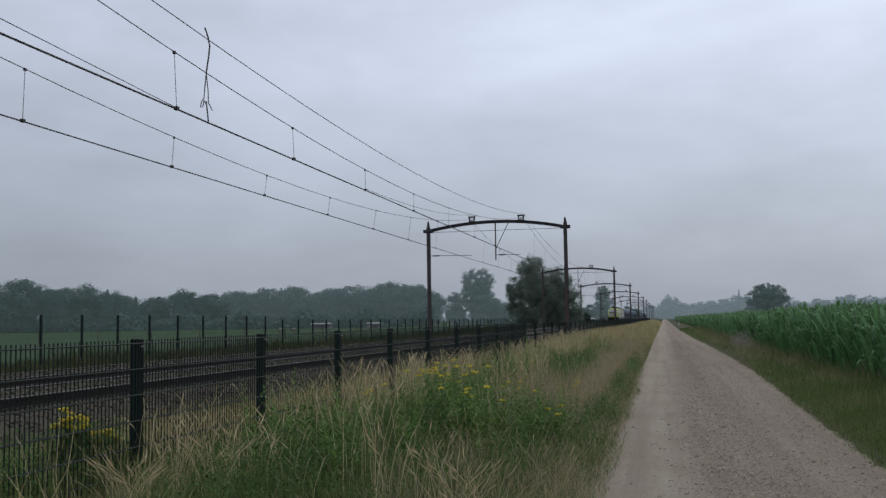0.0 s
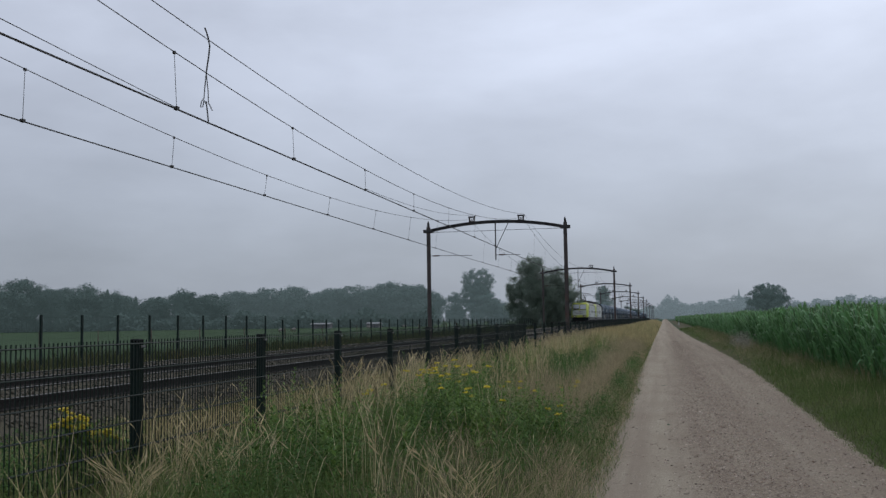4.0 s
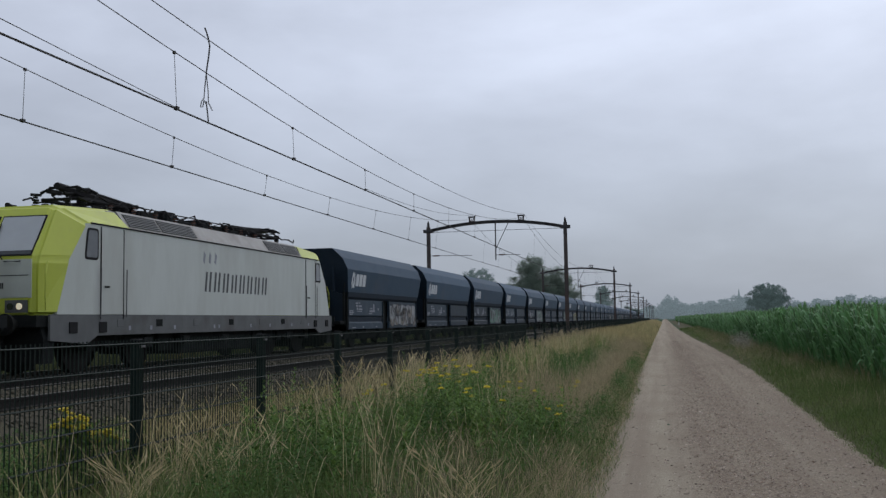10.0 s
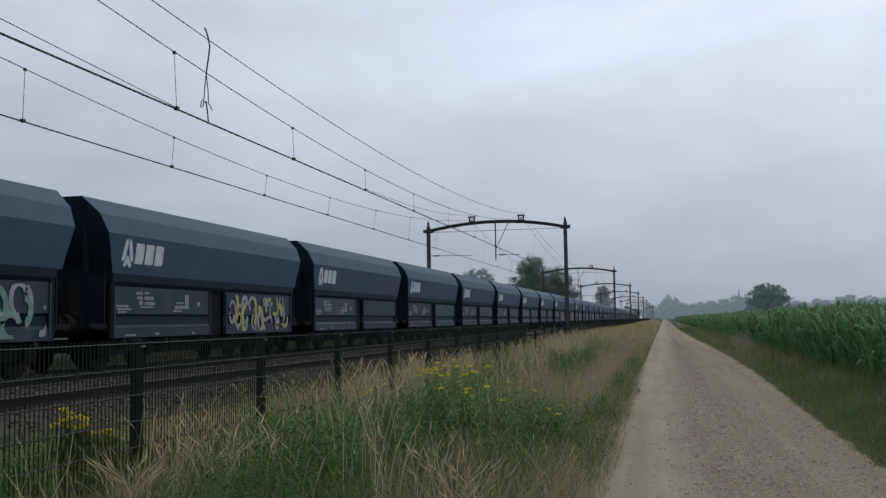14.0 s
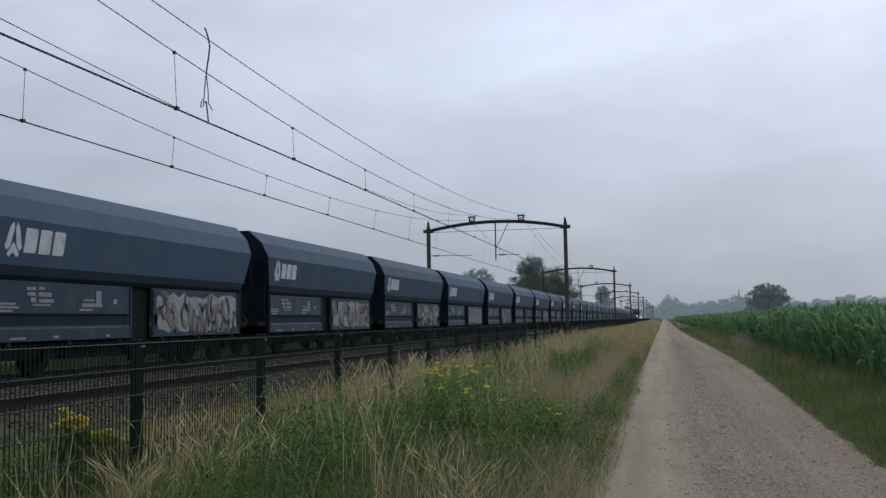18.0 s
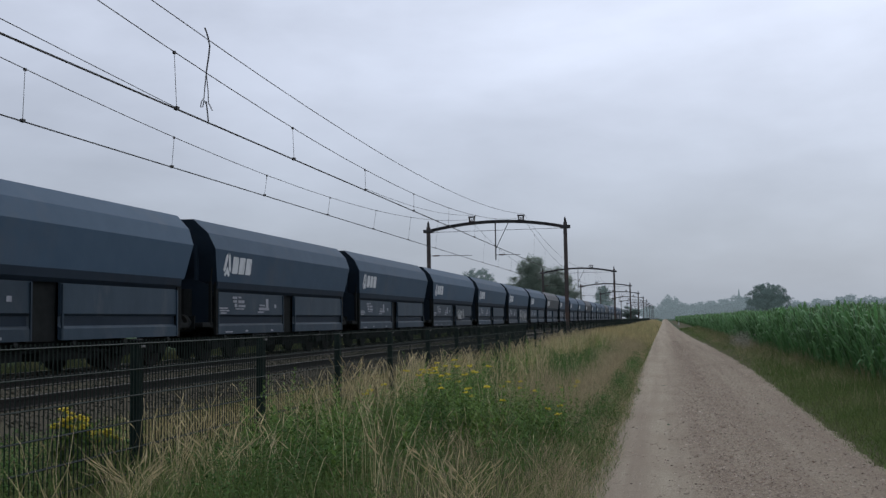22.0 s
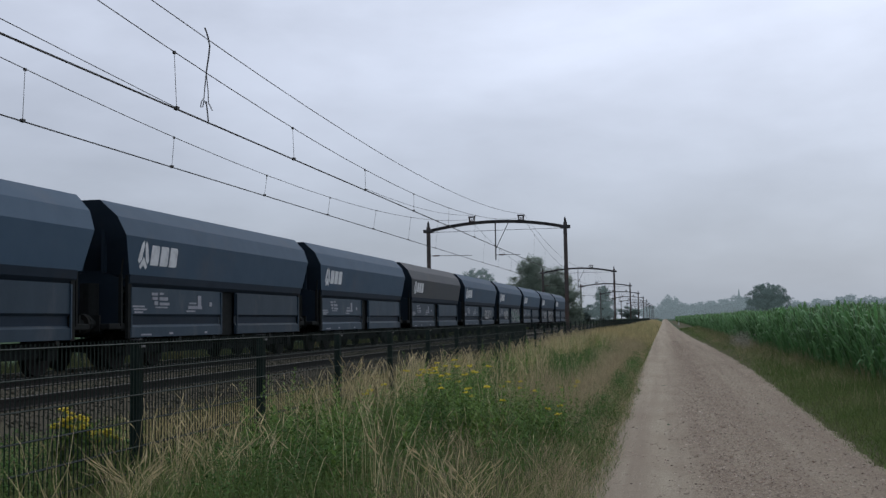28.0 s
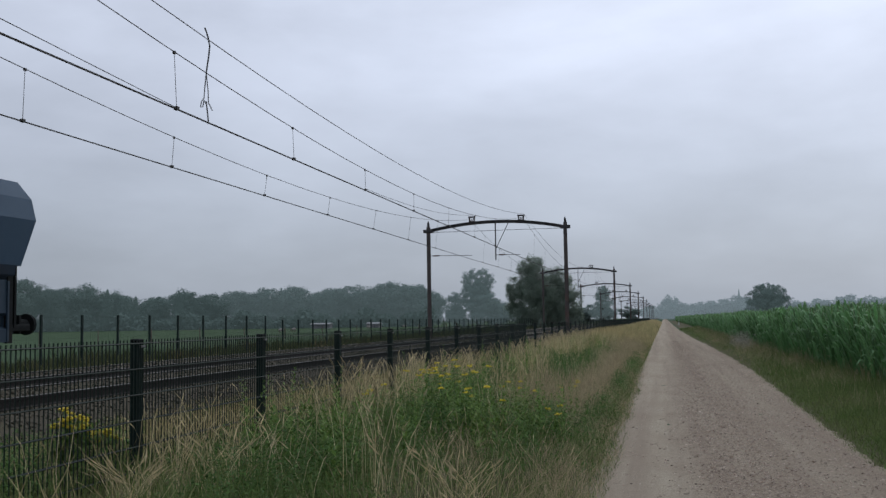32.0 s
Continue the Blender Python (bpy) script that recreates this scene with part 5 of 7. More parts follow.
scatter("bent_grass", "fine reddish bent grass beside the road", M["grass_pink"], 70000, -2.4, -0.8, 5, 80, 1.7, lambda x, y: np.clip(0.95 * zone(x, y, ROSY) + 0.35 * (patch(x, y, 2.4, 1.3) - 0.4) - 0.5 * zone(x, y, LUSH), 0.02, 0.95) * np.interp(y, (8, 14), (0.16, 1)),
        lambda name, x, y, m: seeded(name, x, y, np.interp(x, (-2.3, -1.3, -0.8), (0.5, 0.38, 0.2)) * np.interp(y, (5, 10, 20), (0.7, 0.85, 1.0)) * rng.uniform(0.4, 1.2, len(x)), rng.uniform(0.05, 0.5, len(x)), m, 0.06, 0.0012))
scatter("far_verge_grass", "pale dry grass of the distant verge", M["grass_dry"], 26000, -4.7, -0.75, 55, 330, 1.4, lambda x, y: 0.25 + 0.6 * patch(x, y, 1.0, 0.3), lush(0.7, 1.4, (0.01, 0.025), (0.1, 0.5)))
scatter("far_green_grass", "olive green grass of the distant verge", M["grass_green"], 16000, -4.7, -0.75, 40, 200, 1.5, lambda x, y: 0.9 - 0.6 * patch(x, y, 1.0, 0.3), lush(0.5, 1.1, (0.008, 0.02), (0.1, 0.5)))
scatter("road_edge_grass", "short green grass creeping over the edge of the road", M["grass_green"], 46000, -1.4, -0.4, 5, 90, 1.8, lambda x, y: np.clip(1.05 - np.abs(x - bulge(x, y) + 1.03 - 0.06 * np.sin(3.1 * y)) / 0.42, 0, 1) * np.interp(y, (14, 40), (1, 0.4)) * np.clip(2.4 * patch(x, y, 5.1, 1.2) - 0.6, 0.15, 1),
        lambda name, x, y, m: blades(name, x, y, rng.uniform(0.02, 0.2, len(x)) * np.interp(x - bulge(x, y), (-1.1, -0.75, -0.6), (1, 0.6, 0.25)), rng.uniform(0.0014, 0.0035, len(x)), rng.uniform(0.2, 1.1, len(x)), m))
scatter("edge_tufts", "loose grass tufts hanging over the sandy road edge", M["grass_green"], 12000, -1.2, -0.75, 6, 60, 1.6, lambda x, y: np.clip(2.6 * patch(x, y, 3.3, 1.6) - 1.3, 0, 1),
        lambda name, x, y, m: blades(name, x, y, rng.uniform(0.12, 0.38, len(x)), rng.uniform(0.0014, 0.003, len(x)), rng.uniform(0.3, 1.2, len(x)), m))
scatter("green_grass", "green grass of the verge beside the tracks", M["grass_green"], 26000, -6.4, -0.8, -20, 5, 1.0, lambda x, y: 0.5 + 0.5 * patch(x, y, 2.0, 1.0), lush(0.3, 0.9, (0.004, 0.009), (0.1, 0.7)))
scatter("dry_grass", "dry straw-coloured grass of the verge beside the tracks", M["grass_dry"], 14000, -6.4, -0.9, -20, 5, 1.0, lambda x, y: patch(x, y, 5.0, 1.2), lush(0.5, 1.2, (0.003, 0.006), (0.1, 0.6)))
scatter("roadside_grass", "short green grass between road and maize", M["grass_green"], 18000, 2.2, 4.6, -20, 8, 1.0, lambda x, y: 0.4 + 0.6 * patch(x, y, 3.0, 0.9),
        lambda name, x, y, m: blades(name, x, y, np.interp(x, (2.2, 2.9, 4.5), (0.05, 0.2, 0.34)) * rng.uniform(0.5, 1.4, len(x)), rng.uniform(0.004, 0.009, len(x)), rng.uniform(0.1, 0.7, len(x)), m))
scatter("road_edge_straw", "short dry grass on the sandy edge of the road", M["grass_pink"], 60000, -1.5, -0.5, 5, 90, 1.8, lambda x, y: np.clip(0.85 - np.abs(x - bulge(x, y) + 0.98) / 0.42, 0, 1),
        lambda name, x, y, m: blades(name, x, y, rng.uniform(0.03, 0.2, len(x)), rng.uniform(0.0015, 0.003, len(x)), rng.uniform(0.2, 0.9, len(x)), m))
scatter("trackside_grass", "thin dry grass between fence and ballast", M["grass_dry"], 84000, -7.0, -4.15, 5, 80, 2.1, lambda x, y: np.interp(x, (-7.0, -5.8, -5.0), (0.12, 0.5, 1)) * np.interp(y, (6.2, 8.8), (0.1, 1)) * (0.45 + 0.55 * patch(x, y, 6.0, 1.4)),
        lambda name, x, y, m: blades(name, x, y, rng.uniform(0.06, 0.5, len(x)) * np.interp(x, (-7, -5), (0.35, 1)), rng.uniform(0.0016, 0.0035, len(x)), rng.uniform(0.1, 0.7, len(x)), m))
scatter("trackside_weeds", "green grass along the foot of the fence", M["grass_green"], 46000, -7.2, -4.0, 4, 60, 1.8, lambda x, y: 0.3 + 0.7 * patch(x, y, 8.0, 1.2), 
        lambda name, x, y, m: blades(name, x, y, rng.uniform(0.06, 0.28, len(x)), rng.uniform(0.003, 0.006, len(x)), rng.uniform(0.1, 0.7, len(x)), m))
scatter("roadside_grass", "short green grass between road and maize", M["grass_green"], 120000, 1.7, 4.6, 8, 140, 1.8, lambda x, y: 0.35 + 0.65 * patch(x, y, 3.0, 0.9),
        lambda name, x, y, m: blades(name, x, y, np.interp(x - bulge(x, y), (2.2, 2.9, 4.5), (0.05, 0.16, 0.3)) * rng.uniform(0.4, 1.3, len(x)), rng.uniform(0.002, 0.0048, len(x)), rng.uniform(0.2, 1.0, len(x)), m))
scatter("roadside_dry_grass", "reddish dry grass at the foot of the maize", M["grass_pink"], 20000, 2.5, 4.7, 8, 130, 1.6, lambda x, y: np.clip(2.0 * patch(x, y, 5.0, 0.8) - 0.6, 0.05, 1) * np.interp(x - bulge(x, y), (2.5, 3.2), (0.1, 1)) * np.interp(y, (14, 32), (0.2, 1)) + 0.6 * zone(x, y, ((3.2, 42.0, 0.5, 5.0), (3.0, 62.0, 0.5, 8.0))),
        lambda name, x, y, m: seeded(name, x, y, np.interp(x, (2.5, 3.4, 4.6), (0.14, 0.36, 0.5)) * rng.uniform(0.4, 1.2, len(x)), rng.uniform(0.05, 0.5, len(x)), m, 0.06, 0.0014))
scatter("roadside_turf", "dense dark green turf along the gravel road", M["grass_green"], 60000, 1.8, 4.6, 8, 34, 1.4, lambda x, y: np.clip(0.3 + patch(x, y, 6.2, 0.7), 0, 1) * np.interp(y, (22, 34), (1, 0.3)),
        lambda name, x, y, m: blades(name, x, y, np.interp(x - bulge(x, y), (2.1, 2.6, 4.5), (0.04, 0.13, 0.24)) * rng.uniform(0.4, 1.3, len(x)), rng.uniform(0.0025, 0.006, len(x)), rng.uniform(0.3, 1.1, len(x)), m))
scatter("far_trackside_grass", "dry grass along the path beyond the tracks", M["grass_dry"], 24000, -20, -15.2, 10, 200, 1.6, lambda x, y: np.interp(x, (-20, -18.8, -16.5, -15.2), (0.3, 0.9, 1.0, 0.3)) * (0.3 + 0.7 * patch(x, y, 2.0, 0.6)),
        lambda name, x, y, m: blades(name, x, y, rng.uniform(0.05, 0.22, len(x)), rng.uniform(0.004, 0.009, len(x)), rng.uniform(0.1, 0.6, len(x)), m))
scatter("rank_growth", "rank dark green and rusty growth along the fence beyond the tracks", M["rank_weed"], 60000, -23.4, -18.6, 10, 240, 1.5, lambda x, y: np.interp(x, (-20.8, -19.4), (1, 0.06)) * np.clip(0.5 + patch(x, y, 3.0, 0.35), 0, 1),
        lambda name, x, y, m: blades(name, x, y, np.interp(x, (-21, -19), (1.0, 0.5)) * rng.uniform(0.25, 0.8, len(x)) * (0.6 + 0.8 * patch(x, y, 5.0, 0.5)), rng.uniform(0.012, 0.032, len(x)), rng.uniform(0.1, 0.6, len(x)), m))


def leafy(name, centres, radius, height, count, size, material):
    """A mat of small broad leaves round many centres."""
    n = len(centres) * count
    c = np.repeat(centres, count, 0)
    a, r = rng.uniform(0, 6.28, n), np.sqrt(rng.random(n)) * radius
    x, y = c[:, 0] + r * np.cos(a), c[:, 1] + r * np.sin(a)
    z = soil_z(x, y) + height * rng.random(n) * (1 - 0.6 * (r / radius) ** 2)
    p = np.stack([x, y, z], 1)
    u = rng.normal(size=(n, 3)) * (1, 1, 0.5)
    u /= np.linalg.norm(u, axis=1)[:, None]
    w = np.cross(u, rng.normal(size=(n, 3)) * 0.4 + (0, 0, 1))
    w /= np.linalg.norm(w, axis=1)[:, None]
    s = size * rng.uniform(0.6, 1.4, n)[:, None]
    v = np.stack([p - u * s, p + w * s * 0.4, p + u * s, p - w * s * 0.4], 1).reshape(-1, 3)
    return quads(name, v, np.arange(4 * n).reshape(-1, 4), material)


wx, wy = spread(900, -4.8, -0.95, 4.2, 60, 1.35)
keep = (rng.random(len(wx)) < greenness(wx, wy)) & ~((wy < 6.9) & (wx > -4.5) & (wx < -3.1))
ob = leafy("low_weeds", np.stack([wx, wy], 1)[keep], 0.34, 0.3, 320, 0.013, M["weed_leaf"])
tagged(ob, "leafy green weeds in the verge", "weeds", kind="stuff")
ob = leafy("fence_weeds", np.stack(spread(70, -5.7, -4.2, 6.0, 8.3, 1.0), 1), 0.24, 0.36, 190, 0.013, M["weed_leaf"])
tagged(ob, "dark green weeds grown up behind the mesh fence", "weeds", kind="stuff")
wx, wy = spread(3200, -6.3, -0.9, 4.8, 38, 1.6)
keep = rng.random(len(wx)) < zone(wx, wy, LUSH) ** 1.2
ob = leafy("nettles", np.stack([wx, wy], 1)[keep], 0.2, 0.5, 230, 0.015, M["weed_leaf"])
tagged(ob, "lush dark green nettles and weeds in clumps", "weeds", kind="stuff")


def spires(name, x, y, h, material, per=70):
    """Upright weed stems set with narrow leaves that shorten towards the tip."""
    n = len(x)
    u = rng.random((n, per)) ** 0.8
    a = rng.uniform(0, 6.28, (n, per))
    lx, ly = rng.normal(0, 0.1, n)[:, None], rng.normal(0, 0.1, n)[:, None]
    p = np.stack([x[:, None] + lx * u * h[:, None], y[:, None] + ly * u * h[:, None], ground_z(x, y)[:, None] + 0.05 + u * h[:, None]], -1).reshape(-1, 3)
    ln = (0.09 * (1.1 - u) + 0.012).reshape(-1, 1) * rng.uniform(0.6, 1.2, (n * per, 1))
    out = np.stack([np.cos(a), np.sin(a), rng.uniform(0.1, 0.9, a.shape)], -1).reshape(-1, 3)
    side = np.stack([-np.sin(a), np.cos(a), np.zeros(a.shape)], -1).reshape(-1, 3) * 0.17
    v = np.stack([p, p + out * ln * 0.5 + side * ln, p + out * ln, p + out * ln * 0.5 - side * ln], 1).reshape(-1, 3)
    ob = quads(name, v, np.arange(4 * n * per).reshape(-1, 4), material)
    return ob


wx = np.concatenate([rng.normal(-2.3, 0.35, 50), rng.normal(-1.7, 0.25, 30), rng.uniform(-4.0, -3.2, 40), rng.normal(-3.0, 0.4, 40), rng.uniform(-3.9, -2.2, 60)])
wy = np.concatenate([rng.normal(11.0, 0.8, 50), rng.normal(12.7, 0.9, 30), rng.uniform(13, 30, 40), rng.normal(8.6, 0.8, 40), rng.uniform(15, 45, 60)])
ob = spires("tall_weeds", wx, wy, rng.uniform(0.4, 0.8, len(wx)), M["tansy_leaf"])
tagged(ob, "upright feathery green weeds rising out of the grass", "weeds", kind="stuff")


def tansy(x, y, h, spreadout, heads, seed):
    """A weed with feathery leaves and flat yellow flower heads."""
    r = np.random.default_rng(seed)
    z = float(ground_z(np.array([x]), 0)[0])
    t = thing("tansy_plant", "bushy green tansy with flat yellow flower heads on the verge", "weed", (x, y, z), "tansy plants on the verge")
    bm = bmesh.new()
    tips = []
    for i in range(heads):
        a, q = r.uniform(0, 6.28), spreadout * math.sqrt(r.random())
        tip = (q * math.cos(a), q * math.sin(a), h * r.uniform(0.72, 1.05))
        tube(bm, [(tip[0] * 0.25, tip[1] * 0.25, -0.02), (tip[0] * 0.7, tip[1] * 0.7, tip[2] * 0.55), tip], 0.005, 4, 0.003)
        tips.append(tip)
    part("stem_tuft", bm, M["corn_stalk"], t)
    n = 170 * heads
    k = r.integers(0, heads, n)
    u = r.random(n)
    base = np.array(tips)[k] * np.stack([0.25 + 0.75 * u, 0.25 + 0.75 * u, 0.1 + 0.82 * u], 1) + r.normal(0, 0.05, (n, 3))
    d = r.normal(size=(n, 3)) * (1, 1, 0.45)
    d /= np.linalg.norm(d, axis=1)[:, None]
    w = np.cross(d, (0, 0, 1.0)) * 0.3
    s = r.uniform(0.016, 0.04, n)[:, None]
    v = np.stack([base, base + d * s + w * s, base + d * 2 * s, base + d * s - w * s], 1).reshape(-1, 3)
    lv = quads("leaves", v, np.arange(4 * n).reshape(-1, 4), M["tansy_leaf"])
    lv.parent = t
    for tip in tips:
        bm = bmesh.new()
        for j in range(11):
            a, q = r.uniform(0, 6.28), 0.036 * math.sqrt(r.random())
            bmesh.ops.create_icosphere(bm, subdivisions=1, radius=0.013, matrix=Matrix.Translation((tip[0] + q * math.cos(a), tip[1] + q * math.sin(a), tip[2] + r.uniform(-0.008, 0.012))) @ Matrix.Diagonal((1.2, 1.2, 0.6, 1)))
        part("flower_head", bm, M["yellow_flower"], t)
    return t


for i, (x, y, h, q, heads) in enumerate((
        (-2.6, 12.4, 0.78, 0.42, 11), (-2.95, 12.0, 0.62, 0.35, 4), (-2.2, 11.2, 0.6, 0.4, 7), (-2.05, 14.5, 0.5, 0.35, 5), (-1.4, 12.3, 0.45, 0.25, 3), (-3.1, 13.5, 0.66, 0.3, 4),
        (-4.6, 7.0, 0.64, 0.07, 9), (-4.6, 7.17, 0.57, 0.08, 10), (-4.6, 7.34, 0.48, 0.09, 11), (-4.6, 7.5, 0.4, 0.1, 11), (-4.6, 7.68, 0.34, 0.09, 10), (-1.6, 17.5, 0.4, 0.35, 4), (-3.4, 11.0, 0.5, 0.3, 3), (-2.8, 12.9, 0.6, 0.3, 5))):
    tansy(x, y, h, q, heads, 100 + i)

# white-flowering weeds at the foot of the maize
centres = np.stack([rng.normal(3.75, 0.25, 26), rng.normal(52.0, 3.2, 26)], 1)
ob = leafy("white_weeds", centres, 0.38, 0.85, 110, 0.038, M["white_bloom"])
tagged(ob, "pale white-flowering weeds at the maize edge", "weeds", kind="stuff")


# sheep grazing in the far meadow
def sheep(x, y, turn):
    t = thing("sheep", "grey-brown sheep grazing in the meadow", "sheep", group="sheep in the meadow")
    bm = bmesh.new()
    bmesh.ops.create_icosphere(bm, subdivisions=2, radius=1.0, matrix=Matrix.Translation((0, 0, 0.58)) @ Matrix.Diagonal((0.55, 0.24, 0.27, 1)))
    part("body", bm, M["fleece"], t)
    bm = tube(bmesh.new(), ((0.45, 0, 0.62), (0.62, 0, 0.42), (0.74, 0, 0.2)), 0.12, 7, 0.06)
    part("head", bm, M["wood_post"], t)
    for lx in (-0.35, 0.32):
        for ly in (-0.13, 0.13):
            part("leg", tube(bmesh.new(), ((lx, ly, 0.45), (lx, ly, 0.0)), 0.05, 6, 0.035), M["wood_post"], t)
    t.matrix_basis = pose(x, y, -0.1, 0, 0, turn)
    return t


for x, y, turn in ((-66.2, 166.0, 15), (-70.8, 184.0, 170), (-69.5, 230.0, 30), (-66.3, 252.0, 200)):
    sheep(x, y, turn)

# white marker post where the road meets the horizon
mk = thing("marker_post", "white roadside marker post at the maize edge", "post", (2.75, 205.0, 0.02))
part("shaft", soft_box(-0.07, 0.07, -0.05, 0.05, -0.1, 1.0, 0.01), M["white_sign"], mk)
part("band", soft_box(-0.074, 0.074, -0.054, 0.054, 0.6, 0.75, 0.004), M["rubber"], mk)
part("cap", soft_box(-0.08, 0.08, -0.06, 0.06, 1.0, 1.05, 0.01), M["white_sign"], mk)


# ---- train ----
TRAIN = {}   # thing: its place along the train


def wheelset_mesh(r):
    bm = bmesh.new()
    disc(bm, -0.07, 0.045, 0, 0, r, 20)
    disc(bm, 0.045, 0.075, 0, 0, r + 0.03, 20)
    disc(bm, -0.1, -0.07, 0, 0, 0.12, 10)
    me = bpy.data.meshes.new("wheel")
    bm.to_mesh(me), bm.free()
    me.materials.append(M["wheel_steel"])
    return me


def buffer_mesh(way):
    bm = rod(bmesh.new(), 0, 0.42 * way, 0, 0, 0.11)
    rod(bm, 0.42 * way, 0.5 * way, 0, 0, 0.22)
    box(bm, -0.19, 0.19, -0.03, 0.03, -0.19, 0.19)
    bmesh.ops.recalc_face_normals(bm, faces=bm.faces[:])
    me = bpy.data.meshes.new("buffer")
    bm.to_mesh(me), bm.free()
    me.materials.append(M["underframe"])
    return me


BUF_FRONT, BUF_BACK = buffer_mesh(-1), buffer_mesh(1)
WHEEL_L, WHEEL_W = wheelset_mesh(0.62), wheelset_mesh(0.46)


def bogie(parent, y, base, r, wheel_me, half=1.05, label=""):
    """A two-axle bogie with side frames, springs and axle boxes, its wheels on the rails."""
    low = r - BODY
    bm = bmesh.new()
    for s in (-1, 1):
        x = s * half
        prism(bm, ((y - base / 2 - 0.3, r), (y - base / 2 + 0.25, r + 0.05), (y - 0.5, r - 0.12), (y + 0.5, r - 0.12), (y + base / 2 - 0.25, r + 0.05), (y + base / 2 + 0.3, r),
                   (y + base / 2 + 0.3, r + 0.2), (y + 0.5, r + 0.22), (y - 0.5, r + 0.22), (y - base / 2 - 0.3, r + 0.2)), "x", x - 0.06, x + 0.06)
        for e in (-1, 1):
            box(bm, x - 0.12, x + 0.14, y + e * base / 2 - 0.16, y + e * base / 2 + 0.16, r - 0.16, r + 0.14)
            for q in (-0.28, 0.28):
                tube(bm, ((x + 0.02, y + e * base / 2 + q, r - 0.1), (x + 0.02, y + e * base / 2 + q, r + 0.16)), 0.07, 8)
        for q in (-0.22, 0.0, 0.22):
            tube(bm, ((x, y + q, r - 0.1), (x, y + q, r + 0.2)), 0.08, 8)
    box(bm, -half, half, y - 0.3, y + 0.3, r - 0.05, r + 0.2)
    for e in (-1, 1):
        tube(bm, ((-0.8, y + e * base / 2, r), (0.8, y + e * base / 2, r)), 0.08, 8)
    b = part("bogie", bm, M["underframe"], parent, label)
    for e in (-1, 1):
        for s in (-1, 1):
            w = piece("wheel", wheel_me, None, b, at=(s * 0.753, y + e * base / 2, low))
            if s > 0:
                w.rotation_euler = (0, 0, math.pi)
    return b


def word(parent, name, material, label, x, way, y0, z0, w, h, letters, skew=0.0, seed=1):
    """A name drawn as a row of plain slanted bars on a side at x; way: which side it faces."""
    bm = bmesh.new()
    r = random.Random(seed)
    step = w / letters
    stroke = step * 0.2
    for i in range(letters):
        for q in (0.0, 0.44):
            a, top = y0 + step * (i + q), h * r.uniform(0.93, 1.0)
            prism(bm, ((a, z0), (a + stroke, z0), (a + stroke + skew * top, z0 + top), (a + skew * top, z0 + top)), "x", x, x + 0.004 * way)
    return part(name, bm, material, parent, label)


def rounded(a, b, c, d, r, lean):
    """An upright window with round corners whose cab edge leans."""
    pts = []
    for cy, cz, start in ((b - r, d - r, 0), (a + r, d - r, 90), (a + r, c + r, 180), (b - r, c + r, 270)):
        for k in range(4):
            g = radians(start + 30 * k)
            y, z = cy + r * math.cos(g), cz + r * math.sin(g)
            u = (z - c) / (d - c)
            pts.append((y + lean * u * ((b - y) if lean > 0 else (y - a)) / (b - a), z))
    return pts


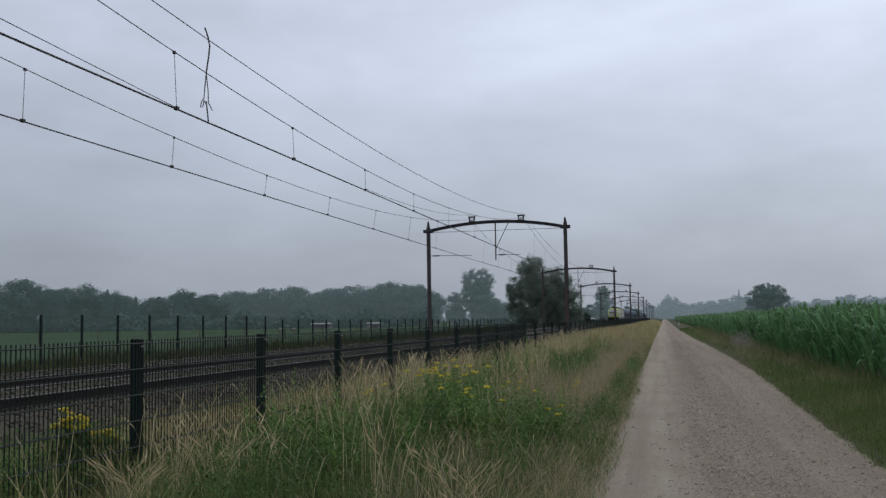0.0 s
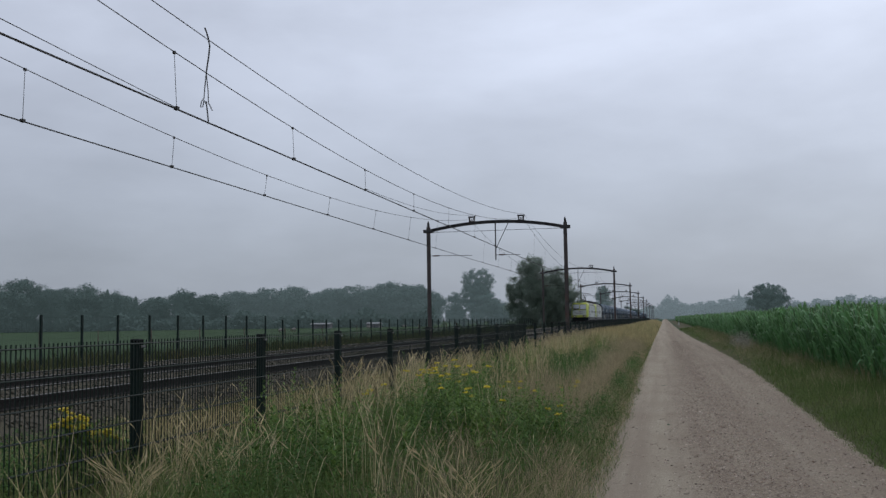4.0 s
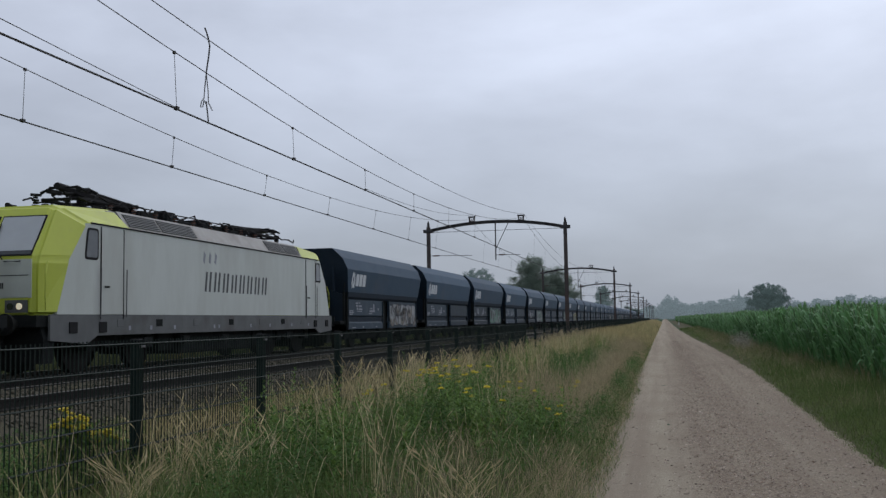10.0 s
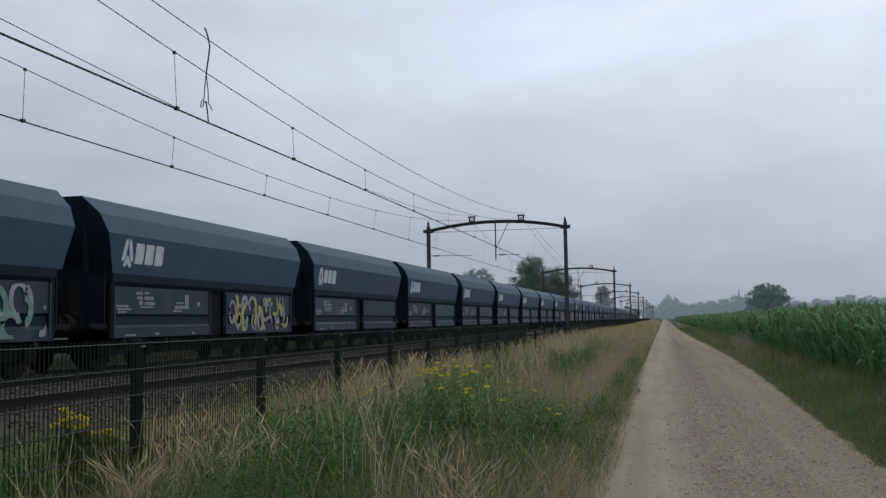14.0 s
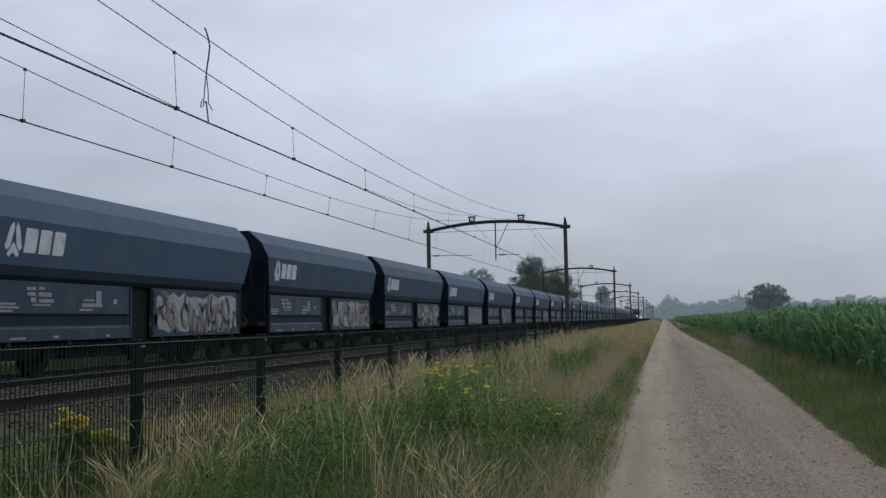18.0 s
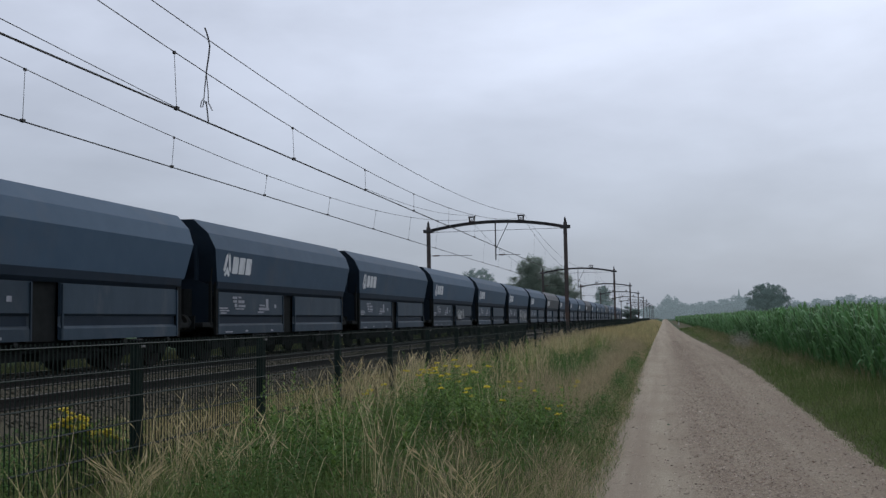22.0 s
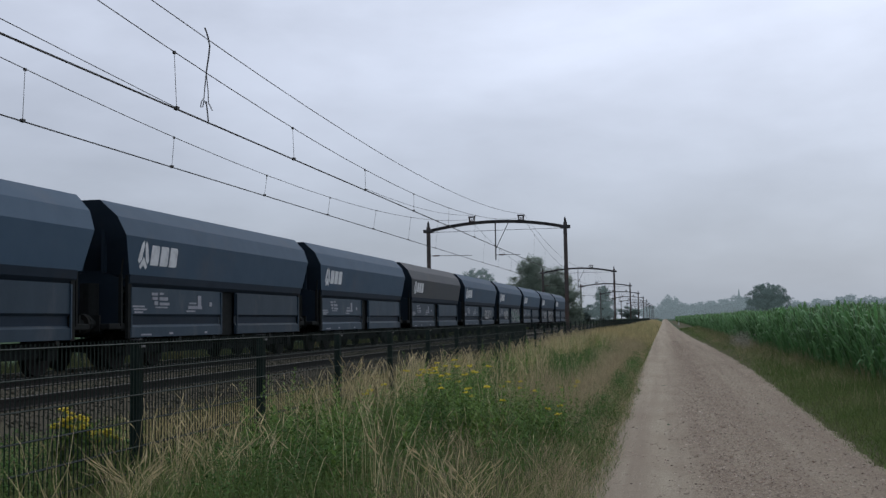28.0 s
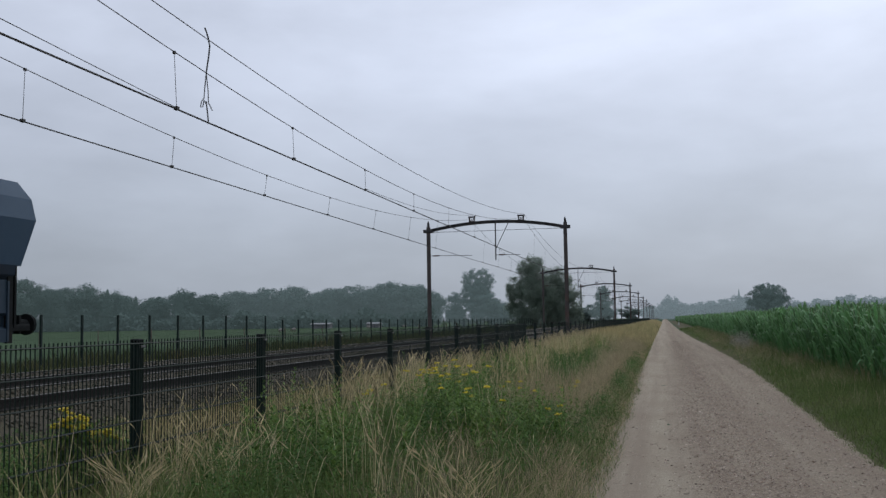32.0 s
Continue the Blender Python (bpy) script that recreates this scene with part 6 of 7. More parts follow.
def locomotive(raised):
    """An electric engine with a cab at each end; its front face at y = 0, rail tops at z = 0."""
    t = thing("locomotive", "white and lime-yellow electric locomotive with grey skirt, hauling coal wagons", "locomotive", group="two locomotives at the head of the train")
    LEN, HALF = 19.3, 1.46
    for s in (-1, 1):
        a, b = sorted((s * (HALF - 0.05), s * HALF))
        part("side_wall", prism(bmesh.new(), ((1.08, 1.26), (1.5, 2.42), (2.15, 3.25), (LEN - 2.15, 3.25), (LEN - 1.5, 2.42), (LEN - 1.08, 1.26)), "x", a, b), M["loco_white"], t, "smooth white painted body side")
        part("skirt", prism(bmesh.new(), ((0.85, 0.72), (2.2, 0.62), (2.6, 0.8), (LEN - 2.6, 0.8), (LEN - 2.2, 0.62), (LEN - 0.85, 0.72), (LEN - 0.85, 1.255), (0.85, 1.255)), "x", a, b + 0.004 * (s > 0)), M["loco_grey"], t, "dirty grey lower skirt")
        part("gutter", soft_box(*sorted((s * (HALF - 0.02), s * (HALF + 0.025))), 2.3, LEN - 2.3, 3.25, 3.285, 0.008), M["rubber"], t)
        for y in (2.72, LEN - 3.57):
            lo = y
            d = part("door", soft_box(*sorted((s * HALF, s * (HALF + 0.012))), lo + 0.0, lo + 0.92, 1.27, 3.2, 0.003), M["loco_white"], t, "white cab door")
            bm = bmesh.new()
            for q in (lo - 0.03, lo + 0.92):
                box(bm, *sorted((s * HALF, s * (HALF + 0.016))), q, q + 0.03, 1.16, 3.22)
            part("seal", bm, M["rubber"], d)
            part("handle", soft_box(*sorted((s * (HALF + 0.012), s * (HALF + 0.05))), lo + 0.12, lo + 0.3, 1.86, 1.9, 0.008), M["rubber"], d)
            bm = bmesh.new()
            for q in (lo - 0.08, lo + 1.0):
                tube(bm, ((s * (HALF + 0.05), q, 1.2), (s * (HALF + 0.06), q, 2.3)), 0.014, 5)
            part("handrail", bm, M["dropper"], t)
        for y in (2.06, LEN - 2.6):
            lean = 0.1 if y < 5 else -0.1
            w = part("cab_window", prism(bmesh.new(), rounded(y, y + 0.54, 2.46, 3.16, 0.09, lean), "x", *sorted((s * (HALF - 0.01), s * (HALF + 0.012)))), M["rubber"], t, "small cab side window with dark frame")
            part("pane", prism(bmesh.new(), rounded(y + 0.05, y + 0.49, 2.51, 3.11, 0.06, lean), "x", *sorted((s * (HALF + 0.012), s * (HALF + 0.016)))), M["cab_glass"], w)
        for i, y in enumerate((3.4, 5.2, 7.2, 9.4, 11.6, 13.4, 15.2)):
            part("access_flap", soft_box(*sorted((s * HALF, s * (HALF + 0.014))), y, y + 0.3, 0.98, 1.15, 0.005), M["underframe" if i % 2 else "loco_grey"], t)
        for y in (1.5, 2.65, LEN - 2.8, LEN - 1.6):
            part("step", soft_box(*sorted((s * HALF, s * (HALF + 0.03))), y, y + 0.3, 0.86, 1.1, 0.01), M["rubber"], t)
        word(t, "lettering", M["dark_sign"], "dark grey lettering on the body side", s * HALF, s, 7.85, 1.9, 4.5, 0.56, 8, 0.16 * s, 5)
        bm = bmesh.new()
        for i in range(3):
            yy = 7.75 + 0.35 * i
            prism(bm, ((yy, 2.72), (yy + 0.1, 2.66), (yy + 0.16, 2.92), (yy + 0.06, 3.0)), "x", s * HALF, s * (HALF + 0.004))
        part("emblem", bm, M["dull_sign"], t, "faint pale stripes above the lettering")
        # roof shoulder with its grilles
        bm = prism(bmesh.new(), [(s * q, z) for q, z in ((HALF - 0.02, 3.28), (1.14, 3.7), (1.08, 3.68), (1.38, 3.28))], "y", 3.85, LEN - 3.85)
        sh = part("roof_shoulder", bm, M["loco_roof"], t, "weathered grey sloping roof edge")
        for k, (y, w) in enumerate(((4.0, 1.5), (5.6, 1.9), (12.5, 1.4), (14.0, 1.3))):
            bm = bmesh.new()
            for j in range(7):
                u0 = 0.12 + 0.11 * j
                p0 = (HALF - 0.02 - 0.3 * u0, 3.28 + 0.42 * u0)
                prism(bm, [(s * (p0[0] + dx), p0[1] + dz) for dx, dz in ((0.012, 0.008), (-0.012, 0.03), (-0.005, 0.045), (0.022, 0.02))], "y", y, y + w)
            part("grille", bm, M["loco_grey"], sh, "dark slatted air grille")
    part("roof", prism(bmesh.new(), ((-1.1, 3.6), (1.1, 3.6), (1.1, 3.68), (0.85, 3.74), (-0.85, 3.74), (-1.1, 3.68)), "y", 3.5, LEN - 3.5), M["loco_roof"], t)
    part("floor_pan", box(bmesh.new(), -1.38, 1.38, 0.5, LEN - 0.5, 1.0, 1.24), M["underframe"], t)
    part("transformer", soft_box(-1.2, 1.2, 6.9, 11.6, 0.25, 1.0, 0.05), M["underframe"], t)
    for y in (5.9, 11.8, 12.7):
        part("equipment_case", soft_box(-1.15, 1.15, y, y + 0.75, 0.35, 1.0, 0.03), M["underframe"], t)
    for end in (0, 1):
        def fy(y):
            return y if not end else LEN - y
        cols = ((1.16, 0.72, 1.22), (1.18, 0.72, 2.4), (1.11, 1.45, 3.6))
        rear = ((HALF, 1.08, 1.22), (HALF, 1.5, 2.42), (HALF, 2.15, 3.25), (HALF - 0.01, 3.95, 3.28), (1.13, 3.65, 3.72))
        bm = bmesh.new()
        vv = {}
        for s in (-1, 1):
            for k, p in enumerate(cols):
                vv[s, "c", k] = bm.verts.new((s * p[0], fy(p[1]), p[2]))
            for k, p in enumerate(rear):
                vv[s, "r", k] = bm.verts.new((s * p[0], fy(p[1]), p[2]))
        for s in (-1, 1):
            bm.faces.new((vv[s, "c", 0], vv[s, "c", 1], vv[s, "r", 1], vv[s, "r", 0]))
            bm.faces.new((vv[s, "c", 1], vv[s, "c", 2], vv[s, "r", 2], vv[s, "r", 1]))
            bm.faces.new((vv[s, "c", 2], vv[s, "r", 4], vv[s, "r", 3], vv[s, "r", 2]))
        for a, b in ((("c", 0), ("c", 1)), (("c", 1), ("c", 2)), (("c", 2), ("r", 4))):
            bm.faces.new((vv[(-1, *a)], vv[(1, *a)], vv[(1, *b)], vv[(-1, *b)]))
        bm.faces.new((vv[-1, "r", 0], vv[1, "r", 0], vv[1, "c", 0], vv[-1, "c", 0]))
        bmesh.ops.recalc_face_normals(bm, faces=bm.faces[:])
        bmesh.ops.bevel(bm, geom=[e for e in bm.edges if not e.is_boundary], offset=0.09, segments=3, affect="EDGES")
        cab = part("cab", bm, M["loco_yellow"], t, "lime-yellow cab end with raked nose")
        d = -1 if not end else 1

        def flat(name, x0, x1, z0, z1, material, out=0.012, label="", parent=None):
            """A plate on the cab's front, which is upright up to z = 2.4 and raked above."""
            def at(x, z, o):
                yy = 0.72 if z <= 2.4 else 0.72 + (z - 2.4) / 1.2 * 0.73
                return (x, fy(yy - o), z + (0.4 * o if z > 2.4 else 0))
            b = bmesh.new()
            v = [b.verts.new(at(x, z, o)) for o in (-0.01, out) for x, z in ((x0, z0), (x1, z0), (x1, z1), (x0, z1))]
            for f in ((0, 1, 2, 3), (7, 6, 5, 4), (0, 4, 5, 1), (3, 2, 6, 7), (0, 3, 7, 4), (1, 5, 6, 2)):
                b.faces.new([v[i] for i in f])
            bmesh.ops.recalc_face_normals(b, faces=b.faces[:])
            return part(name, b, material, parent or cab, label)
        flat("nose_panel", -1.11, 1.11, 1.6, 2.4, M["loco_white"], 0.012, "white nose panel")
        flat("nose_panel", -1.04, -0.42, 1.27, 1.61, M["loco_yellow"], 0.012)
        flat("nose_panel", 0.42, 1.04, 1.27, 1.61, M["loco_yellow"], 0.012)
        for s in (-1, 1):
            x0, x1 = sorted((s * 0.03, s * 1.07))
            ws = flat("windscreen", x0, x1, 2.47, 3.36, M["rubber"], 0.014, "windscreen half with black seal")
            flat("pane", x0 + 0.025, x1 - 0.025, 2.5, 3.33, M["glass_dark"], 0.018, "", t).name = "windscreen_pane"
            # pale plate over the pane imitates sky mirrored in the glass
            flat("sun_blind", x0 + 0.025, x1 - 0.025, 2.7 if s < 0 else 2.58, 3.33, M["reflected_sky"], 0.021, "pale sky reflection painted over the windscreen", t)
            b = bmesh.new()
            tube(b, ((s * 0.45, fy(0.68), 2.4), (s * 0.16, fy(0.82), 2.66), (s * 0.07, fy(1.15), 3.2)), 0.014, 5)
            part("wiper", b, M["rubber"], cab)
            x0, x1 = sorted((s * 0.52, s * 1.04))
            lamp = flat("headlight", x0, x1, 1.3, 1.56, M["loco_grey"], 0.03, "headlight unit in a grey surround")
            lens = rod(bmesh.new(), 0, 0.02 * d, 0, 0, 0.066, 14)
            bmesh.ops.recalc_face_normals(lens, faces=lens.faces[:])
            part("lens", lens, M["lamp_white"], t, "lit headlight lens", (s * 0.86, fy(0.685), 1.43)).name = "headlight_lens"
            lens = rod(bmesh.new(), 0, 0.02 * d, 0, 0, 0.07, 12)
            bmesh.ops.recalc_face_normals(lens, faces=lens.faces[:])
            part("marker_lens", lens, M["glass_dark"], t, "", (s * 0.65, fy(0.685), 1.43))
            piece("buffer", BUF_BACK if end else BUF_FRONT, None, t, at=(s * 0.875, fy(0.68), 1.06))
            part("handrail", tube(bmesh.new(), ((s * 0.85, fy(0.72), 2.36), (s * 0.85, fy(0.66), 2.35), (s * 0.5, fy(0.66), 2.35), (s * 0.5, fy(0.72), 2.36)), 0.014, 5), M["rubber"], cab)
        lens = rod(bmesh.new(), 0, 0.02 * d, 0, 0, 0.075, 14)
        bmesh.ops.recalc_face_normals(lens, faces=lens.faces[:])
        part("top_light", lens, M["lamp_white"], t, "lit round headlight in the nose", (0, fy(0.685), 2.27))
        flat("light_surround", -0.15, 0.15, 2.12, 2.38, M["loco_grey"], 0.026)
        flat("number_plate", -0.36, -0.18, 2.24, 2.38, M["dull_sign"], 0.02)
        flat("number_plate", 0.18, 0.36, 2.24, 2.38, M["dull_sign"], 0.02)
        b = bmesh.new()
        for i in range(8):
            q = -0.5 + 0.125 * i
            box(b, q, q + 0.035, *sorted((fy(0.708), fy(0.7))), 1.8, 1.92)
            box(b, q + 0.055, q + 0.09, *sorted((fy(0.708), fy(0.7))), 1.8, 1.92)
        part("lettering", b, M["dark_sign"], cab, "dark grey lettering on the nose")
        flat("panel_joint", -1.04, 1.04, 2.06, 2.075, M["rubber"], 0.016)
        bm = prism(bmesh.new(), ((-1.35, 0.25), (1.35, 0.25), (1.4, 0.75), (1.25, 1.21), (-1.25, 1.21), (-1.4, 0.75)), "y", fy(0.72), fy(1.1))
        beam = part("buffer_beam", bm, M["underframe"], t)
        part("coupler", soft_box(-0.12, 0.12, *sorted((fy(0.3), fy(0.8))), 0.9, 1.1, 0.03), M["underframe"], beam)
        b = bmesh.new()
        for q in (-0.5, -0.3, 0.32, 0.52):
            tube(b, ((q, fy(0.7), 0.95), (q + 0.02, fy(0.58), 0.7), (q, fy(0.7), 0.45)), 0.025, 6)
        part("air_hose", b, M["rubber"], beam)
        part("rail_guard", soft_box(-1.15, 1.15, *sorted((fy(0.76), fy(0.82))), 0.12, 0.5, 0.02), M["underframe"], beam)
        b = rod(bmesh.new(), fy(1.95), fy(2.2), -0.35, 3.69, 0.035, 8)
        rod(b, fy(1.9), fy(1.96), -0.35, 3.69, 0.06, 10)
        part("horn", b, M["rubber"], t)
        for s in (-1, 1):
            part("grab_rail", tube(bmesh.new(), ((s * 1.32, fy(0.9), 1.35), (s * 1.36, fy(0.82), 1.6), (s * 1.36, fy(0.82), 2.1), (s * 1.32, fy(0.95), 2.35)), 0.018, 5), M["loco_yellow"], t)
    for y in (4.1, LEN - 4.1):
        bogie(t, y, 2.6, 0.62, WHEEL_L)
    # roof gear: insulators, bus bar, resistor boxes
    for k in range(9):
        y = 4.6 + 1.1 * k
        bm = bmesh.new()
        for j in range(4):
            tube(bm, ((0.55, y, 3.76 + 0.07 * j), (0.55, y, 3.8 + 0.07 * j)), 0.07 - 0.02 * (j % 2), 8)
        part("insulator", bm, M["porcelain"], t)
    part("bus_bar", tube(bmesh.new(), [(0.55, 4.4 + 0.9 * k, 4.03 + 0.012 * (k % 2)) for k in range(11)], 0.018, 6), M["rubber"], t)
    for y, w, h in ((6.6, 0.9, 0.3), (8.0, 0.5, 0.42), (8.7, 1.2, 0.24), (10.2, 0.5, 0.4), (11.0, 0.9, 0.3), (12.2, 0.6, 0.26)):
        part("roof_box", soft_box(-0.6, 0.25, y, y + w, 3.74, 3.74 + h, 0.02), M["underframe"], t)

    def pantograph(y, s, up):
        """Hinged at y, its knee towards s, folded or raised."""
        b = bmesh.new()
        for x in (-0.5, 0.5):
            tube(b, ((x, y - 1.0, 3.98), (x, y + 1.0, 3.98)), 0.05, 6)
            for q in (-0.9, 0.9):
                for j in range(4):
                    tube(b, ((x, y + q, 3.74 + 0.06 * j), (x, y + q, 3.775 + 0.06 * j)), 0.085, 8)
        for q in (-1.0, 0.0, 1.0):
            tube(b, ((-0.5, y + q, 3.98), (0.5, y + q, 3.98)), 0.04, 6)
        base = part("pantograph", b, M["rubber"], t, "raised pantograph" if up else "folded pantograph")
        z = 5.5 if up else 4.27
        knee = (y + s * 1.75, 4.75) if up else (y + s * 2.1, 4.12)
        head = y + s * (-0.25 if up else -0.7)
        b = bmesh.new()
        tube(b, ((0, y - s * 0.3, 4.02), (0, *knee)), 0.075, 6, 0.06)
        tube(b, ((0.12, y + s * 0.1, 3.98), (0.1, knee[0] + s * 0.15, knee[1] - 0.1)), 0.03, 5)
        tube(b, ((-0.2, knee[0], knee[1]), (0.2, knee[0], knee[1])), 0.06, 6)
        for x in (-0.4, 0.4):
            tube(b, ((x * 0.4, *knee), (x, head, z - 0.06)), 0.036, 5)
        tube(b, ((0, *knee), (0.0, head, z - 0.08)), 0.03, 5)
        if not up:
            tube(b, ((0, y + s * 1.7, 4.06), (0, y + s * 0.4, 4.14), (0, head - s * 0.5, z)), 0.17, 7, 0.09)
        part("arm", b, M["rubber"], base)
        b = bmesh.new()
        drop, wide = (0.26, 1.0) if up else (0.12, 0.62)
        for q in (-0.22, 0.22):
            tube(b, ((-0.98 * wide, head + q, z - drop), (-0.84 * wide, head + q, z - 0.08), (-0.6 * wide, head + q, z), (0.6 * wide, head + q, z), (0.84 * wide, head + q, z - 0.08), (0.98 * wide, head + q, z - drop)), 0.036, 6)
        for x in (-0.4, 0.4):
            box(b, x - 0.05, x + 0.05, head - 0.26, head + 0.26, z - 0.12, z - 0.02)
        part("collector_head", b, M["rubber"], base)
    for k, (y0, y1) in enumerate(((2.9, 6.3), (6.3, 9.4), (9.4, 12.2), (12.2, 16.4))):
        for x in (-0.75, 0.15, 0.8):
            rr = random.Random(int(10 * y0 + 100 * x) + k)
            course = [(x + rr.uniform(-0.12, 0.12), y0 + (y1 - y0) * q / 9, 3.84 + rr.uniform(0.0, 0.22)) for q in range(10)]
            part("roof_cable", tube(bmesh.new(), course, 0.026, 5), M["rubber"], t)
    for y in (3.2, 5.7, 7.6, 9.9, 11.6, LEN - 6.2, LEN - 3.4):
        for x in (-0.55, 0.3):
            b = bmesh.new()
            for j in range(5):
                tube(b, ((x, y, 3.74 + 0.065 * j), (x, y, 3.78 + 0.065 * j)), 0.085 if j % 2 else 0.06, 8)
            tube(b, ((x, y - 0.16, 4.07), (x, y + 0.2, 4.1)), 0.035, 6)
            part("post_insulator", b, M["rubber"], t)
    for s in (-1, 1):
        b = bmesh.new()
        for y in (3.9, 4.9, 6.1, 8.4, 8.7, 10.9, 12.4, 14.3, 15.9):
            box(b, *sorted((s * (HALF + 0.004), s * (HALF + 0.009))), y, y + 0.1, 0.9, 1.0)
        tagged(part("skirt_marks", b, M["dull_sign"], t), "small pale stickers along the skirt", kind="stuff")
        for y in (4.6, 6.6, 9.0, 11.4, 13.9):
            part("skirt_step", box(bmesh.new(), *sorted((s * (HALF - 0.03), s * (HALF + 0.02))), y, y + 0.36, 0.5, 0.72), M["underframe"], t)
    pantograph(4.4, 1, False)
    pantograph(LEN - 4.8, -1, raised)
    for y in (6.2, LEN - 8.2):
        b = bmesh.new()
        for k in range(5):
            tube(b, ((-0.3, y + 0.3 * k, 3.8), (-0.3, y + 0.3 * k, 4.1)), 0.06, 8)
            tube(b, ((0.2, y + 0.3 * k, 3.75), (0.2, y + 0.3 * k, 4.02)), 0.05, 8)
        tube(b, ((-0.3, y - 0.2, 4.1), (-0.3, y + 1.4, 4.1)), 0.04, 6)
        part("switch_gear", b, M["rubber"], t)
    return t


HOP = ((1.40, 2.2, -0.08), (1.5, 3.12, -0.4), (1.32, 3.56, -0.5), (0.92, 3.95, -0.6))   # half width, height, overhang of the hopper
BOXLEN, REAR, WAGON = 11.1, 11.75, 13.47


RUNG = bpy.data.meshes.new("rung")
rung_bm = tube(bmesh.new(), ((0, -0.1, 0), (0, 0.1, 0)), 0.017, 5)
rung_bm.to_mesh(RUNG), rung_bm.free()
RUNG.materials.append(M["underframe"])


def wagon(paint, label):
    """A bogie coal hopper; y = 0 at the near edge of its discharge doors, rail tops at z = 0."""
    t = thing("hopper_wagon", label, "wagon", group="coal wagons of the train")
    bm = bmesh.new()
    rings = []
    for end in (0, 1):
        ring = [bm.verts.new((s * w, o if not end else REAR - 0.42 - o, z)) for s, seq in ((1, HOP), (-1, HOP[::-1])) for w, z, o in seq]
        rings.append(ring)
    k = len(rings[0])
    sides = []
    for i in range(k):
        sides.append(bm.faces.new((rings[0][i], rings[0][(i + 1) % k], rings[1][(i + 1) % k], rings[1][i])))
    bmesh.ops.recalc_face_normals(bm, faces=bm.faces[:])
    part("hopper_side", bm, paint, t, "folded sheet-steel hopper body")
    for end in (0, 1):
        bm = bmesh.new()
        ring = [bm.verts.new((s * (w - 0.004), (oo if not end else REAR - 0.42 - oo), z)) for s, seq in ((1, HOP), (-1, HOP[::-1])) for w, z, oo in seq]
        bm.faces.new(ring)
        way = -1 if not end else 1
        e0 = -0.3 if not end else REAR - 0.1
        for x in (-0.9, -0.3, 0.3, 0.9):
            box(bm, x - 0.04, x + 0.04, *sorted((e0, e0 + 0.12 * way)), 2.25, 3.6)
        bmesh.ops.recalc_face_normals(bm, faces=bm.faces[:])
        part("end_wall", bm, M["navy_in_shade"], t, "dark ribbed end wall")
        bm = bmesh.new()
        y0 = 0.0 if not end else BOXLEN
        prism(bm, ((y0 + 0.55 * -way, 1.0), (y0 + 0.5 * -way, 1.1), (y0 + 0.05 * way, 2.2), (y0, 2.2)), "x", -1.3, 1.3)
        part("slope_sheet", bm, M["navy_in_shade"], t)
        for s in (-1, 1):
            bm = bmesh.new()
            box(bm, *sorted((s * 1.3, s * 1.38)), *sorted((y0 - 0.05 * way, y0 + 0.1 * way)), 0.7, 2.2)
            box(bm, *sorted((s * 1.24, s * 1.32)), *sorted((y0 + 0.24 * way, y0 + 0.3 * way)), 1.0, 2.2)
            tube(bm, ((s * 1.28, y0 + 0.27 * way, 2.15), (s * 1.3, y0 + 0.2 * way, 2.6)), 0.022, 5)
            ladder = part("ladder", bm, M["underframe"], t)
            for q in range(5):
                piece("rung", RUNG, None, ladder, at=(s * 1.28, y0 + 0.16 * way, 0.9 + 0.3 * q))
        bm = soft_box(-1.3, 1.3, *sorted((y0 + 0.3 * -way, y0 + 0.78 * way)), 0.92, 1.06, 0.02)
        part("end_platform", bm, M["underframe"], t)
        part("end_bulkhead", prism(bmesh.new(), ((-1.25, 1.05), (1.25, 1.05), (1.25, 2.1), (0.7, 2.3), (-0.7, 2.3), (-1.25, 2.1)), "y", y0 + 0.12 * way, y0 + 0.18 * way), M["navy_in_shade"], t)
        bm = bmesh.new()
        tube(bm, ((0.55, y0 + 0.4 * way, 1.0), (0.55, y0 + 0.4 * way, 2.0)), 0.22, 10)
        part("air_tank", bm, M["underframe"], t)
        part("brake_case", box(bmesh.new(), -0.9, -0.3, *sorted((y0 + 0.3 * way, y0 + 0.6 * way)), 1.1, 1.7), M["underframe"], t)
        for s in (-1, 1):
            piece("buffer", BUF_BACK if end else BUF_FRONT, None, t, at=(s * 0.875, y0 + 0.78 * way, 1.06))
        part("coupler", soft_box(-0.1, 0.1, *sorted((y0 + 0.7 * way, y0 + 1.3 * way)), 0.95, 1.13, 0.03), M["underframe"], t)
    part("underframe", box(bmesh.new(), -0.9, 0.9, 0.2, BOXLEN - 0.2, 0.74, 0.95), M["underframe"], t)
    bm = bmesh.new()
    box(bm, -0.95, 0.95, 3.0, 5.3, 0.3, 0.76), box(bm, -0.95, 0.95, 5.9, 8.1, 0.28, 0.76), box(bm, 0.98, 1.1, 2.7, 8.4, 0.56, 0.74)
    for x in (-0.95, 0.95):
        tube(bm, ((x, 2.4, 0.42), (x, 5.5, 0.5), (x, 8.7, 0.42)), 0.04, 6)
    tagged(part("brake_rigging", bm, M["underframe"], t), "dark brake rods and air tanks under the hopper", kind="stuff")
    part("chute", prism(bmesh.new(), ((-1.2, 2.2), (1.2, 2.2), (1.2, 1.95), (0.5, 0.8), (-0.5, 0.8), (-1.2, 1.95)), "y", 0.1, BOXLEN - 0.1), M["navy_in_shade"], t)
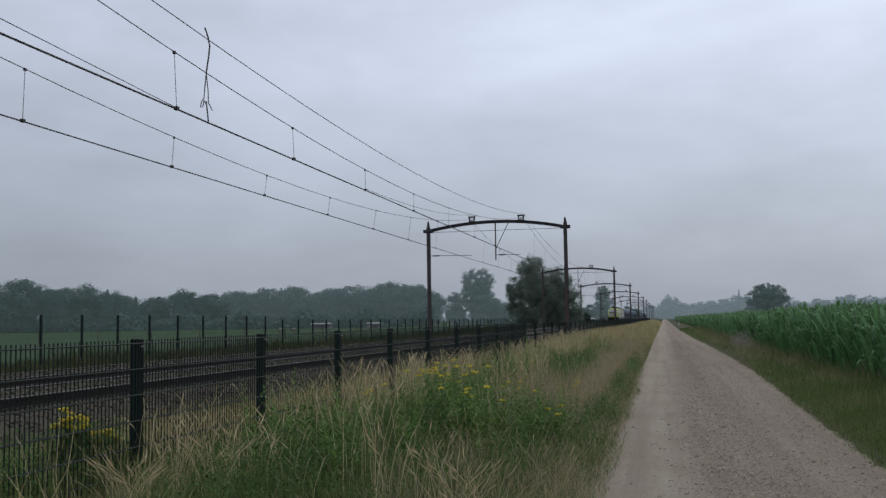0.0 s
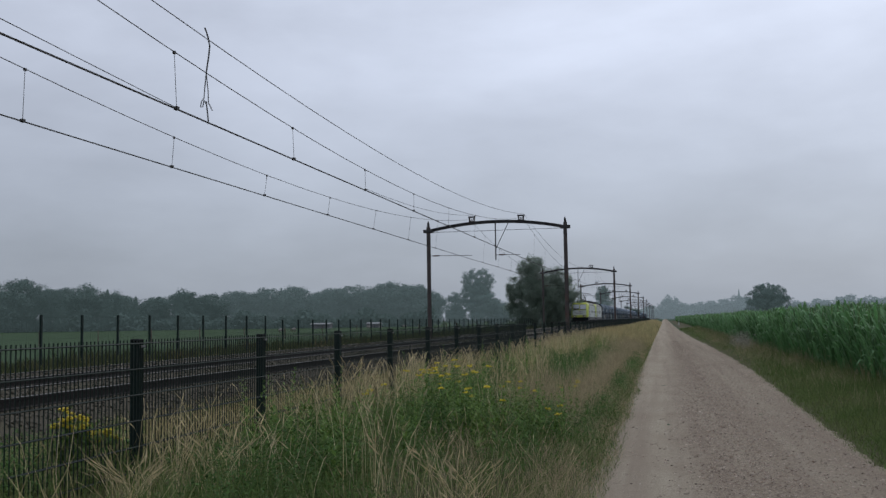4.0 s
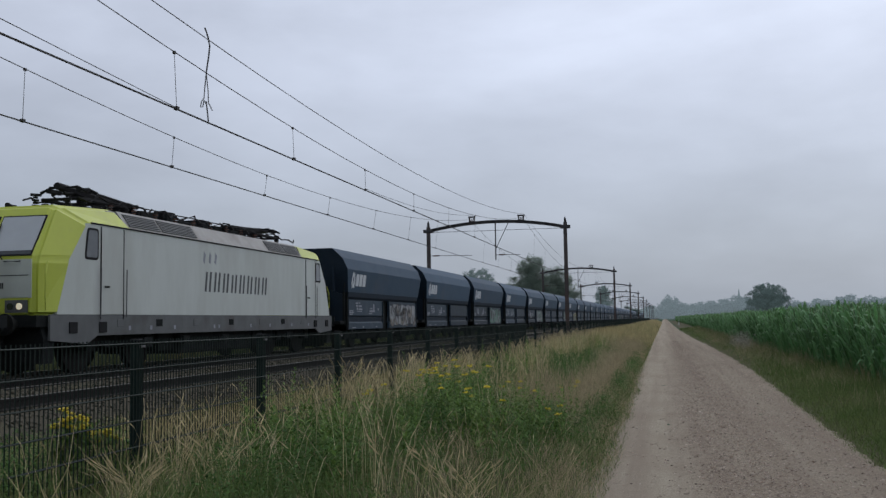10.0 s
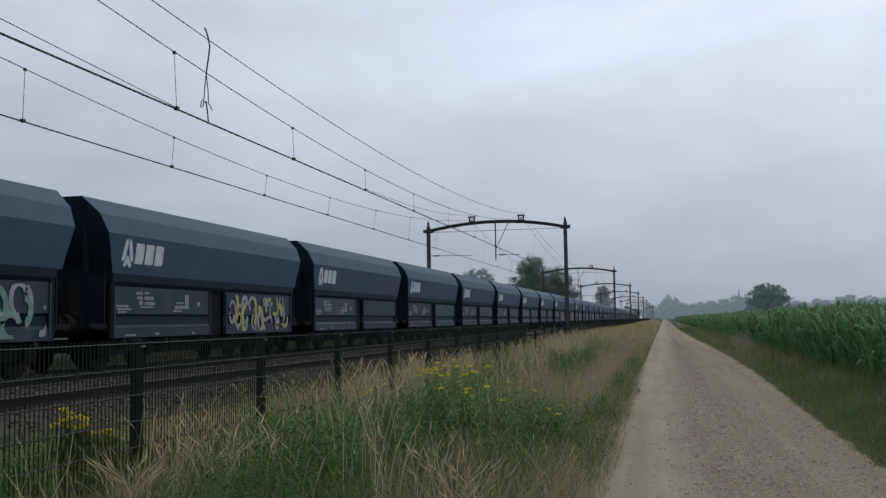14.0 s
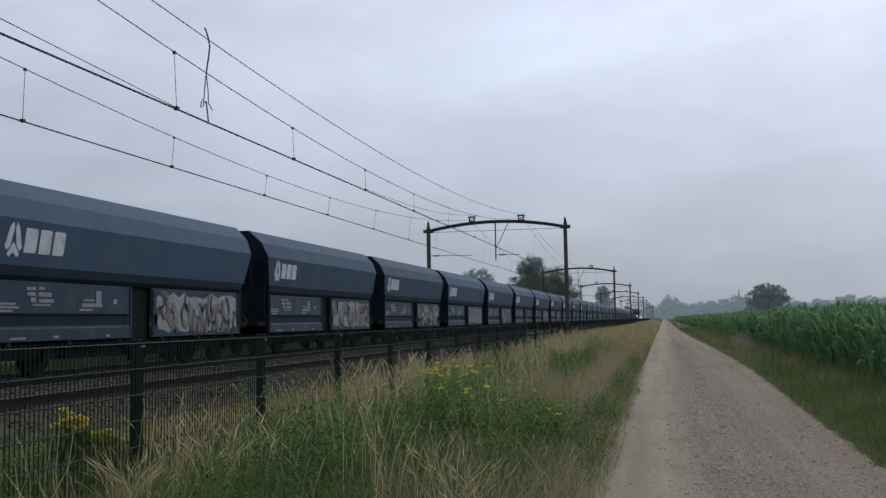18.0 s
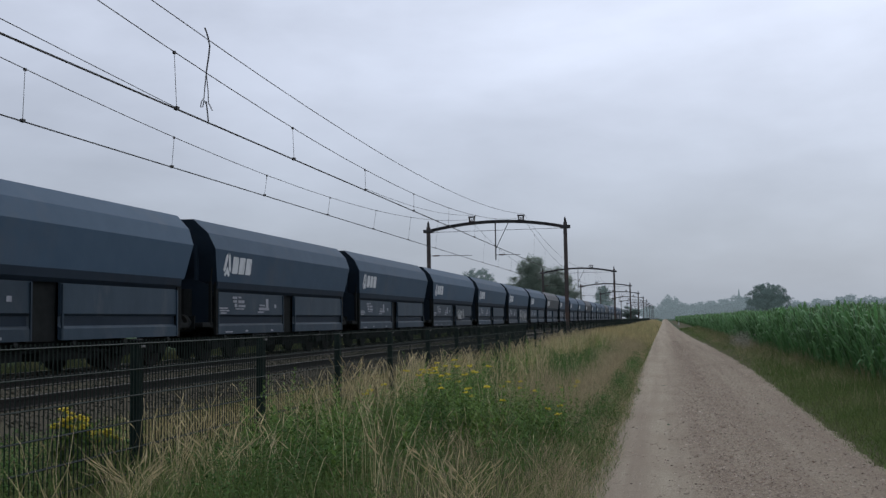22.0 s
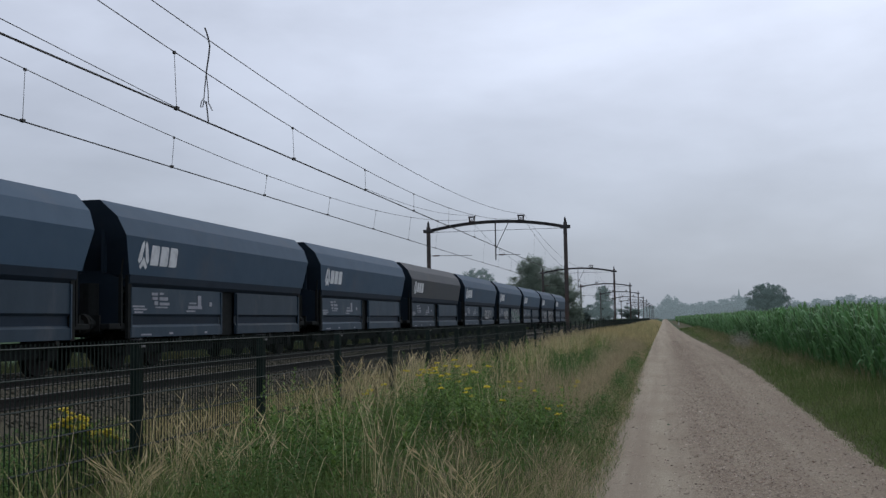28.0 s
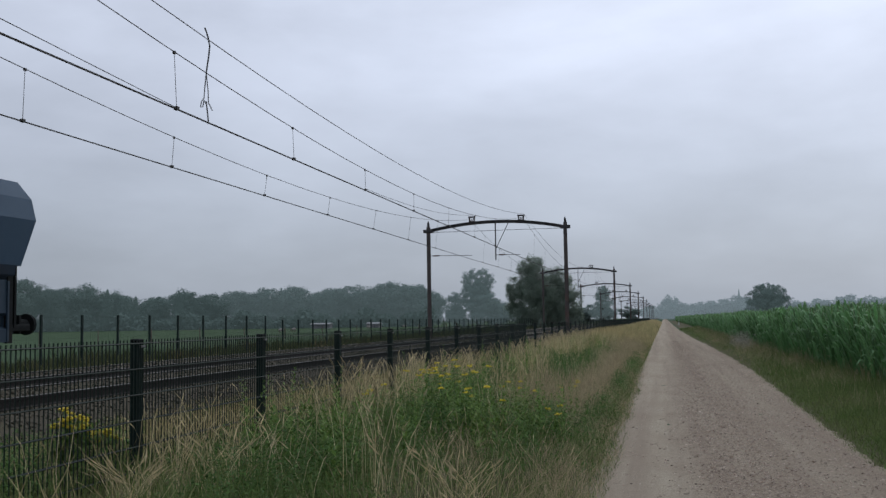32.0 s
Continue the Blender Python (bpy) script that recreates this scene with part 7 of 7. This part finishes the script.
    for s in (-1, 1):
        part("ledge", prism(bmesh.new(), [(s * x, z) for x, z in ((1.2, 1.93), (1.33, 1.93), (1.4, 2.02), (1.43, 2.21), (1.2, 2.21))], "y", -0.08, BOXLEN + 0.12), M["navy_in_shade"], t, "dark blue ledge under the hopper")
        part("column", box(bmesh.new(), *sorted((s * 1.1, s * 1.24)), 5.0, 5.98, 0.7, 1.93), M["underframe"], t)
        for k, (a, b) in enumerate(((0.0, 5.0), (5.98, BOXLEN))):
            outline = [(s * x, z) for x, z in ((1.3, 1.92), (1.36, 1.92), (1.37, 1.28), (1.3, 1.22), (1.3, 1.02), (1.38, 0.96), (1.38, 0.72), (1.3, 0.72))]
            d = part("discharge_door", prism(bmesh.new(), outline, "y", a, b), M["wagon_door"], t, "blue-grey discharge door with worn paint")
            # thin dark plate paints the shade inside the door's recess
            part("recess_panel", box(bmesh.new(), *sorted((s * 1.3, s * 1.306)), a + 0.08, b - 0.08, 1.025, 1.215), M["navy_in_shade"], d, "recessed band painted dark for shade")
            for q in (a + 0.02, b - 0.07):
                part("rib", box(bmesh.new(), *sorted((s * 1.36, s * 1.395)), q, q + 0.05, 0.74, 1.9), M["wagon_door"], d)
            for q in np.linspace(a + 0.5, b - 0.5, 3):
                part("hinge", tube(bmesh.new(), ((s * 1.2, q, 0.62), (s * 1.38, q, 0.66)), 0.07, 8), M["underframe"], d)
        # emblem: three petals and three blocks
        def on(y, z):
            return (s * (1.4 + (z - 2.2) / 0.92 * 0.1 + 0.003), y, z)
        y0 = 0.22
        bm = bmesh.new()

        def plate(pts):
            v = [bm.verts.new(on(y, z)) for y, z in pts]
            w = [bm.verts.new(Vector(on(y, z)) + Vector((0.006 * s, 0, 0))) for y, z in pts]
            bm.faces.new(w), bm.faces.new(v[::-1])
            for i in range(len(v)):
                bm.faces.new((v[i], v[(i + 1) % len(v)], w[(i + 1) % len(v)], w[i]))
        plate(((y0 + 0.0, 2.56), (y0 + 0.07, 2.49), (y0 + 0.17, 2.58), (y0 + 0.25, 2.94), (y0 + 0.21, 3.04), (y0 + 0.12, 2.96)))
        plate(((y0 + 0.28, 2.94), (y0 + 0.33, 3.04), (y0 + 0.4, 2.96), (y0 + 0.52, 2.56), (y0 + 0.45, 2.49), (y0 + 0.36, 2.58)))
        plate(((y0 + 0.08, 2.42), (y0 + 0.26, 2.66), (y0 + 0.45, 2.42), (y0 + 0.38, 2.36), (y0 + 0.26, 2.46), (y0 + 0.15, 2.36)))
        bmesh.ops.recalc_face_normals(bm, faces=bm.faces[:])
        part("emblem", bm, M["white_sign"], t, "white three-petalled mark")
        yy = y0 + 0.58
        for q in (0.0, 0.47, 0.94):
            bm = bmesh.new()
            plate(((yy + q, 2.47), (yy + q + 0.36, 2.47), (yy + q + 0.4, 2.52), (yy + q + 0.42, 2.9), (yy + q + 0.38, 2.96), (yy + q + 0.04, 2.96)))
            bmesh.ops.recalc_face_normals(bm, faces=bm.faces[:])
            part("mark_block", bm, M["white_sign"], t, "white block marking")
        bm = bmesh.new()
        for a, z, w, h in ((0.12, 1.44, 0.55, 0.06), (0.16, 1.37, 0.62, 0.06), (0.2, 1.3, 0.4, 0.06), (1.02, 1.74, 0.3, 0.1), (1.42, 1.76, 0.2, 0.08), (1.05, 1.63, 0.26, 0.1), (1.4, 1.62, 0.44, 0.12), (1.15, 1.5, 0.18, 0.14),
                           (1.42, 1.5, 0.5, 0.1), (1.2, 1.43, 0.62, 0.05), (3.5, 1.5, 0.2, 0.4), (2.95, 1.42, 0.8, 0.12), (3.0, 1.55, 0.42, 0.06), (2.85, 1.34, 0.5, 0.06), (4.2, 1.5, 0.16, 0.16), (1.9, 0.77, 0.2, 0.07), (3.9, 0.76, 0.16, 0.08), (0.5, 0.76, 0.5, 0.06)):
            box(bm, *sorted((s * (1.366 if z > 1 else 1.38), s * (1.376 if z > 1 else 1.386))), a, a + w, z, z + h * 0.7)
        tagged(part("data_markings", bm, M["dull_sign"], t), "worn grey data markings", kind="stuff")
    for y in (1.25, BOXLEN - 1.25):
        bogie(t, y, 1.8, 0.46, WHEEL_W, 1.0)
    return t


def graffiti(t, door, colours, seed, low=0.78, high=1.86, span=(0.0, 1.0)):
    """Sprayed shapes on one discharge door of a wagon: a pale ground and rows of fat bars and bows, no words."""
    r = random.Random(seed)
    a, b = ((0.3, 4.8), (6.2, BOXLEN - 0.2))[door]
    a, b = a + (b - a) * span[0], a + (b - a) * span[1]

    def x_at(z, layer):
        return (1.371 if z > 1.25 else 1.386) + 0.003 * layer

    def blob(bm, pts, layer):
        bm.faces.new([bm.verts.new((x_at(z, layer), y, z)) for y, z in pts])
    ground, line, accent = colours
    bm = bmesh.new()
    n = 16
    top = [(a + (b - a) * i / n, high - r.uniform(0, 0.16)) for i in range(n + 1)]
    foot = [(a + (b - a) * i / n, low + r.uniform(0, 0.14)) for i in range(n + 1)]
    for i in range(n):
        for z0, z1 in ((foot, 1.26), (1.26, top)):
            p = [(foot[i][0], z0[i][1] if z0 is foot else z0), (foot[i + 1][0], z0[i + 1][1] if z0 is foot else z0), (foot[i + 1][0], z1[i + 1][1] if z1 is top else z1), (foot[i][0], z1[i][1] if z1 is top else z1)]
            bm.faces.new([bm.verts.new((x_at(1.0 if z1 == 1.26 else 1.5, 0), y, z)) for y, z in p])
    if ground:
        part("graffiti", bm, M[ground], t, "pale sprayed ground of a graffiti piece")
    else:
        bm.free()
    for layer, name in ((1, line), (2, accent)):
        bm = bmesh.new()
        y = a + 0.05
        while y < b - 0.4:
            w = r.uniform(0.35, 0.7)
            for k in range(2 if layer == 1 else 1):
                ry, rz, th = r.uniform(0.08, 0.2), r.uniform(0.14, 0.34), r.uniform(0.08, 0.16) * (1 if layer == 1 else 1.2)
                cy, cz = y + w * r.uniform(0.1, 0.8), r.uniform(low + 0.2, high - 0.2)
                a0, sweep = r.uniform(0, 6.28), r.uniform(2.0, 5.6)
                ring = []
                for i in range(10):
                    g = a0 + sweep * i / 9
                    for grow in (0, th):
                        yy = min(max(cy + (ry + grow) * math.cos(g), a), b)
                        zz = min(max(cz + (rz + grow) * math.sin(g), low), high)
                        ring.append(bm.verts.new((x_at(zz, layer + 4), yy, zz)))
                for i in range(0, 18, 2):
                    bm.faces.new((ring[i], ring[i + 1], ring[i + 3], ring[i + 2]))
            y += w
        tagged(part("graffiti", bm, M[name], t), "sprayed graffiti strokes without words", kind="stuff")


M["spray_white"] = mat("spray_white", (0.33, 0.34, 0.34), (0.19, 0.2, 0.2), 0.6, 4.0)
M["spray_green"] = mat("spray_green", (0.13, 0.27, 0.2), (0.1, 0.2, 0.15), 0.6, 4.0)
M["spray_yellow"] = mat("spray_yellow", (0.4, 0.36, 0.12), (0.3, 0.28, 0.1), 0.6, 4.0)
M["spray_dark"] = mat("spray_dark", (0.03, 0.033, 0.04), (0.05, 0.05, 0.06), 0.6, 4.0)
M["spray_tan"] = mat("spray_tan", (0.2, 0.17, 0.14), (0.13, 0.115, 0.1), 0.6, 4.0)

engine = locomotive(True)
TRAIN[engine] = -281.0
second = locomotive(False)
TRAIN[second] = -261.8
navy = wagon(M["wagon_navy"], "dark navy steel coal hopper wagon with white markings")
worn = wagon(M["wagon_worn"], "faded brown-grey coal hopper wagon with white markings")
WORN = {30, 34, 38}
W, D, G, Y, T = "spray_white", "spray_dark", "spray_green", "spray_yellow", "spray_tan"
SPRAYED = {0: (1, W, D, T), 2: (1, G, D, W), 4: (1, W, D, G), 6: (1, "", W, G), 7: (1, "", W, Y), 14: (1, T, W, D), 15: (1, W, D, T), 16: (1, W, T, D), 17: (1, "", W, W), 18: (1, G, W, T),
           19: (1, T, D, W), 21: (1, "", W, G), 22: (1, "", W, T), 28: (1, "", W, W), 31: (1, T, W, D), 40: (1, "", W, G), 42: (1, W, D, D)}
SCRIBBLED = {4: (0, 0.25, 0.45), 14: (0, 0.8, 0.95), 26: (1, 0.05, 0.5), 39: (1, 0.2, 0.8), 40: (0, 0.4, 0.9), 42: (0, 0.4, 0.95)}
FIRST_WAGON = 1.42 - 18 * WAGON
used = set()
for k in range(44):
    src = worn if k in WORN else navy
    if src in used:
        one = copy_thing(src, pose(0, 0, 0))
    else:
        one = src
        used.add(src)
    TRAIN[one] = FIRST_WAGON + k * WAGON
LATER = [ob for ob in TRAIN if ob["category"] == "wagon"]
for ob in sorted(LATER, key=lambda o: TRAIN[o]):
    k = round((TRAIN[ob] - FIRST_WAGON) / WAGON)
    if k in SPRAYED:
        graffiti(ob, SPRAYED[k][0], SPRAYED[k][1:], k)
    if k in SCRIBBLED:
        graffiti(ob, SCRIBBLED[k][0], ("", W, W), 50 + k, 1.1, 1.7, SCRIBBLED[k][1:])

# the train's progress: how far it is off an even pace, by the clock
PACE = ((0.0, 0.9), (6.0, 0.9), (9.0, 0.84), (11.0, 0.7), (12.5, 0.6), (14.0, 0.42), (17.0, -0.08), (19.0, -0.33), (21.0, -0.45), (25.0, -0.32), (28.0, 0.15), (29.5, 0.52), (31.0, 1.0), (32.0, 1.62))


def motions():
    for ob, s in TRAIN.items():
        walk(ob, [(t, pose(FAR, s - SPEED * (t - 20) + off, RAIL + BODY)) for t, off in PACE])


motions()
